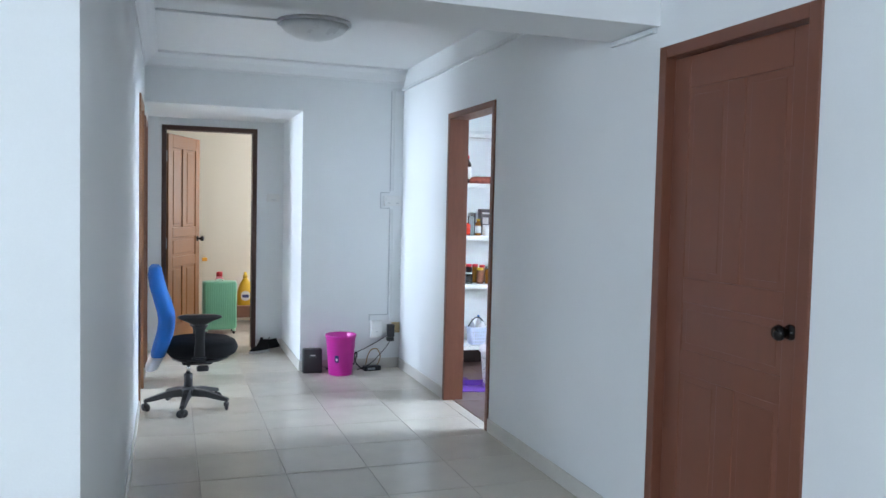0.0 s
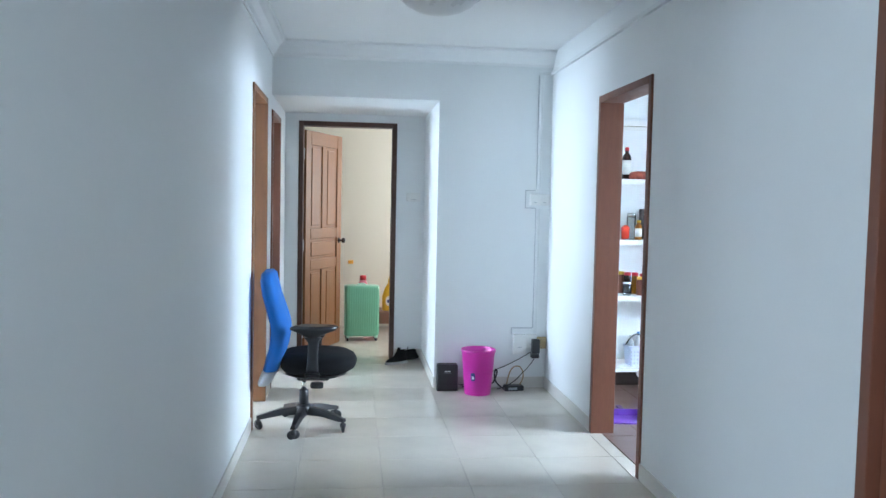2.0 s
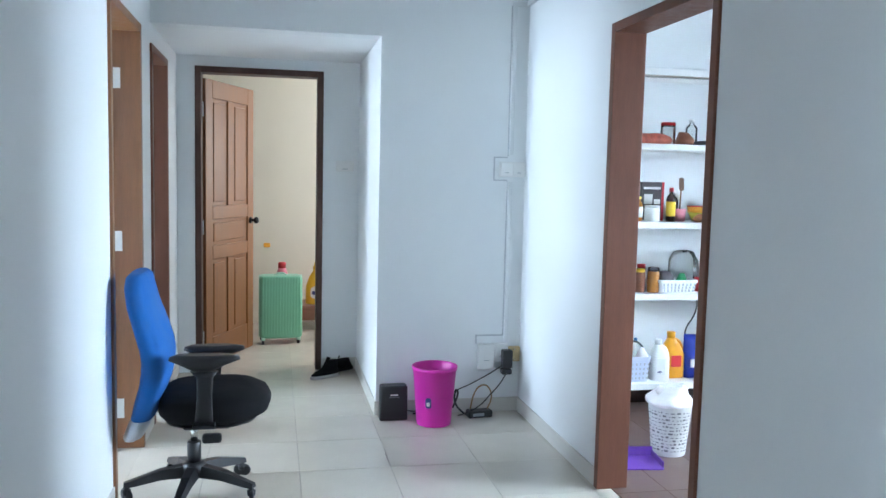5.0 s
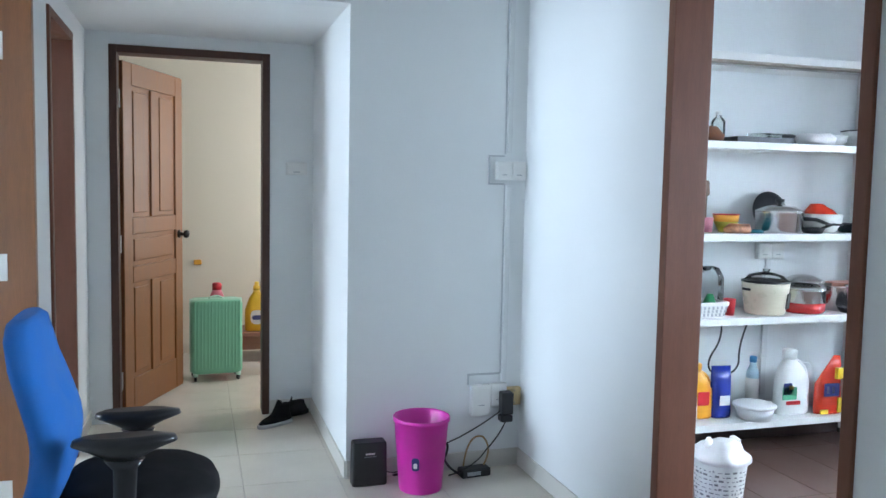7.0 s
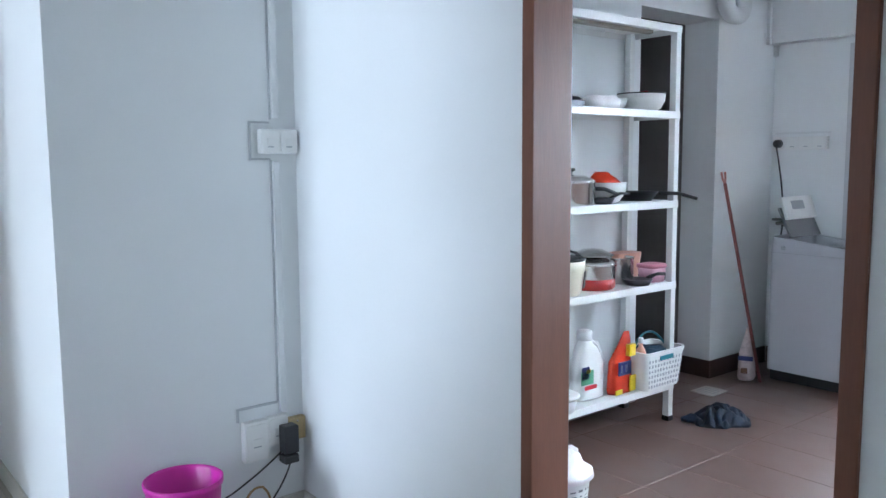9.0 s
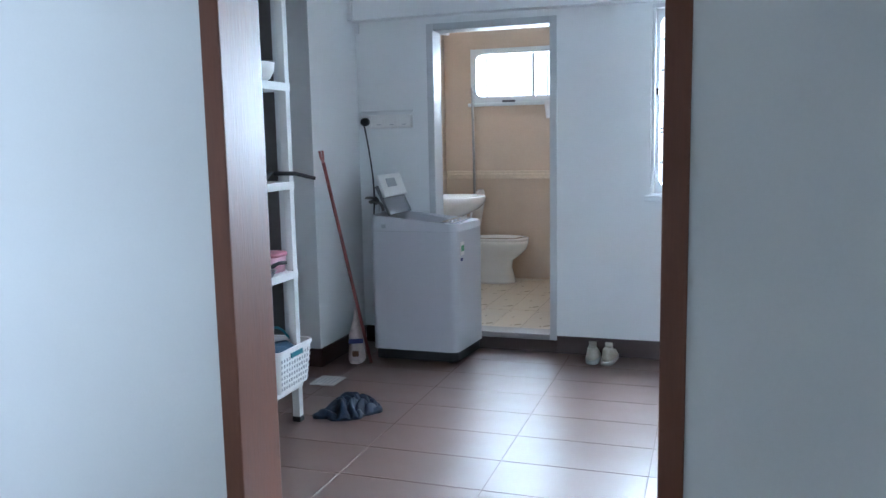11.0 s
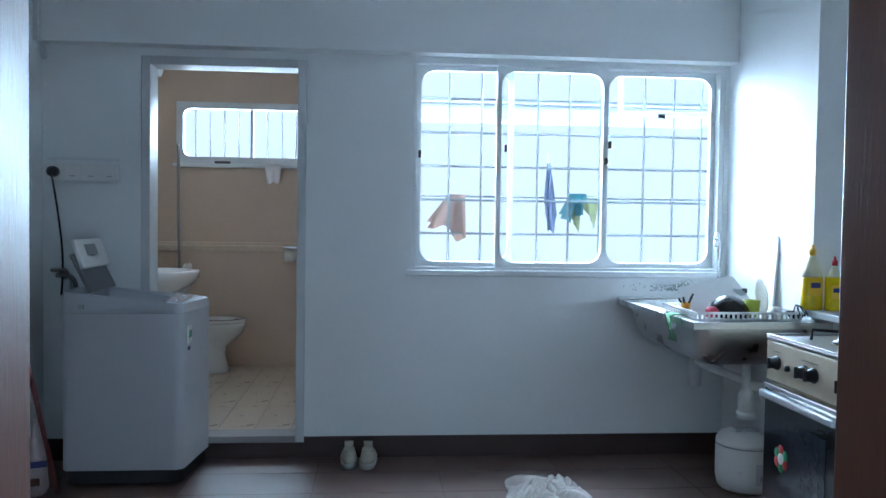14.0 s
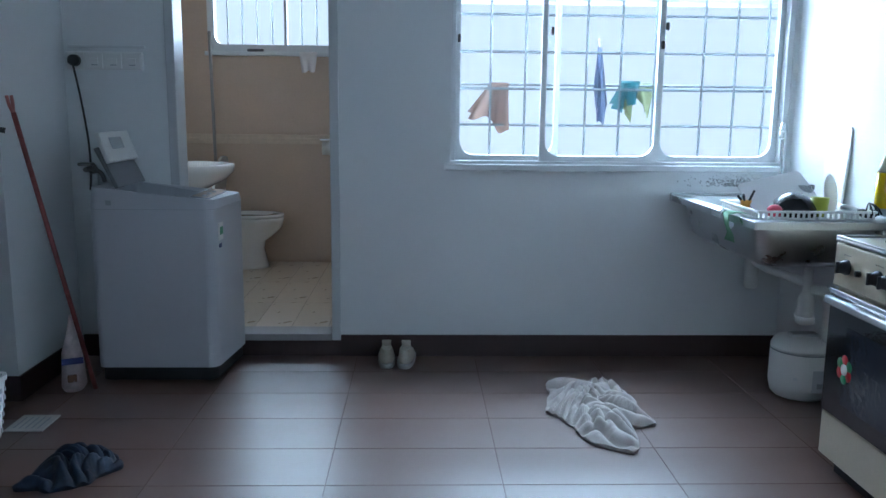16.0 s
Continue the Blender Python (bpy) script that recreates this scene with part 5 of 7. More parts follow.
def jug(name, label, at, w, h, mat, cap, marks=(), rz=0.0):
    """A flat detergent bottle with a pierced grip."""
    ob = thing(name, label, "bottle", at, rz)
    part("body", loft([(0.0, 0, 0, w * 0.47, 0.038), (0.008, 0, 0, w * 0.5, 0.042), (h * 0.52, 0, 0, w * 0.47, 0.042), (h * 0.72, -w * 0.06, 0, w * 0.33, 0.036), (h * 0.84, -w * 0.1, 0, w * 0.16, 0.024), (h * 0.87, -w * 0.1, 0, w * 0.15, 0.022)], 26, 2.8), mat, ob)
    part("cap", turned([(w * 0.17, h * 0.86), (w * 0.18, h * 0.99), (w * 0.15, h), (0.0, h)], -w * 0.1, 0, n=20), cap, ob)
    part("grip", bar(arc((-w * 0.02, 0, h * 0.84), (w * 0.46, 0, h * 0.80), (w * 0.44, 0, h * 0.42), 12), 0.011), mat, ob)
    for x0, z0, x1, z1, mm in marks:
        part("print_mark", turn(slab(bmesh.new(), rounded(x0 * w, z0 * h, x1 * w, z1 * h, 0.006), 0, 0.002), pose(0, -0.0425, 0, 90, 0, 0)), mm, ob)
    return ob


jug("detergent_jug", "white detergent bottle with a grey printed label", (2.915, 6.965, S0), 0.125, 0.25, WHITE_PLASTIC, WHITE_PLASTIC, ((-0.3, 0.15, 0.15, 0.55, TRUNK), (-0.25, 0.2, 0.0, 0.25, NAVY_P)))
jug("detergent_jug", "orange yellow detergent jug with a red label", (3.03, 7.02, S0), 0.15, 0.285, ORANGE_JUG, ORANGE_JUG, ((-0.2, 0.25, 0.25, 0.5, RED_P),))
pk = single("refill_pouch", lumpy([(0.002, 0, 0, 0.055, 0.035), (0.02, 0, 0, 0.06, 0.04), (0.2, 0, 0, 0.058, 0.02), (0.27, 0, 0, 0.06, 0.004)], 41, 0.008), BLUE_PACK, "shiny dark blue refill pouch", "pouch", Matrix.Translation((3.15, 7.0, S0)))
part("print_mark", boxes((-0.03, -0.043, 0.07, 0.03, -0.039, 0.12)), PAPER, pk)
spray = bottle("spray_bottle", "white and blue cleaner bottle with a blue cap", (3.425, 7.10, S0), 0.034, 0.285, material("pale_blue_liquid", (0.45, 0.62, 0.72), 0.3), material("mid_blue_cap", (0.04, 0.22, 0.50), 0.4), WHITE_PLASTIC, neck=0.5)
tub = vessel("food_tub", "clear lidded plastic tub on the bottom shelf", "tub", (3.315, 6.935, S0), [(0.0, 0.0), (0.085, 0.0), (0.10, 0.065), (0.0, 0.066)], material("milky_plastic", (0.66, 0.67, 0.68), 0.35))
part("lid", turned([(0.108, 0.064), (0.11, 0.074), (0.10, 0.078), (0.0, 0.078)], n=32), WHITE_PLASTIC, tub)
jug("detergent_jug", "large white detergent bottle with a coloured label", (3.575, 6.975, S0), 0.215, 0.345, WHITE_PLASTIC, WHITE_PLASTIC, ((-0.42, 0.24, 0.0, 0.44, material("green_print", (0.10, 0.35, 0.20), 0.5)), (-0.40, 0.32, -0.15, 0.50, NAVY_P), (-0.3, 0.16, 0.12, 0.22, RED_P), (-0.25, 0.4, -0.1, 0.46, YELLOW_PACK)), 0)
single("clear_bag", lumpy([(0.002, 0, 0, 0.07, 0.04), (0.12, 0, 0, 0.075, 0.045), (0.24, 0, 0, 0.06, 0.01)], 47, 0.02), material("frosted_bag", (0.62, 0.63, 0.64), 0.4, vary=0.1, bump=0.15, grain=25), "crinkled frosted plastic bag", "bag", Matrix.Translation((3.74, 7.09, S0)))
pouch = single("refill_pouch", lumpy([(0.002, 0, 0, 0.085, 0.035), (0.02, 0, 0, 0.09, 0.04), (0.16, 0, 0, 0.082, 0.025), (0.26, 0.03, 0, 0.045, 0.010), (0.31, 0.045, 0, 0.022, 0.004)], 53, 0.008), RED_PACK, "red and yellow refill pouch with bold print", "pouch", Matrix.Translation((3.775, 6.93, S0)))
for x0, z0, x1, z1, mm in ((-0.06, 0.10, 0.035, 0.17, NAVY_P), (-0.05, 0.115, -0.03, 0.155, PAPER), (-0.015, 0.115, 0.005, 0.155, PAPER), (0.03, 0.01, 0.075, 0.09, YELLOW_PACK), (-0.08, 0.005, -0.03, 0.03, YELLOW_PACK), (0.02, 0.19, 0.07, 0.25, YELLOW_PACK)):
    part("print_mark", boxes((x0, -0.045, z0, x1, -0.037 if z1 < 0.18 else -0.02, z1), bevel=0.002), mm, pouch)
wbk = basket("white_basket", "white woven plastic basket with a teal handle", (4.015, 6.93, S0), 0.33, 0.22, 0.20, WHITE_PLASTIC)
part("grip_hole", boxes((-0.055, -0.1125, 0.155, 0.055, -0.108, 0.178), bevel=0.001), TEAL_P, wbk)
part("handle", bar(arc((-0.14, 0.0, 0.20), (0.0, 0.02, 0.36), (0.13, 0.0, 0.20), 14), 0.006), TEAL_P, wbk)
bottle("pump_bottle", "small pink pump bottle in the basket", (3.93, 6.92, S0 + 0.01), 0.028, 0.25, PEACH_P, WHITE_PLASTIC)
single("basket_clutter", lumpy([(0.006, 0, 0, 0.10, 0.07), (0.15, 0, 0, 0.11, 0.08), (0.19, 0, 0, 0.06, 0.05)], 61, 0.03), material("dark_blue_rag", (0.03, 0.07, 0.12), 0.8, vary=0.4, scale=20), "dark blue rags inside the basket", "rag", Matrix.Translation((4.04, 6.94, S0 + 0.006)))
cable("black appliance cable hanging behind the shelf", BLACK_PLASTIC, 0.005, [(3.24, 7.15, 0.72), (3.28, 7.16, 0.60), (3.20, 7.15, 0.52), (3.14, 7.15, 0.42), (3.24, 7.15, 0.40), (3.35, 7.15, 0.38), (3.37, 7.15, 0.46), (3.36, 7.15, 0.58), (3.44, 7.15, 0.72)])

# ---- kitchen floor things ----
BIN_WHITE = material("white_printed_bin", (0.72, 0.72, 0.70), 0.5, vary=0.06)
PRINT = material("dark_grey_print", (0.17, 0.17, 0.18), 0.6)
kb = thing("paper_bin", "white waste bin with dark printed words and plastic liner", "bin", (2.645, 6.30, 0.0))
part("bucket", turned([(0.0, 0.004), (0.085, 0.0), (0.088, 0.006), (0.112, 0.27), (0.115, 0.275), (0.11, 0.276), (0.085, 0.01), (0.0, 0.01)], n=36), BIN_WHITE, kb)
random.seed(7)
words = bmesh.new()
for k in range(12):
    z = 0.03 + 0.0185 * k
    a = random.uniform(0, 0.4)
    while a < 6.28:
        w = random.uniform(0.05, 0.22)
        r = 0.0888 + (z - 0.006) * (0.0245 / 0.264) + 0.0006
        h = random.choice((0.003, 0.005, 0.009))
        q = []
        for u in (a, a + w * 0.5, a + w):
            q.append([(r * math.cos(u), r * math.sin(u), z), ((r + h * 0.09) * math.cos(u), (r + h * 0.09) * math.sin(u), z + h)])
        v = [[words.verts.new(p) for p in c] for c in q]
        for c, d in zip(v, v[1:]):
            words.faces.new((c[0], d[0], d[1], c[1]))
        a += w + random.uniform(0.05, 0.14)
part("print", words, PRINT, kb)
part("liner", lumpy([(0.262, 0, 0, 0.117, 0.117), (0.285, 0, 0, 0.117, 0.117), (0.30, 0, 0, 0.10, 0.10), (0.325, 0.01, 0, 0.075, 0.07), (0.345, 0.0, 0, 0.04, 0.04)], 71, 0.03, 32, 2.0), BAG_WHITE, kb, "crumpled white plastic liner")
for s in (-1, 1):
    part("liner_ear", lumpy([(0.31, s * 0.05, 0, 0.028, 0.02), (0.335, s * 0.065, 0, 0.026, 0.014), (0.36, s * 0.06, 0, 0.008, 0.006)], 80 + s, 0.02, 16, 2.0), BAG_WHITE, kb)
PURPLE = material("purple_plastic", (0.14, 0.05, 0.34), 0.4, vary=0.06)
dp = thing("dustpan", "purple plastic dustpan lying on the kitchen floor", "dustpan", (2.40, 6.17, 0.0), -8)
part("pan", slab(bmesh.new(), rounded(-0.12, -0.10, 0.12, 0.11, 0.02), 0.0, 0.006), PURPLE, dp)
for r in ((-0.12, 0.10, 0.006, 0.12, 0.112, 0.05), (-0.12, -0.08, 0.006, -0.112, 0.10, 0.035), (0.112, -0.08, 0.006, 0.12, 0.10, 0.035)):
    part("wall", boxes(r, bevel=0.002), PURPLE, dp)
part("handle", boxes((-0.018, 0.112, 0.02, 0.018, 0.26, 0.04), bevel=0.006), PURPLE, dp)


def crumple(name, label, cat, mat, at, rx, ry, h, seed, lobes, rz=0.0, pitch=58.0, n=230, rings=84):
    """A cloth dropped on the floor: round folds with sharp valleys, and tails given as (angle, reach, width)."""
    random.seed(seed)
    ph = [random.uniform(0, 6.28) for _ in range(6)]
    bm = bmesh.new()
    top = []
    for k in range(rings + 1):
        f = k / rings
        row = []
        for i in range(n):
            a = 2 * math.pi * i / n
            edge = 0.90 + 0.07 * math.sin(2 * a + ph[0]) + 0.05 * math.sin(3 * a + ph[1]) + 0.03 * math.sin(7 * a + ph[2]) + 0.018 * math.sin(13 * a + ph[3])
            for la, reach, wide in lobes:
                d = (a - radians(la) + math.pi) % (2 * math.pi) - math.pi
                edge += reach * math.exp(-(d / wide) ** 2)
            x, y = rx * f * edge * math.cos(a), ry * f * edge * math.sin(a)
            p = Vector((x, y, 0.0))
            w1 = noise.noise_vector(p * 5.0 + Vector((seed, 0, 0)))
            w2 = noise.noise_vector(p * 11.0 + Vector((0, seed, 3)))
            u = p.x * 0.55 + p.y * 0.85 + 0.10 * w1.x + 0.022 * w2.x
            v = -p.x * 0.8 + p.y * 0.45 + 0.11 * w1.y + 0.024 * w2.y
            f1 = abs(math.sin(pitch * u + ph[4] + 1.5 * w2.z)) ** 0.85
            f2 = abs(math.sin(pitch * 0.8 * v + ph[5])) ** 0.75
            blend = min(1.0, max(0.0, 0.5 + 2.2 * noise.noise(p * 4.2 + Vector((seed, 5, 1)))))
            lump = 0.5 + 0.9 * noise.noise(p * 6.0 + Vector((2, seed, 9)))
            fine = abs(math.sin(pitch * 2.3 * (u - v) + 3 * w1.z)) * abs(w1.x)
            z = h * (0.08 + 0.62 * (f1 * blend + f2 * (1 - blend)) + 0.40 * max(0.0, lump) * (1 - f * f) + 0.22 * fine) * (1 - 0.75 * f ** 4)
            row.append(bm.verts.new((x + 0.010 * w2.y * f, y + 0.010 * w2.z * f, max(0.007, z))))
            if k == 0:
                break
        top.append(row)
    for i in range(n):
        bm.faces.new((top[0][0], top[1][i], top[1][(i + 1) % n])).smooth = True
    for p, q in zip(top[1:], top[2:]):
        for i in range(n):
            bm.faces.new((p[i], q[i], q[(i + 1) % n], p[(i + 1) % n])).smooth = True
    low = [bm.verts.new((v.co.x * 0.985, v.co.y * 0.985, 0.001)) for v in top[-1]]
    for i in range(n):
        bm.faces.new((top[-1][i], low[i], low[(i + 1) % n], top[-1][(i + 1) % n]))
    bm.faces.new(low[::-1])
    return single(name, bm, mat, label, cat, pose(*at, 0, 0, rz))


GREY_TOWEL = material("grey_white_towel", (0.50, 0.46, 0.43), 0.95, vary=0.10, scale=20, grain=260, bump=0.015, spec=0.2)
NAVY_CLOTH = material("dark_blue_patterned_cloth", (0.012, 0.026, 0.055), 0.45, vary=0.9, scale=12, grain=70, bump=0.06)
crumple("floor_towel", "crumpled grey white towel on the brown floor", "towel", GREY_TOWEL, (4.90, 4.73, 0.0), 0.37, 0.22, 0.10, 13, ((192, 0.20, 0.16), (246, 0.26, 0.14), (160, 0.14, 0.25), (222, -0.20, 0.15), (35, 0.25, 0.3), (325, 0.2, 0.3), (90, 0.12, 0.25), (130, -0.1, 0.12)), 0)
crumple("floor_cloth", "crumpled dark blue cloth on the kitchen floor", "cloth", NAVY_CLOTH, (4.33, 6.69, 0.0), 0.16, 0.14, 0.095, 21, ((150, 0.5, 0.28), (60, -0.1, 0.4), (300, 0.15, 0.3)), -20, 62.0, 170, 60)
drain = thing("floor_drain", "pale square floor drain cover", "drain", (4.775, 7.05, 0.0), 0)
part("cover", boxes((-0.085, -0.075, 0, 0.085, 0.075, 0.006), bevel=0.001), material("pale_drain_plate", (0.55, 0.53, 0.50), 0.5), drain)
for i in range(5):
    part("slot", boxes((-0.06, -0.05 + i * 0.024, 0.006, 0.06, -0.044 + i * 0.024, 0.0066)), TRUNK_SHADOW, drain)
sneaker("white_shoe", "worn off-white canvas shoe on the kitchen floor", pose(5.615, 5.655, 0.0, 0, 0, 3), material("worn_white_canvas", (0.50, 0.46, 0.38), 0.85, vary=0.2, scale=25), RUBBER, 0.085, "off-white pair of shoes")
sneaker("white_shoe", "worn off-white canvas shoe on the kitchen floor", pose(5.61, 5.552, 0.0, 0, 0, -5), bpy.data.materials["worn_white_canvas"], RUBBER, 0.085, "off-white pair of shoes")
MOP_RED = material("worn_red_pole", (0.24, 0.06, 0.052), 0.5, vary=0.35, scale=12)
mop = thing("mop_pole", "worn red pole with forked top leaning on the wall", "pole", (5.20, 6.965, 0.0))
part("shaft", bar([(0, 0, 0.0), (-0.10, 0.225, 1.24)], 0.0105, 10), MOP_RED, mop)
for s in (-1, 1):
    part("prong", bar([(-0.10, 0.225, 1.235), (-0.104 + s * 0.016, 0.230, 1.27), (-0.104 + s * 0.02, 0.236, 1.31)], 0.007, 8), material("pink_plastic_tip", (0.55, 0.22, 0.20), 0.5) if s < 0 else bpy.data.materials["pink_plastic_tip"], mop)
powder = thing("powder_bag", "white and pink printed detergent powder bag", "bag", (5.20, 7.06, 0.0), 10)
part("sack", lumpy([(0.0, 0, 0, 0.055, 0.04), (0.02, 0, 0, 0.065, 0.05), (0.18, 0, 0, 0.06, 0.04), (0.27, 0, 0, 0.045, 0.015), (0.34, 0.01, 0, 0.015, 0.006)], 91, 0.008), material("printed_pink_bag", (0.62, 0.52, 0.50), 0.35, vary=0.35, scale=18), powder)
part("print_mark", turn(boxes((-0.045, -0.004, 0.13, 0.045, 0.0, 0.16), bevel=0.002), pose(-0.055, -0.012, 0, 0, 0, -75)), NAVY_P, powder)
part("print_mark", turn(boxes((-0.02, -0.004, 0.05, 0.02, 0.0, 0.085), bevel=0.006), pose(-0.062, -0.008, 0, 0, 0, -75)), SPOON, powder)

# washing machine
WM = material("grey_white_machine_enamel", (0.50, 0.51, 0.54), 0.35, vary=0.03, scale=3, grain=120)
WM_DARK = material("dark_grey_machine_plastic", (0.10, 0.10, 0.11), 0.45)
GLOSS = material("glossy_silver_panel", (0.60, 0.62, 0.66), 0.12, 0.5, vary=0.05)
WM_LID = material("grey_lid_plastic", (0.17, 0.17, 0.18), 0.3, vary=0.05)
wm = thing("washing_machine", "grey top-loading washing machine with its lid open", "washing machine", (5.275, 6.425, 0.0))
W, D = 0.43, 0.555
def machine_outline(k):
    return [(x + k if x < 0.2 else x - k, y - (0.045 * x / W if y < 0.2 else 0.0)) for x, y in rounded(0.0, 0.0 + k, W, D - k, 0.04)]
bm = bmesh.new()
slab(bm, machine_outline(0.0), 0.075, 0.812)
part("body", bm, WM, wm)
part("base", slab(bmesh.new(), machine_outline(0.012), 0.012, 0.075), BLACK_PLASTIC, wm)
for x, y in ((0.06, 0.06), (W - 0.06, 0.06), (0.06, D - 0.06), (W - 0.06, D - 0.06)):
    part("foot", turned([(0.02, 0.0), (0.02, 0.012)], x, y, n=12), BLACK_PLASTIC, wm)
top = bmesh.new()
lo = [top.verts.new((x, y, 0.815)) for x, y in machine_outline(-0.002)]
hi = [top.verts.new((x, y, 0.857 + 0.056 * (y / D))) for x, y in machine_outline(0.006)]
inn = [top.verts.new((0.04 + (x) * (W - 0.075) / W, 0.12 + y * (D - 0.20) / D, 0.852 + 0.056 * (y / D))) for x, y in machine_outline(0.0)]
dn = [top.verts.new((v.co.x, v.co.y, 0.70)) for v in inn]
for a, b in ((lo, hi), (hi, inn), (inn, dn)):
    for i in range(len(a)):
        j = (i + 1) % len(a)
        top.faces.new((a[i], a[j], b[j], b[i]))
top.faces.new(dn)
lid_top = part("top_cover", top, WM, wm)
part("control_panel", turn(boxes((0.03, 0.02, 0.0, W - 0.03, 0.105, 0.006), bevel=0.002), pose(0, 0, 0.8575, 5.8, 0, 0)), GLOSS, lid_top, "glossy silver control panel")
for i in range(3):
    part("button", turned([(0.012, 0.864), (0.011, 0.873), (0.0, 0.874)], 0.10 + 0.09 * i, 0.06, n=16), GLOSS, lid_top)
lid = part("lid", turn(boxes((0.0, 0.0, 0.0, W - 0.06, 0.20, 0.018), bevel=0.004), pose(0.03, 0.44, 0.902) @ pose(0, 0, 0, 64, 0, 0)), WM_LID, wm, "grey folding lid standing open")
part("lid_flap", turn(boxes((0.0, 0.0, 0.0, W - 0.06, 0.145, 0.024), bevel=0.007), pose(0.03, 0.475, 1.013) @ pose(0, 0, 0, 70, 0, 0)), WHITE_PLASTIC, lid)
part("lid_grip", turn(boxes((0.09, 0.06, 0.020, 0.24, 0.115, 0.0265), bevel=0.002), pose(0.03, 0.475, 1.013) @ pose(0, 0, 0, 70, 0, 0)), TRUNK_SHADOW, lid)
part("inner_tub", turned([(0.11, 0.702), (0.12, 0.83), (0.135, 0.84), (0.128, 0.841), (0.112, 0.712), (0.0, 0.706)], 0.21, 0.29, n=32), STEEL, wm)
part("badge", boxes((-0.003, 0.45, 0.832, 0.004, 0.475, 0.854), bevel=0.001), TRUNK_SHADOW, wm)
st = part("rating_sticker", boxes((0.06, -0.014, 0.665, 0.13, -0.006, 0.745), bevel=0.001), PAPER, wm, "energy rating sticker")
part("sticker_print", boxes((0.068, -0.0155, 0.69, 0.122, -0.013, 0.725)), GREEN_P, st)
part("sticker_print", boxes((0.07, -0.0125, 0.63, 0.105, -0.004, 0.648)), NAVY_P, wm)
part("seam", slab(bmesh.new(), machine_outline(0.003), 0.8115, 0.8155), TRUNK_SHADOW, wm)
cable("black washing machine cable down the wall", BLACK_PLASTIC, 0.0055, [(KX - 0.075, 7.155, 1.475), (KX - 0.05, 7.14, 1.35), (KX - 0.03, 7.13, 1.2), (KX - 0.02, 7.11, 1.02), (KX - 0.03, 7.125, 0.86)])
tap = thing("wall_tap", "dull metal wall tap above the washing machine", "tap", (KX, 7.12, 0.965))
OLD_METAL = material("dull_old_brass", (0.28, 0.27, 0.25), 0.45, 0.8, vary=0.2)
part("pipe", bar([(0, 0, 0), (-0.09, 0, 0.0)], 0.012), OLD_METAL, tap)
part("spout", bar(arc((-0.07, 0, 0), (-0.075, -0.08, 0.01), (-0.075, -0.085, -0.06)), 0.011), OLD_METAL, tap)
part("tap_handle", boxes((-0.10, -0.035, 0.018, -0.05, 0.035, 0.034), bevel=0.006), OLD_METAL, tap)
part("flange", turn(turned([(0.026, 0), (0.026, 0.005), (0.014, 0.01)], n=18), pose(0, 0, 0, 0, -90, 0)), OLD_METAL, tap)
# ---- sink and stove ----
SINK = material("sink_stainless", (0.50, 0.51, 0.52), 0.3, 1.0, vary=0.12, scale=6, grain=120)
SX0, SX1, SY0, SY1, SZ = 4.65, 5.70, 3.605, 4.21, 0.855
sink = thing("kitchen_sink", "stainless steel wall sink with a crowded draining board", "sink", (SX0, SY0, SZ))
w, d = SX1 - SX0, SY1 - SY0
top = bmesh.new()
bx0, bx1, by0, by1 = 0.56, w - 0.07, 0.10, d - 0.07
for r in ((0, 0, -0.004, bx0, d, 0), (bx1, 0, -0.004, w, d, 0), (bx0, 0, -0.004, bx1, by0, 0), (bx0, by1, -0.004, bx1, d, 0)):
    box(top, *r)
part("deck", top, SINK, sink)
part("upstand", boxes((w - 0.012, 0, 0.0005, w, d + 0.001, 0.014), bevel=0.003), SINK, sink)
part("apron", boxes((-0.003, 0, -0.027, 0.001, d, 0.003), (-0.003, d - 0.002, -0.027, w, d + 0.002, 0.003), bevel=0.001), SINK, sink)
bowl = bmesh.new()
rs = [[bowl.verts.new((x, y, z)) for x, y in rounded(bx0 + k, by0 + k, bx1 - k, by1 - k, 0.05)] for z, k in ((0.0, 0.0), (-0.15, 0.02), (-0.17, 0.05))]
for p, q in zip(rs, rs[1:]):
    for i in range(len(p)):
        j = (i + 1) % len(p)
        bowl.faces.new((p[i], p[j], q[j], q[i]))
bowl.faces.new(rs[-1])
part("bowl", bowl, SINK, sink)
under = bmesh.new()
rs = [[under.verts.new((x, y, z)) for x, y in rounded(0.09 + k, 0.03 + k, w - 0.05 - k, d - 0.05 - k, 0.06)] for z, k in ((-0.006, 0.0), (-0.05, 0.0), (-0.17, 0.03), (-0.20, 0.07))]
for p, q in zip(rs, rs[1:]):
    for i in range(len(p)):
        j = (i + 1) % len(p)
        under.faces.new((p[i], p[j], q[j], q[i])).smooth = True
under.faces.new(rs[-1])
part("underside", under, SINK, sink, "dull steel outside of the basin")
PVC = material("white_drain_pipe", (0.66, 0.67, 0.66), 0.45, vary=0.08)
trap = thing("drain_pipe", "white plastic sink trap and drain pipes", "pipe", (5.02, 3.80, 0.0))
part("bottle_trap", turned([(0.0, 0.36), (0.03, 0.36), (0.036, 0.38), (0.036, 0.47), (0.028, 0.49), (0.02, 0.50), (0.02, 0.665)], n=20), PVC, trap)
part("cross_pipe", bar([(0.0, 0, 0.54), (0.30, 0.05, 0.55), (0.45, 0.06, 0.56)], 0.021, 12), PVC, trap)
part("tail_pipe", bar([(0.0, 0, 0.52), (0.03, -0.09, 0.50), (0.05, -0.13, 0.42), (0.05, -0.13, 0.0)], 0.024, 12), PVC, trap)
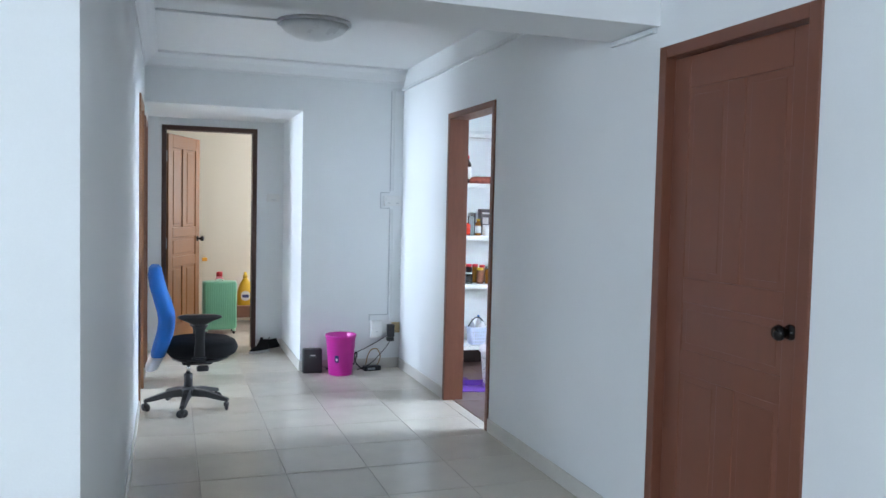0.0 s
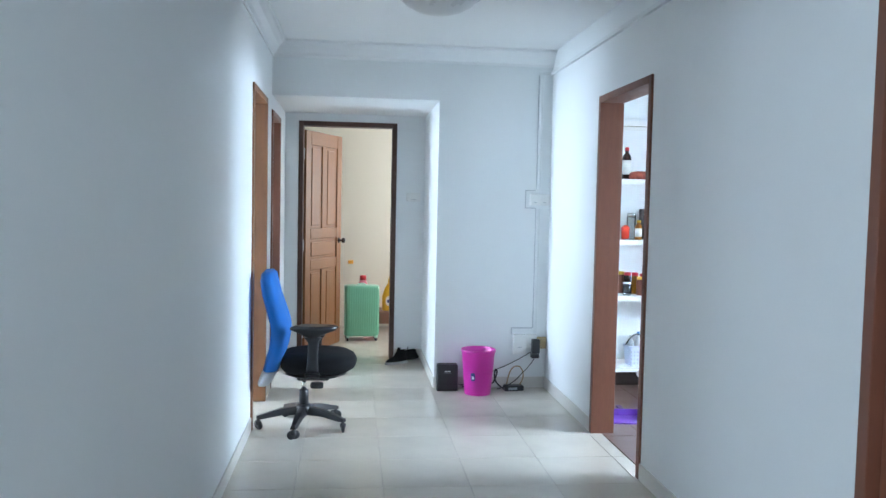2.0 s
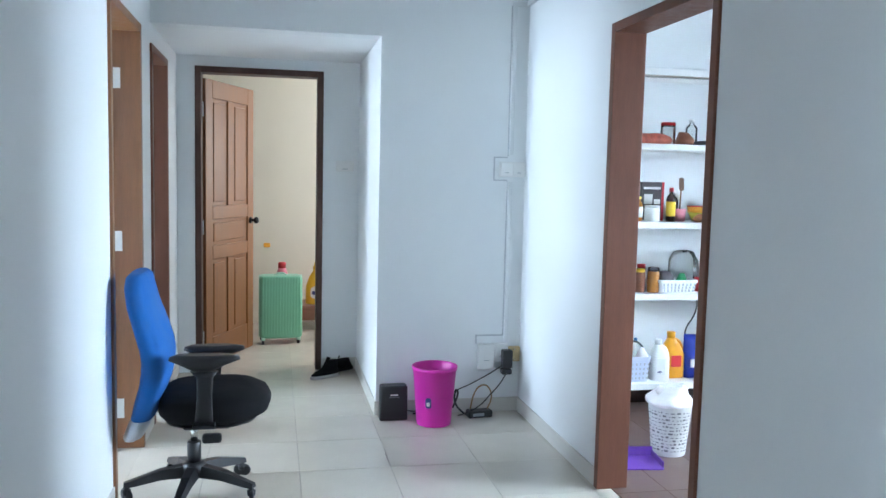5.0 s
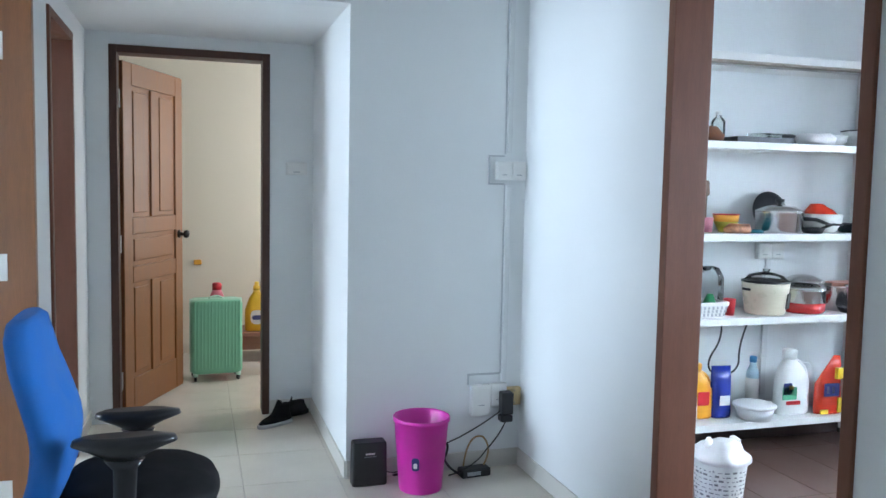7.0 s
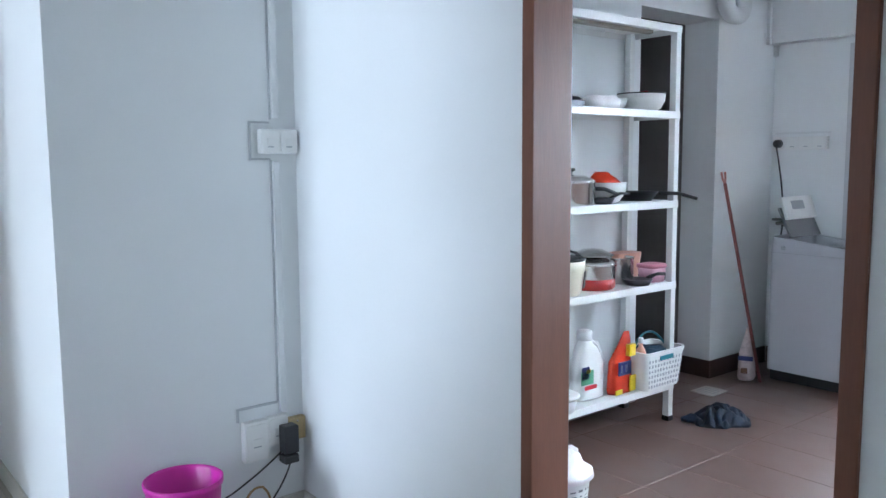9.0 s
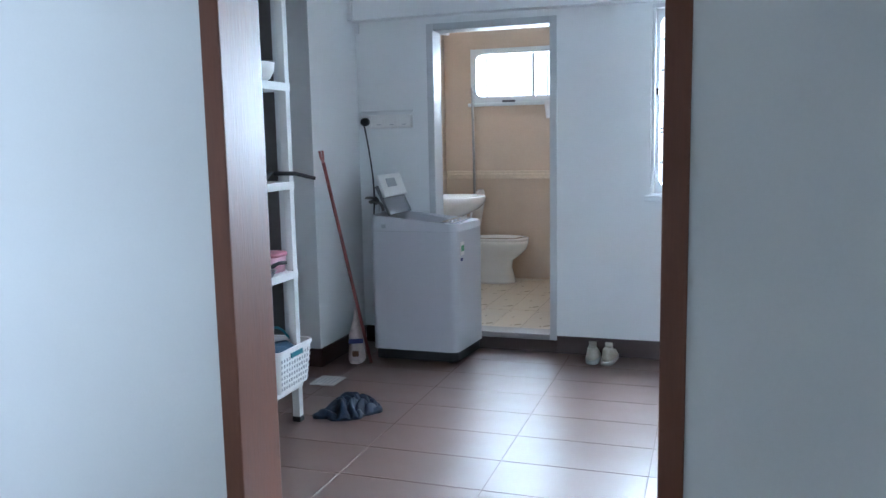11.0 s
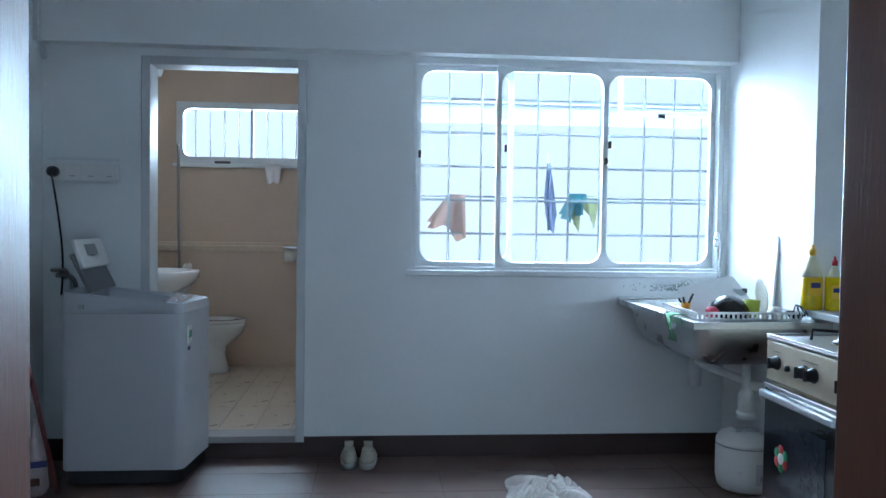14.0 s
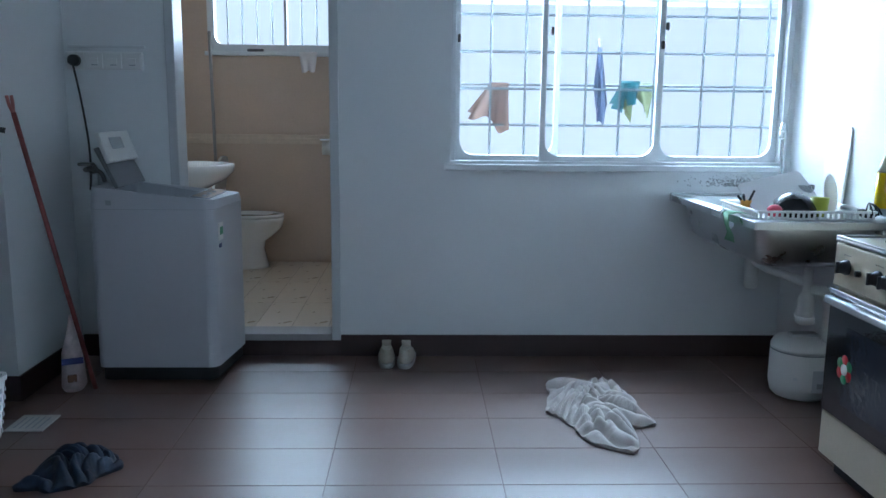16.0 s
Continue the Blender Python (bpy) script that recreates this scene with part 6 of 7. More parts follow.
part("drain_cup", turned([(0.02, 0.42), (0.032, 0.43), (0.034, 0.53), (0.03, 0.69)], 0.45, 0.06, n=18), PVC, trap)
part("collar", turned([(0.042, 0.365), (0.042, 0.395)], n=20), PVC, trap)
faucet = thing("faucet", "tall curved chrome faucet at the window wall", "faucet", (5.60, 3.69, SZ))
CHROME = material("chrome", (0.75, 0.76, 0.77), 0.12, 1.0, vary=0.03)
part("spout", bar([Vector((0, 0, 0.0)), Vector((0, 0, 0.27))] + arc((0, 0, 0.29), (-0.02, 0.02, 0.42), (-0.10, 0.06, 0.33), 10), 0.009, 10), CHROME, faucet)
part("base", turned([(0.028, 0.0), (0.026, 0.03), (0.014, 0.045)], n=20), CHROME, faucet)
part("nozzle", bar([(-0.10, 0.06, 0.33), (-0.108, 0.064, 0.295)], 0.012, 10), WHITE_PLASTIC, faucet)
MOULD = material("mould_stained_plaster", (0.33, 0.335, 0.335), 0.9, vary=0.6, scale=25)
random.seed(31)
stain = bmesh.new()
for i in range(620):
    y, z = 3.85 + random.gauss(0, 0.10), 0.90 + abs(random.gauss(0, 0.03))
    if 3.62 < y < 4.2 and z < 0.975:
        r = random.uniform(0.001, 0.0042) * (1.0 if z < 0.94 else 0.6)
        vs = [stain.verts.new((KX - 0.0012 - 0.000004 * i, y + r * random.uniform(0.7, 1.3) * math.cos(a * 1.047), z + r * random.uniform(0.6, 1.2) * math.sin(a * 1.047))) for a in range(6)]
        stain.faces.new(vs)
structure("wall_stain", stain, MOULD, "grey mould specks on the wall above the sink", "stain")
# dish rack and dishes
dish = thing("dish_rack", "white plastic dish rack full of washed dishes", "dish rack", (4.94, 3.925, SZ + 0.001))
part("tray", slab(bmesh.new(), rounded(-0.20, -0.24, 0.20, 0.24, 0.03), 0.0, 0.006), WHITE_PLASTIC, dish)
for r in ((-0.205, -0.24, 0.026, -0.197, 0.24, 0.036), (0.197, -0.24, 0.026, 0.205, 0.24, 0.036), (-0.197, 0.232, 0.026, 0.197, 0.24, 0.036), (-0.197, -0.24, 0.026, 0.197, -0.232, 0.036)):
    part("rim", boxes(r, bevel=0.002), WHITE_PLASTIC, dish)
for i in range(22):
    y = -0.23 + i * 0.0215
    part("slat", boxes((-0.204, y, 0.004, -0.199, y + 0.009, 0.028)), WHITE_PLASTIC, dish)
for i in range(18):
    x = -0.19 + i * 0.0215
    part("slat", boxes((x, 0.233, 0.004, x + 0.009, 0.238, 0.028)), WHITE_PLASTIC, dish)
Z = SZ + 0.008
single("cutting_board", turn(slab(bmesh.new(), rounded(-0.15, -0.10, 0.15, 0.10, 0.02), 0, 0.010), pose(0, 0, 0, 90, 0, 90) @ pose(0, 0, 0, 0, 0, -16)), material("white_board_plastic", (0.80, 0.80, 0.80), 0.45, vary=0.04), "white plastic cutting board leaning in the rack", "cutting board", pose(4.95, 3.985, Z + 0.072, 0, 46, 0))
bw = single("black_wok", turn(turned([(0.0, 0.055), (0.038, 0.05), (0.078, 0.02), (0.098, -0.012), (0.094, -0.014), (0.0, 0.045)], n=36), pose(0, 0, 0, 0, -38, 0)), material("black_nonstick", (0.02, 0.018, 0.02), 0.25, vary=0.2), "black non-stick wok leaning in the rack", "pan", pose(4.815, 3.975, Z + 0.034) @ Matrix.Scale(0.9, 4))
for i in range(5):
    single("plate", turn(turned([(0.0, 0.006), (0.045, 0.006), (0.078, 0.0), (0.08, -0.003), (0.045, 0.003), (0.0, 0.002)], n=32), pose(0, 0, 0, 0, -80, 0) @ pose(0, 0, 0, 0, 0, 0)), CLEAR if i % 2 else WHITE_POT, "plate standing on edge in the rack", "plate", pose(4.89 + 0.022 * i, 3.80 - 0.012 * i, Z + 0.08, 0, 0, 46), "plates in the rack")
mug = thing("lime_cup", "lime green cup lying in the rack", "cup", (4.81, 3.885, Z + 0.0))
LIME = material("lime_plastic", (0.38, 0.42, 0.04), 0.35)
part("body", turned([(0.0, 0.0), (0.03, 0.0), (0.036, 0.075), (0.033, 0.075), (0.0, 0.006)], n=24), LIME, mug)
part("handle", bar(arc((0, 0.034, 0.06), (0, 0.075, 0.045), (0, 0.033, 0.015)), 0.005), LIME, mug)
single("glass_cup", turned([(0.0, 0.0), (0.03, 0.0), (0.036, 0.11), (0.034, 0.11), (0.028, 0.005), (0.0, 0.004)], n=24), CLEAR, "clear drinking glass in the rack", "glass", pose(4.99, 3.86, Z))
single("red_ladle", lumpy([(0.0, 0, 0, 0.02, 0.025), (0.03, 0, 0, 0.024, 0.03), (0.045, 0, 0, 0.01, 0.015)], 3, 0.004), material("pink_red_plastic", (0.55, 0.06, 0.10), 0.4), "small red bowl in the rack", "bowl", pose(4.80, 4.07, Z))
holder = thing("cutlery_holder", "cutlery standing at the rack corner", "cutlery", (4.93, 4.135, Z))
part("cup", turned([(0.0, 0.0), (0.02, 0.0), (0.022, 0.05), (0.0, 0.051)], n=20), ORANGE_P, holder)
for i in range(5):
    a = 1.2 * i
    part("handle", bar([(0.012 * math.cos(a), 0.012 * math.sin(a), 0.04), (0.034 * math.cos(a), 0.034 * math.sin(a), 0.062 + 0.007 * i)], 0.005), BLACK_PLASTIC, holder)
ladle = thing("steel_ladle", "steel ladle with a dark handle in the rack", "ladle", (5.06, 3.87, Z))
part("handle", bar([(0, 0, 0.0), (0, 0.005, 0.09), (-0.01, 0.0, 0.125)], 0.008), BLACK_METAL, ladle)
part("loop", turned([(0.012, 0.12), (0.017, 0.13), (0.012, 0.142)], -0.008, 0, n=16), BLACK_METAL, ladle)
strainer = thing("black_strainer", "black kitchen claw strainer at the board end", "strainer", (4.78, 3.70, SZ + 0.001))
part("cup", turned([(0.0, 0.0), (0.02, 0.002), (0.038, 0.02), (0.042, 0.035), (0.038, 0.034), (0.0, 0.008)], n=20), BLACK_PLASTIC, strainer)
for i in range(7):
    a = radians(140 + i * 30)
    part("prong", bar(arc((0, 0, 0.065), (0.035 * math.cos(a), 0.035 * math.sin(a), 0.06), (0.05 * math.cos(a), 0.05 * math.sin(a), 0.02), 6), 0.003, 6), BLACK_PLASTIC, strainer)
GREEN_GLOVE = material("pale_green_rubber_cloth", (0.22, 0.42, 0.25), 0.85, vary=0.25, scale=30, bump=0.1, grain=60)
glove = bmesh.new()
gx = [[glove.verts.new((x, y + 0.02 * math.sin(9 * x + k), z)) for x in (-0.045, -0.02, 0.005, 0.03, 0.055)] for k, (y, z) in enumerate(((-0.06, 0.008), (-0.01, 0.012), (0.012, 0.004), (0.020, -0.04), (0.018, -0.08), (0.022, -0.11)))]
for p, q in zip(gx, gx[1:]):
    for i in range(4):
        glove.faces.new((p[i], p[i + 1], q[i + 1], q[i])).smooth = True
bmesh.ops.solidify(glove, geom=list(glove.faces), thickness=0.008)
single("green_rag", glove, GREEN_GLOVE, "pale green rag hung over the sink edge", "rag", pose(4.87, SY1 + 0.0, SZ + 0.004))
tile = single("wall_board", turn(slab(bmesh.new(), [(0.0, 0.0), (0.19, 0.0), (0.19, 0.30), (0.012, 0.36), (0.0, 0.35)], 0, 0.010), pose(0, 0, 0, 90, 0, 0)), WHITE_PLASTIC, "thin white board leaning on the wall", "board", pose(5.13, KR + 0.03, SZ + 0.001, 4, 0, 0))

# worktop end with dish soap
WZ = 0.90
worktop = single("worktop", boxes((4.46, 3.115, WZ - 0.03, 4.825, 3.655, WZ), bevel=0.004), GREY_PAINT, "pale worktop beside the sink behind the stove", "worktop")
part("support", boxes((4.50, 3.13, 0.0, 4.53, 3.55, WZ - 0.03)), GREY_PAINT, worktop)
SOAP = material("yellow_dish_soap", (0.72, 0.52, 0.0), 0.15, vary=0.06)

SOAP_TOP = material("clear_soap_plastic", (0.72, 0.70, 0.50), 0.2, vary=0.05)


def soap(label, at, r, h, cap, full):
    ob = thing("soap_bottle", label, "bottle", at)
    part("liquid", loft([(0.0, 0, 0, r * 0.6, r), (0.006, 0, 0, r * 0.68, r * 1.08), (h * full, 0, 0, r * 0.66, r * 1.05)], 22, 2.4), SOAP, ob)
    part("clear_top", loft([(h * full, 0, 0, r * 0.66, r * 1.05), (h * 0.66, 0, 0, r * 0.5, r * 0.75), (h * 0.80, 0, 0, r * 0.3, r * 0.35), (h * 0.84, 0, 0, r * 0.28, r * 0.3)], 22, 2.2), SOAP_TOP, ob)
    part("cap", turned([(r * 0.34, h * 0.83), (r * 0.34, h * 0.92), (r * 0.16, h * 0.94), (r * 0.13, h), (0.0, h)], n=16), cap, ob)
    part("label", turn(slab(bmesh.new(), rounded(-r * 0.75, h * 0.22, r * 0.75, h * 0.48, 0.012), 0, 0.002), pose(-r * 0.69, 0, 0, 90, 0, -90)), YELLOW_P, ob)
    part("print_mark", turn(boxes((-r * 0.5, h * 0.34, 0.002, r * 0.5, h * 0.42, 0.003)), pose(-r * 0.69, 0, 0, 90, 0, -90)), NAVY_P, ob)
    return ob


soap("yellow dish soap bottle with a yellow cap", (4.78, 3.63, WZ), 0.043, 0.285, YELLOW_P, 0.5)
soap("yellow dish soap bottle with a red cap", (4.74, 3.552, WZ), 0.036, 0.235, RED_P, 0.62)
lighter = thing("gas_lighter", "black and yellow gas lighter hung on the wall", "lighter", (4.826, 3.34, 1.16))
part("grip", boxes((-0.02, -0.015, 0.0, -0.002, 0.015, 0.13), bevel=0.006), YELLOW_P, lighter)
part("barrel", bar([(-0.011, 0, 0.13), (-0.011, 0, 0.27)], 0.008), BLACK_PLASTIC, lighter)
part("hook", boxes((-0.006, -0.01, 0.24, 0.0035, 0.01, 0.28), bevel=0.002), WHITE_PLASTIC, lighter)
cable("grey cable looped by the wall", material("grey_cable", (0.25, 0.26, 0.27), 0.5), 0.006, [(4.82, 3.37, 1.08), (4.81, 3.40, 1.0), (4.815, 3.34, 0.92), (4.815, 3.30, 0.915), (4.815, 3.25, 0.907)])
switch_box("wall_socket", "white socket on the wall behind the stove", pose(4.83, 3.36, 1.10, 0, 0, -90), 0.08, 0.08, 0.025, 1)

# stove
BEIGE = material("beige_stove_enamel", (0.58, 0.51, 0.38), 0.35, vary=0.08, scale=5)
OVEN_GLASS = material("black_oven_glass", (0.008, 0.009, 0.012), 0.06, vary=0.1, coat=0.5)
HOB = material("hob_steel", (0.50, 0.50, 0.50), 0.3, 0.9, vary=0.12)
VX0, VX1, VY0, VY1 = 3.525, 4.35, 3.43, 4.045
stove = thing("gas_stove", "beige free-standing gas stove with a black oven door", "stove", (VX0, VY0, 0.0))
w, d = VX1 - VX0, VY1 - VY0
part("plinth", boxes((0.03, 0.03, 0.0, w - 0.03, d - 0.05, 0.06)), BLACK_PLASTIC, stove)
part("body", boxes((0, 0, 0.06, w, d - 0.02, 0.835), bevel=0.004), BEIGE, stove)
part("drawer_front", boxes((0.0, d - 0.02, 0.065, w, d, 0.225), bevel=0.006), BEIGE, stove)
door = part("oven_door", boxes((0.32, d - 0.02, 0.232, w - 0.004, d + 0.008, 0.655), bevel=0.005), OVEN_GLASS, stove, "black glass oven door")
part("door_handle", boxes((0.325, d + 0.008, 0.618, w - 0.008, d + 0.036, 0.648), bevel=0.008), GLOSS, door, "glossy black and silver handle bar")
part("door_edge", boxes((0.32, d + 0.006, 0.655, w - 0.004, d + 0.014, 0.672), bevel=0.003), GLOSS, door)
part("inner_window", boxes((0.40, d + 0.0085, 0.29, w - 0.13, d + 0.0095, 0.56)), material("oven_window_glass", (0.03, 0.034, 0.045), 0.05), door)
cyl = part("side_door", boxes((0.0, d - 0.02, 0.232, 0.312, d, 0.672), bevel=0.006), BEIGE, stove)
part("door_handle", boxes((0.20, d, 0.625, 0.30, d + 0.03, 0.655), bevel=0.01), BLACK_PLASTIC, cyl)
panel = part("control_panel", boxes((0.0, d - 0.02, 0.68, w, d + 0.002, 0.832), bevel=0.006), BEIGE, stove)
for x in (w - 0.085, w - 0.275, w - 0.335, w - 0.52, w - 0.60):
    k = part("control_knob", turn(turned([(0.026, 0.0), (0.026, 0.008), (0.022, 0.010), (0.019, 0.030), (0.0, 0.032)], n=20), pose(x, d + 0.002, 0.757, -90, 0, 0)), BLACK_PLASTIC, panel)
    part("pointer", boxes((x - 0.004, d + 0.03, 0.737, x + 0.004, d + 0.042, 0.777), bevel=0.002), BLACK_PLASTIC, k)
    for a in range(4):
        part("dial_mark", boxes((x - 0.018 + 0.012 * a, d + 0.0015, 0.795, x - 0.014 + 0.012 * a, d + 0.0028, 0.799)), BLACK_PLASTIC, k)
part("push_button", turn(turned([(0.011, 0.0), (0.010, 0.014), (0.0, 0.015)], n=14), pose(w - 0.165, d + 0.002, 0.750, -90, 0, 0)), BLACK_PLASTIC, panel)
hob = part("hob", boxes((0.0, 0.0, 0.836, w, d + 0.004, 0.848), bevel=0.003), HOB, stove)
part("hob_edge", boxes((0.0, d - 0.012, 0.848, w, d + 0.004, 0.856), bevel=0.002), HOB, hob)
part("hob_edge", boxes((w - 0.012, 0.0, 0.848, w, d - 0.012, 0.856), bevel=0.002), HOB, hob)
for bx, by in ((0.20, 0.17), (0.20, 0.44), (0.60, 0.17), (0.60, 0.42)):
    b = part("burner", turned([(0.062, 0.848), (0.060, 0.856), (0.045, 0.858), (0.045, 0.868), (0.034, 0.872), (0.0, 0.873)], bx, by, n=24), BLACK_METAL, stove)
    for k in range(4):
        a = radians(45 + 90 * k)
        part("grate_arm", bar([(bx + 0.035 * math.cos(a), by + 0.035 * math.sin(a), 0.888), (bx + 0.13 * math.cos(a), by + 0.13 * math.sin(a), 0.888), (bx + 0.135 * math.cos(a), by + 0.135 * math.sin(a), 0.850)], 0.006, 6), BLACK_METAL, b)
sticker = thing("door_sticker", "round flower sticker on the oven door", "sticker", (4.21, VY1 + 0.0085, 0.415))
for i in range(6):
    a = radians(60 * i + 30)
    part("petal", turn(turned([(0.0, 0.0), (0.021, 0.0), (0.021, 0.001), (0.0, 0.0012)], 0.03 * math.cos(a), 0.03 * math.sin(a), n=16), pose(0, 0, 0, -90, 0, 0)), (RED_P, GREEN_P)[i % 2], sticker)
part("centre", turn(turned([(0.0, 0.0012), (0.020, 0.0012), (0.020, 0.0024), (0.0, 0.0026)], n=18), pose(0, 0, 0, -90, 0, 0)), PAPER, sticker)
grey_pot = cooking_pot("stock_pot", "dark grey pot standing on the hob", (VX0 + 0.60, VY0 + 0.17, 0.895), 0.115, 0.10, material("dark_grey_pot", (0.10, 0.11, 0.12), 0.35, 0.5), lid=False)
# rice cooker
rc = thing("rice_cooker", "white rice cooker standing on the floor", "rice cooker", (5.13, 3.745, 0.0))
part("body", turned([(0.0, 0.0), (0.11, 0.0), (0.125, 0.015), (0.135, 0.06), (0.135, 0.205), (0.130, 0.215)], n=40), WHITE_PLASTIC, rc)
part("lid", turned([(0.134, 0.216), (0.134, 0.235), (0.118, 0.262), (0.06, 0.276), (0.0, 0.278)], n=40), WHITE_PLASTIC, rc)
part("lid_grip", boxes((-0.03, -0.06, 0.272, 0.03, 0.06, 0.29), bevel=0.006), GREY_PAINT, rc)
part("seam", turned([(0.1355, 0.211), (0.1355, 0.217)], n=40), TRUNK_SHADOW, rc)
pn = part("control_panel", turn(slab(bmesh.new(), rounded(-0.035, 0.05, 0.035, 0.15, 0.008), 0, 0.006), pose(0, 0, 0, 0, 0, 0) @ pose(-0.134, -0.025, 0, 90, 0, -100)), GREY_PAINT, rc)
part("switch", turn(boxes((-0.012, 0.07, 0.006, 0.012, 0.095, 0.012), bevel=0.002), pose(-0.134, -0.025, 0, 90, 0, -100)), TRUNK_SHADOW, pn)
for i in range(3):
    part("print_mark", turn(boxes((-0.01, 0.10 + 0.02 * (i % 2), 0.0, 0.008, 0.112 + 0.02 * (i % 2), 0.0015)), pose(-0.115 + 0.005 * i, 0.074 - 0.017 * i, 0, 90, 0, -122 - 0 * i)), TRUNK, rc)

# wall fan base, sensor
trap_high = thing("waste_pipe", "white plastic waste pipe with a bend under the kitchen ceiling", "pipe", (5.05, KY - 0.10, 2.40))
part("bend", bar([Vector((-0.10, 0, 0.15)), Vector((-0.10, 0, -0.06))] + arc((-0.10, 0, -0.07), (-0.095, 0, -0.155), (0.0, 0, -0.155), 6) + arc((0.01, 0, -0.155), (0.09, 0, -0.155), (0.09, 0, -0.06), 6) + arc((0.09, 0, -0.04), (0.09, 0, 0.05), (0.18, 0, 0.05), 6) + [Vector((0.52, 0, 0.05))], 0.05, 18), PVC, trap_high)
for x, z, q in ((-0.10, -0.02, 0), (0.09, -0.03, 0), (0.22, 0.05, 90)):
    part("collar", turn(turned([(0.05, -0.03), (0.058, -0.026), (0.058, 0.026), (0.05, 0.03)], n=22), pose(x, 0, z, 0, q, 0)), PVC, trap_high)
sensor = thing("beam_clamp", "small dark metal clamp under the kitchen beam", "clamp", (KX - 0.14, 7.10, 2.41))
part("block", boxes((-0.02, -0.03, 0.0, 0.04, 0.03, 0.03), bevel=0.006), BLACK_METAL, sensor)
part("stem", bar([(0, 0, 0.03), (0.0, 0, 0.14)], 0.007), BLACK_METAL, sensor)

# ---- store ----
box_blue = single("storage_bag", lumpy([(0.0, 0, 0, 0.16, 0.14), (0.2, 0, 0, 0.18, 0.15), (0.36, 0, 0, 0.10, 0.08)], 5, 0.04), material("blue_storage_bag", (0.02, 0.05, 0.20), 0.5, vary=0.3), "dark blue bag in the store cupboard", "bag", pose(4.72, 7.85, 0.0))
single("storage_bag", lumpy([(0.0, 0, 0, 0.12, 0.10), (0.15, 0, 0, 0.13, 0.11), (0.22, 0, 0, 0.07, 0.06)], 15, 0.03), RED_E, "dark red bag on a blue one in the store", "bag", pose(4.74, 7.85, 0.352))
single("storage_box", boxes((-0.2, -0.15, 0, 0.2, 0.15, 0.3), bevel=0.01), DARK_BOX, "dark box on a store shelf", "box", pose(4.70, 8.35, 0.92))
# shelf shares the store walls' colour, darkened to include the shade
structure("shelf_store", boxes((4.28, 8.1, 0.89, 5.04, 8.7, 0.92)), DIM, "store cupboard shelf coloured dark as if unlit", "shelf")

# ---- bathroom ----
CERAMIC = material("white_ceramic", (0.78, 0.76, 0.72), 0.12, vary=0.03, coat=0.3)
FZ = 0.105
toilet = thing("toilet", "white ceramic toilet with its lid raised", "toilet", (7.59, 6.81, FZ), 0)
part("bowl", loft([(0.0, 0.0, 0.03, 0.125, 0.235), (0.02, 0.0, 0.03, 0.12, 0.23), (0.14, 0.0, 0.03, 0.10, 0.20), (0.20, 0.0, 0.02, 0.105, 0.20), (0.25, 0.0, -0.02, 0.14, 0.23), (0.30, 0.0, -0.045, 0.17, 0.255), (0.35, 0.0, -0.055, 0.182, 0.262), (0.378, 0.0, -0.055, 0.183, 0.262)], 32, 2.3), CERAMIC, toilet)
part("seat_ring", loft([(0.380, 0.0, -0.055, 0.188, 0.265), (0.398, 0.0, -0.055, 0.188, 0.265), (0.402, 0.0, -0.055, 0.18, 0.257), (0.402, 0.0, -0.055, 0.115, 0.185), (0.37, 0.0, -0.055, 0.105, 0.175)], 32, 2.2), CERAMIC, toilet, "white plastic seat ring")
part("seat_lid", turn(slab(bmesh.new(), rounded(-0.175, 0.0, 0.175, 0.42, 0.14), 0, 0.018), pose(0, 0.19, 0.41, 100, 0, 0)), CERAMIC, toilet, "raised white plastic lid")
part("cistern", boxes((-0.19, 0.29, 0.36, 0.19, 0.47, 0.74), bevel=0.02), CERAMIC, toilet)
basin = thing("wash_basin", "white ceramic wash basin on the bathroom wall", "basin", (6.90, 6.995, 0.905))
part("bowl", loft([(-0.20, 0, 0.12, 0.10, 0.09), (-0.15, 0, 0.06, 0.19, 0.19), (-0.09, 0, 0.015, 0.245, 0.265), (-0.04, 0, 0.0, 0.265, 0.295), (0.0, 0, 0.0, 0.272, 0.302), (0.012, 0, 0.0, 0.265, 0.295), (0.010, 0, 0.0, 0.22, 0.23), (-0.08, 0, 0.0, 0.13, 0.11)], 36, 2.3), CERAMIC, basin)
part("mixer_tap", bar([Vector((0, 0.25, 0.01)), Vector((0, 0.25, 0.10))] + arc((0, 0.25, 0.11), (0, 0.21, 0.13), (0, 0.14, 0.095), 6), 0.014, 10), CHROME, basin)
part("pedestal", loft([(-0.80, 0, 0.14, 0.09, 0.08), (-0.20, 0, 0.12, 0.10, 0.09)], 20, 2.4), CERAMIC, basin)
structure("trim_4", boxes((BX - 0.014, 5.6, 1.01, BX, BY, 1.08), (KX + 0.14, BY - 0.014, 1.01, BX - 0.014, BY, 1.08), (BX - 0.022, 5.6, 1.035, BX - 0.014, BY - 0.022, 1.055), bevel=0.003), material("cream_dado_tile", (0.66, 0.54, 0.40), 0.4, vary=0.12, scale=20), "raised cream dado tile band in the bathroom", "trim")
part_shelf = thing("glass_shelf", "small glass bathroom shelf with a steel rail", "shelf", (6.95, 7.24, 1.20))
part("sheet", boxes((-0.22, -0.11, 0.0, 0.22, 0.055, 0.008)), CLEAR, part_shelf)
part("rail", bar([(-0.22, 0.04, 0.03), (-0.22, -0.11, 0.03), (0.22, -0.11, 0.03), (0.22, 0.04, 0.03)], 0.005), CHROME, part_shelf)
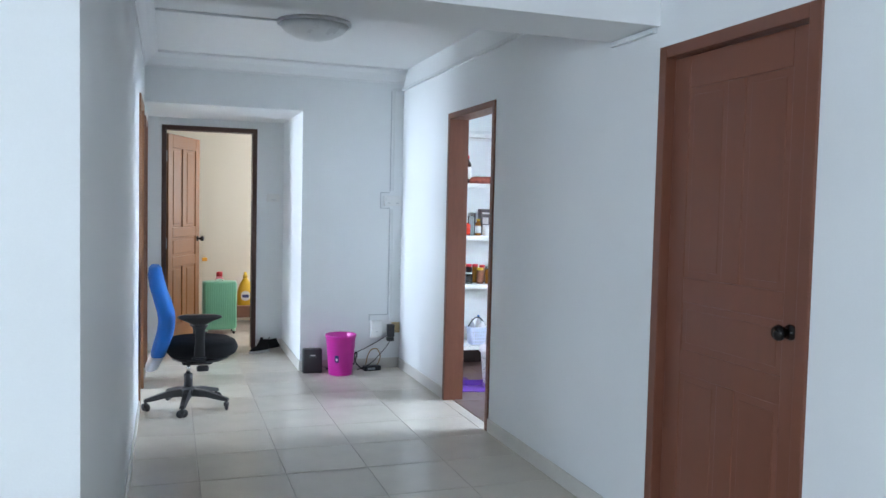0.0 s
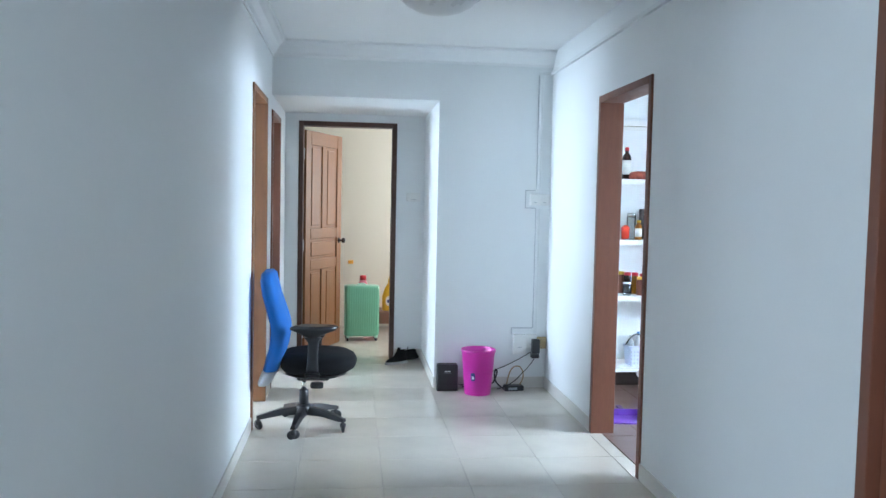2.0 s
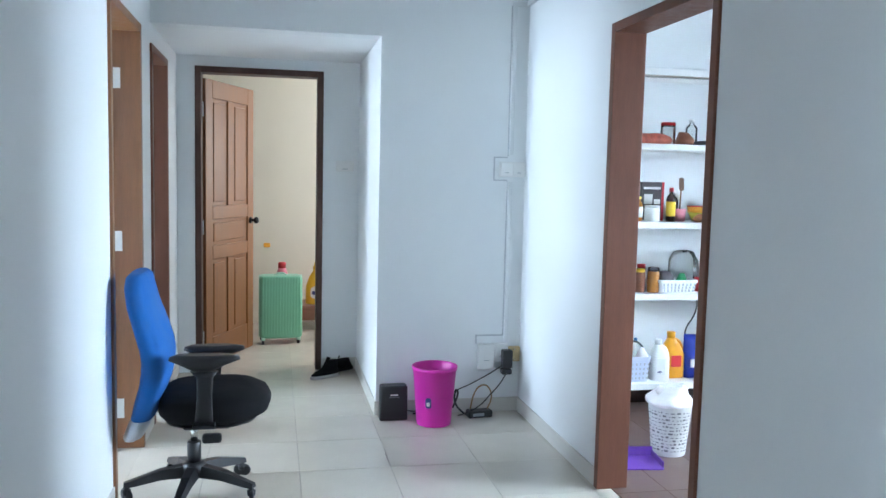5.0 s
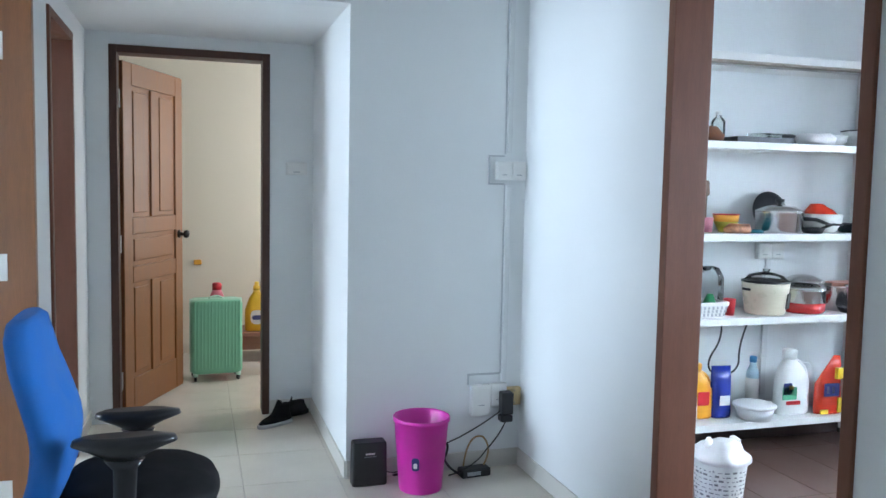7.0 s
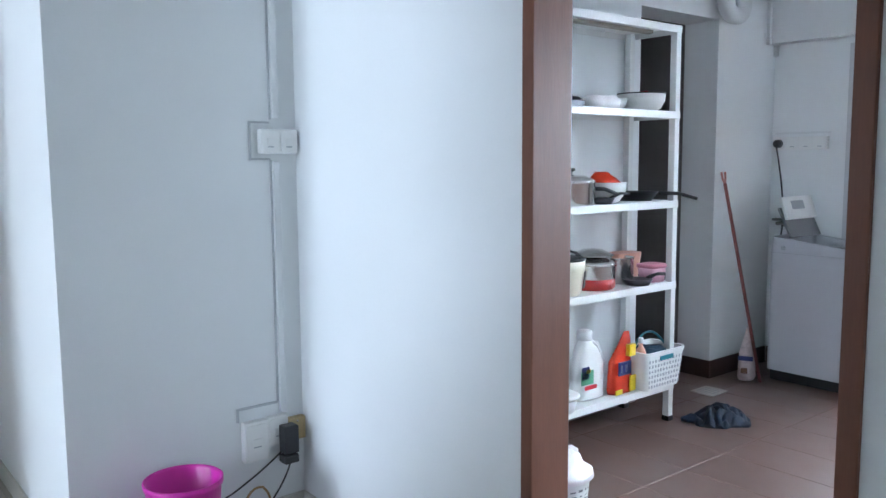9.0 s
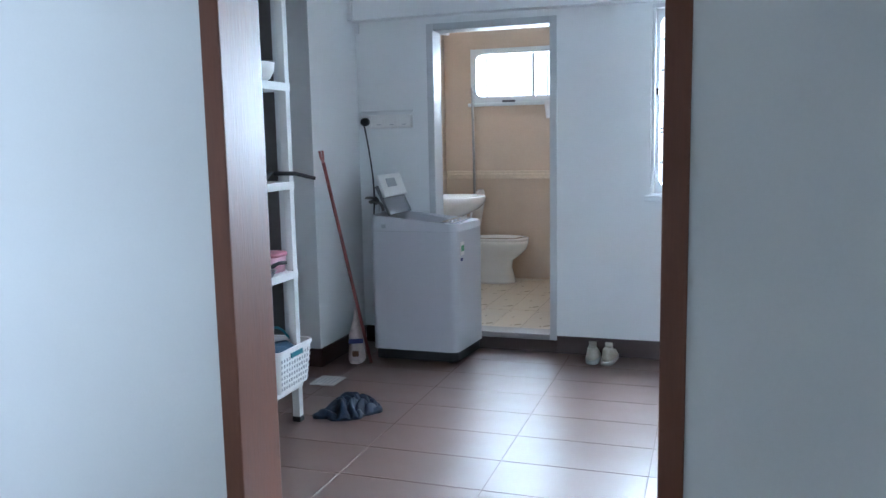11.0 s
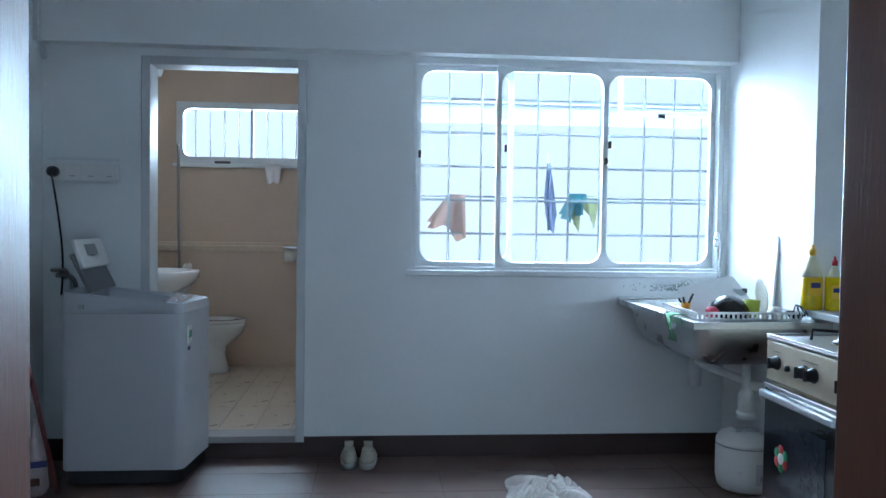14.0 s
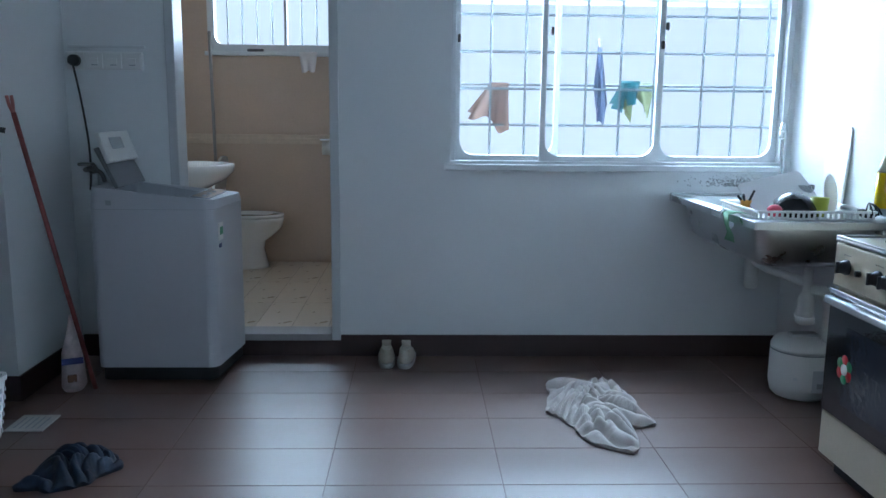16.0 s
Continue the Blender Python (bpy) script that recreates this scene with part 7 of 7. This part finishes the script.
bottle("toiletry_bottle", "white toiletry bottle with a green label on the shelf", (6.85, 7.20, 1.209), 0.036, 0.16, WHITE_PLASTIC, WHITE_PLASTIC, GREEN_P)
bottle("toiletry_bottle", "white pump bottle with a dark top on the shelf", (6.98, 7.20, 1.209), 0.034, 0.15, WHITE_PLASTIC, BLACK_PLASTIC, PAPER)
stick = single("shower_pole", bar([(0, 0, 0), (0.03, 0.03, 1.72)], 0.012, 10), material("grey_pole", (0.30, 0.28, 0.27), 0.5), "grey pole leaning in the bathroom corner", "pole", pose(7.72, 7.0, FZ))
paper = thing("paper_holder", "white toilet paper in a steel holder", "holder", (BX - 0.022, 6.165, 1.0), 90)
part("cover", boxes((-0.065, -0.02, 0.04, 0.065, 0.11, 0.055), bevel=0.004), CHROME, paper)
part("roll", turn(turned([(0.018, -0.05), (0.05, -0.05), (0.05, 0.05), (0.018, 0.05)], n=24), pose(0, 0.05, -0.015, 0, 90, 0)), PAPER, paper)
single("vent_pipe", tube(bmesh.new(), [(0, 0.0, 0.02), (0, -0.2, 0.0), (0, -0.46, -0.03)], 0.06, 24), WHITE_PLASTIC, "white round vent pipe high in the bathroom", "pipe", pose(6.5, BY, 2.21))
single("soap_dish", boxes((-0.02, -0.06, 0, 0.02, 0.06, 0.02), bevel=0.008), WM_DARK, "small dark dish on the bathroom window sill", "dish", pose(BX - 0.025, 6.70, BWIN[2] - 0.031))
cloth_b = drape("hanging_rag", "pale cloth hung from the bathroom window sill", BAG_WHITE, (BX - 0.06, 6.31, 1.675), 0.13, 0.14, 17, 0.0, 0.7, 0.01)
# ---- tiles of the floors ----
def tiles(parent, mat, x0, x1, y0, y1, ox, oy, sx, sy, z, gap=0.003, thick=0.002):
    """Floor tiles on a grid, cut at the edges of the area; alike tiles share one mesh."""
    made = {}
    i = math.floor((x0 - ox) / sx)
    while ox + i * sx < x1 - 1e-4:
        j = math.floor((y0 - oy) / sy)
        while oy + j * sy < y1 - 1e-4:
            a, b = max(x0, ox + i * sx + gap / 2), min(x1, ox + (i + 1) * sx - gap / 2)
            c, d = max(y0, oy + j * sy + gap / 2), min(y1, oy + (j + 1) * sy - gap / 2)
            if b - a > 0.01 and d - c > 0.01:
                key = (round(b - a, 4), round(d - c, 4))
                if key not in made:
                    bm = bmesh.new()
                    k = 0.0012
                    w, h = key[0] / 2, key[1] / 2
                    lo = [bm.verts.new((sx_ * w, sy_ * h, -thick)) for sx_, sy_ in ((-1, -1), (1, -1), (1, 1), (-1, 1))]
                    mi = [bm.verts.new((sx_ * w, sy_ * h, -k)) for sx_, sy_ in ((-1, -1), (1, -1), (1, 1), (-1, 1))]
                    hi = [bm.verts.new((sx_ * (w - k), sy_ * (h - k), 0)) for sx_, sy_ in ((-1, -1), (1, -1), (1, 1), (-1, 1))]
                    for p, q in ((lo, mi), (mi, hi)):
                        for n in range(4):
                            bm.faces.new((p[n], p[(n + 1) % 4], q[(n + 1) % 4], q[n]))
                    bm.faces.new(hi)
                    made[key] = mesh("tile", bm, mat)
                ob = new("tile", made[key])
                ob.location = ((a + b) / 2, (c + d) / 2, z)
                ob.parent = parent
            j += 1
        i += 1


floor_hall, floor_k, floor_b = (bpy.data.objects[n] for n in ("floor", "floor_kitchen", "floor_bathroom"))
tiles(floor_hall, HALL_TILE, XL, XR + 0.06, 0.9, YE + 0.06, 0.735, 4.97, 0.44, 0.44, 0.0)
tiles(floor_hall, HALL_TILE, -5.7, XR, -4.8, 0.9, 0.735, 4.97, 1.32, 1.32, 0.0)
tiles(floor_hall, HALL_TILE, -5.7, XL, 0.9, 2.28, 0.735, 4.97, 0.88, 0.88, 0.0)
tiles(floor_hall, HALL_TILE, -3.5, XL, 5.4, YE, 0.735, 4.97, 0.88, 0.88, 0.0)
tiles(floor_hall, HALL_TILE, -1.6, 2.6, YE + 0.06, 10.25, 0.735, 4.97, 0.44, 0.44, 0.0, 0.0016)
tiles(floor_k, KITCHEN_TILE, XR + 0.065, KX, KR - 0.5, KY, 4.22, 5.20, 0.305, 0.610, 0.0, 0.0022)
tiles(floor_k, KITCHEN_TILE, 4.28, 5.04, KY, 8.6, 4.22, 5.20, 0.61, 0.605, 0.0)
BATH_TILE = material("cream_bath_floor_tile", (0.60, 0.50, 0.38), 0.3, vary=0.08, scale=8, spread=0.04)
tiles(floor_b, BATH_TILE, KX + 0.14, BX, 5.6, BY, 5.85, 5.98, 0.60, 0.20, 0.106)
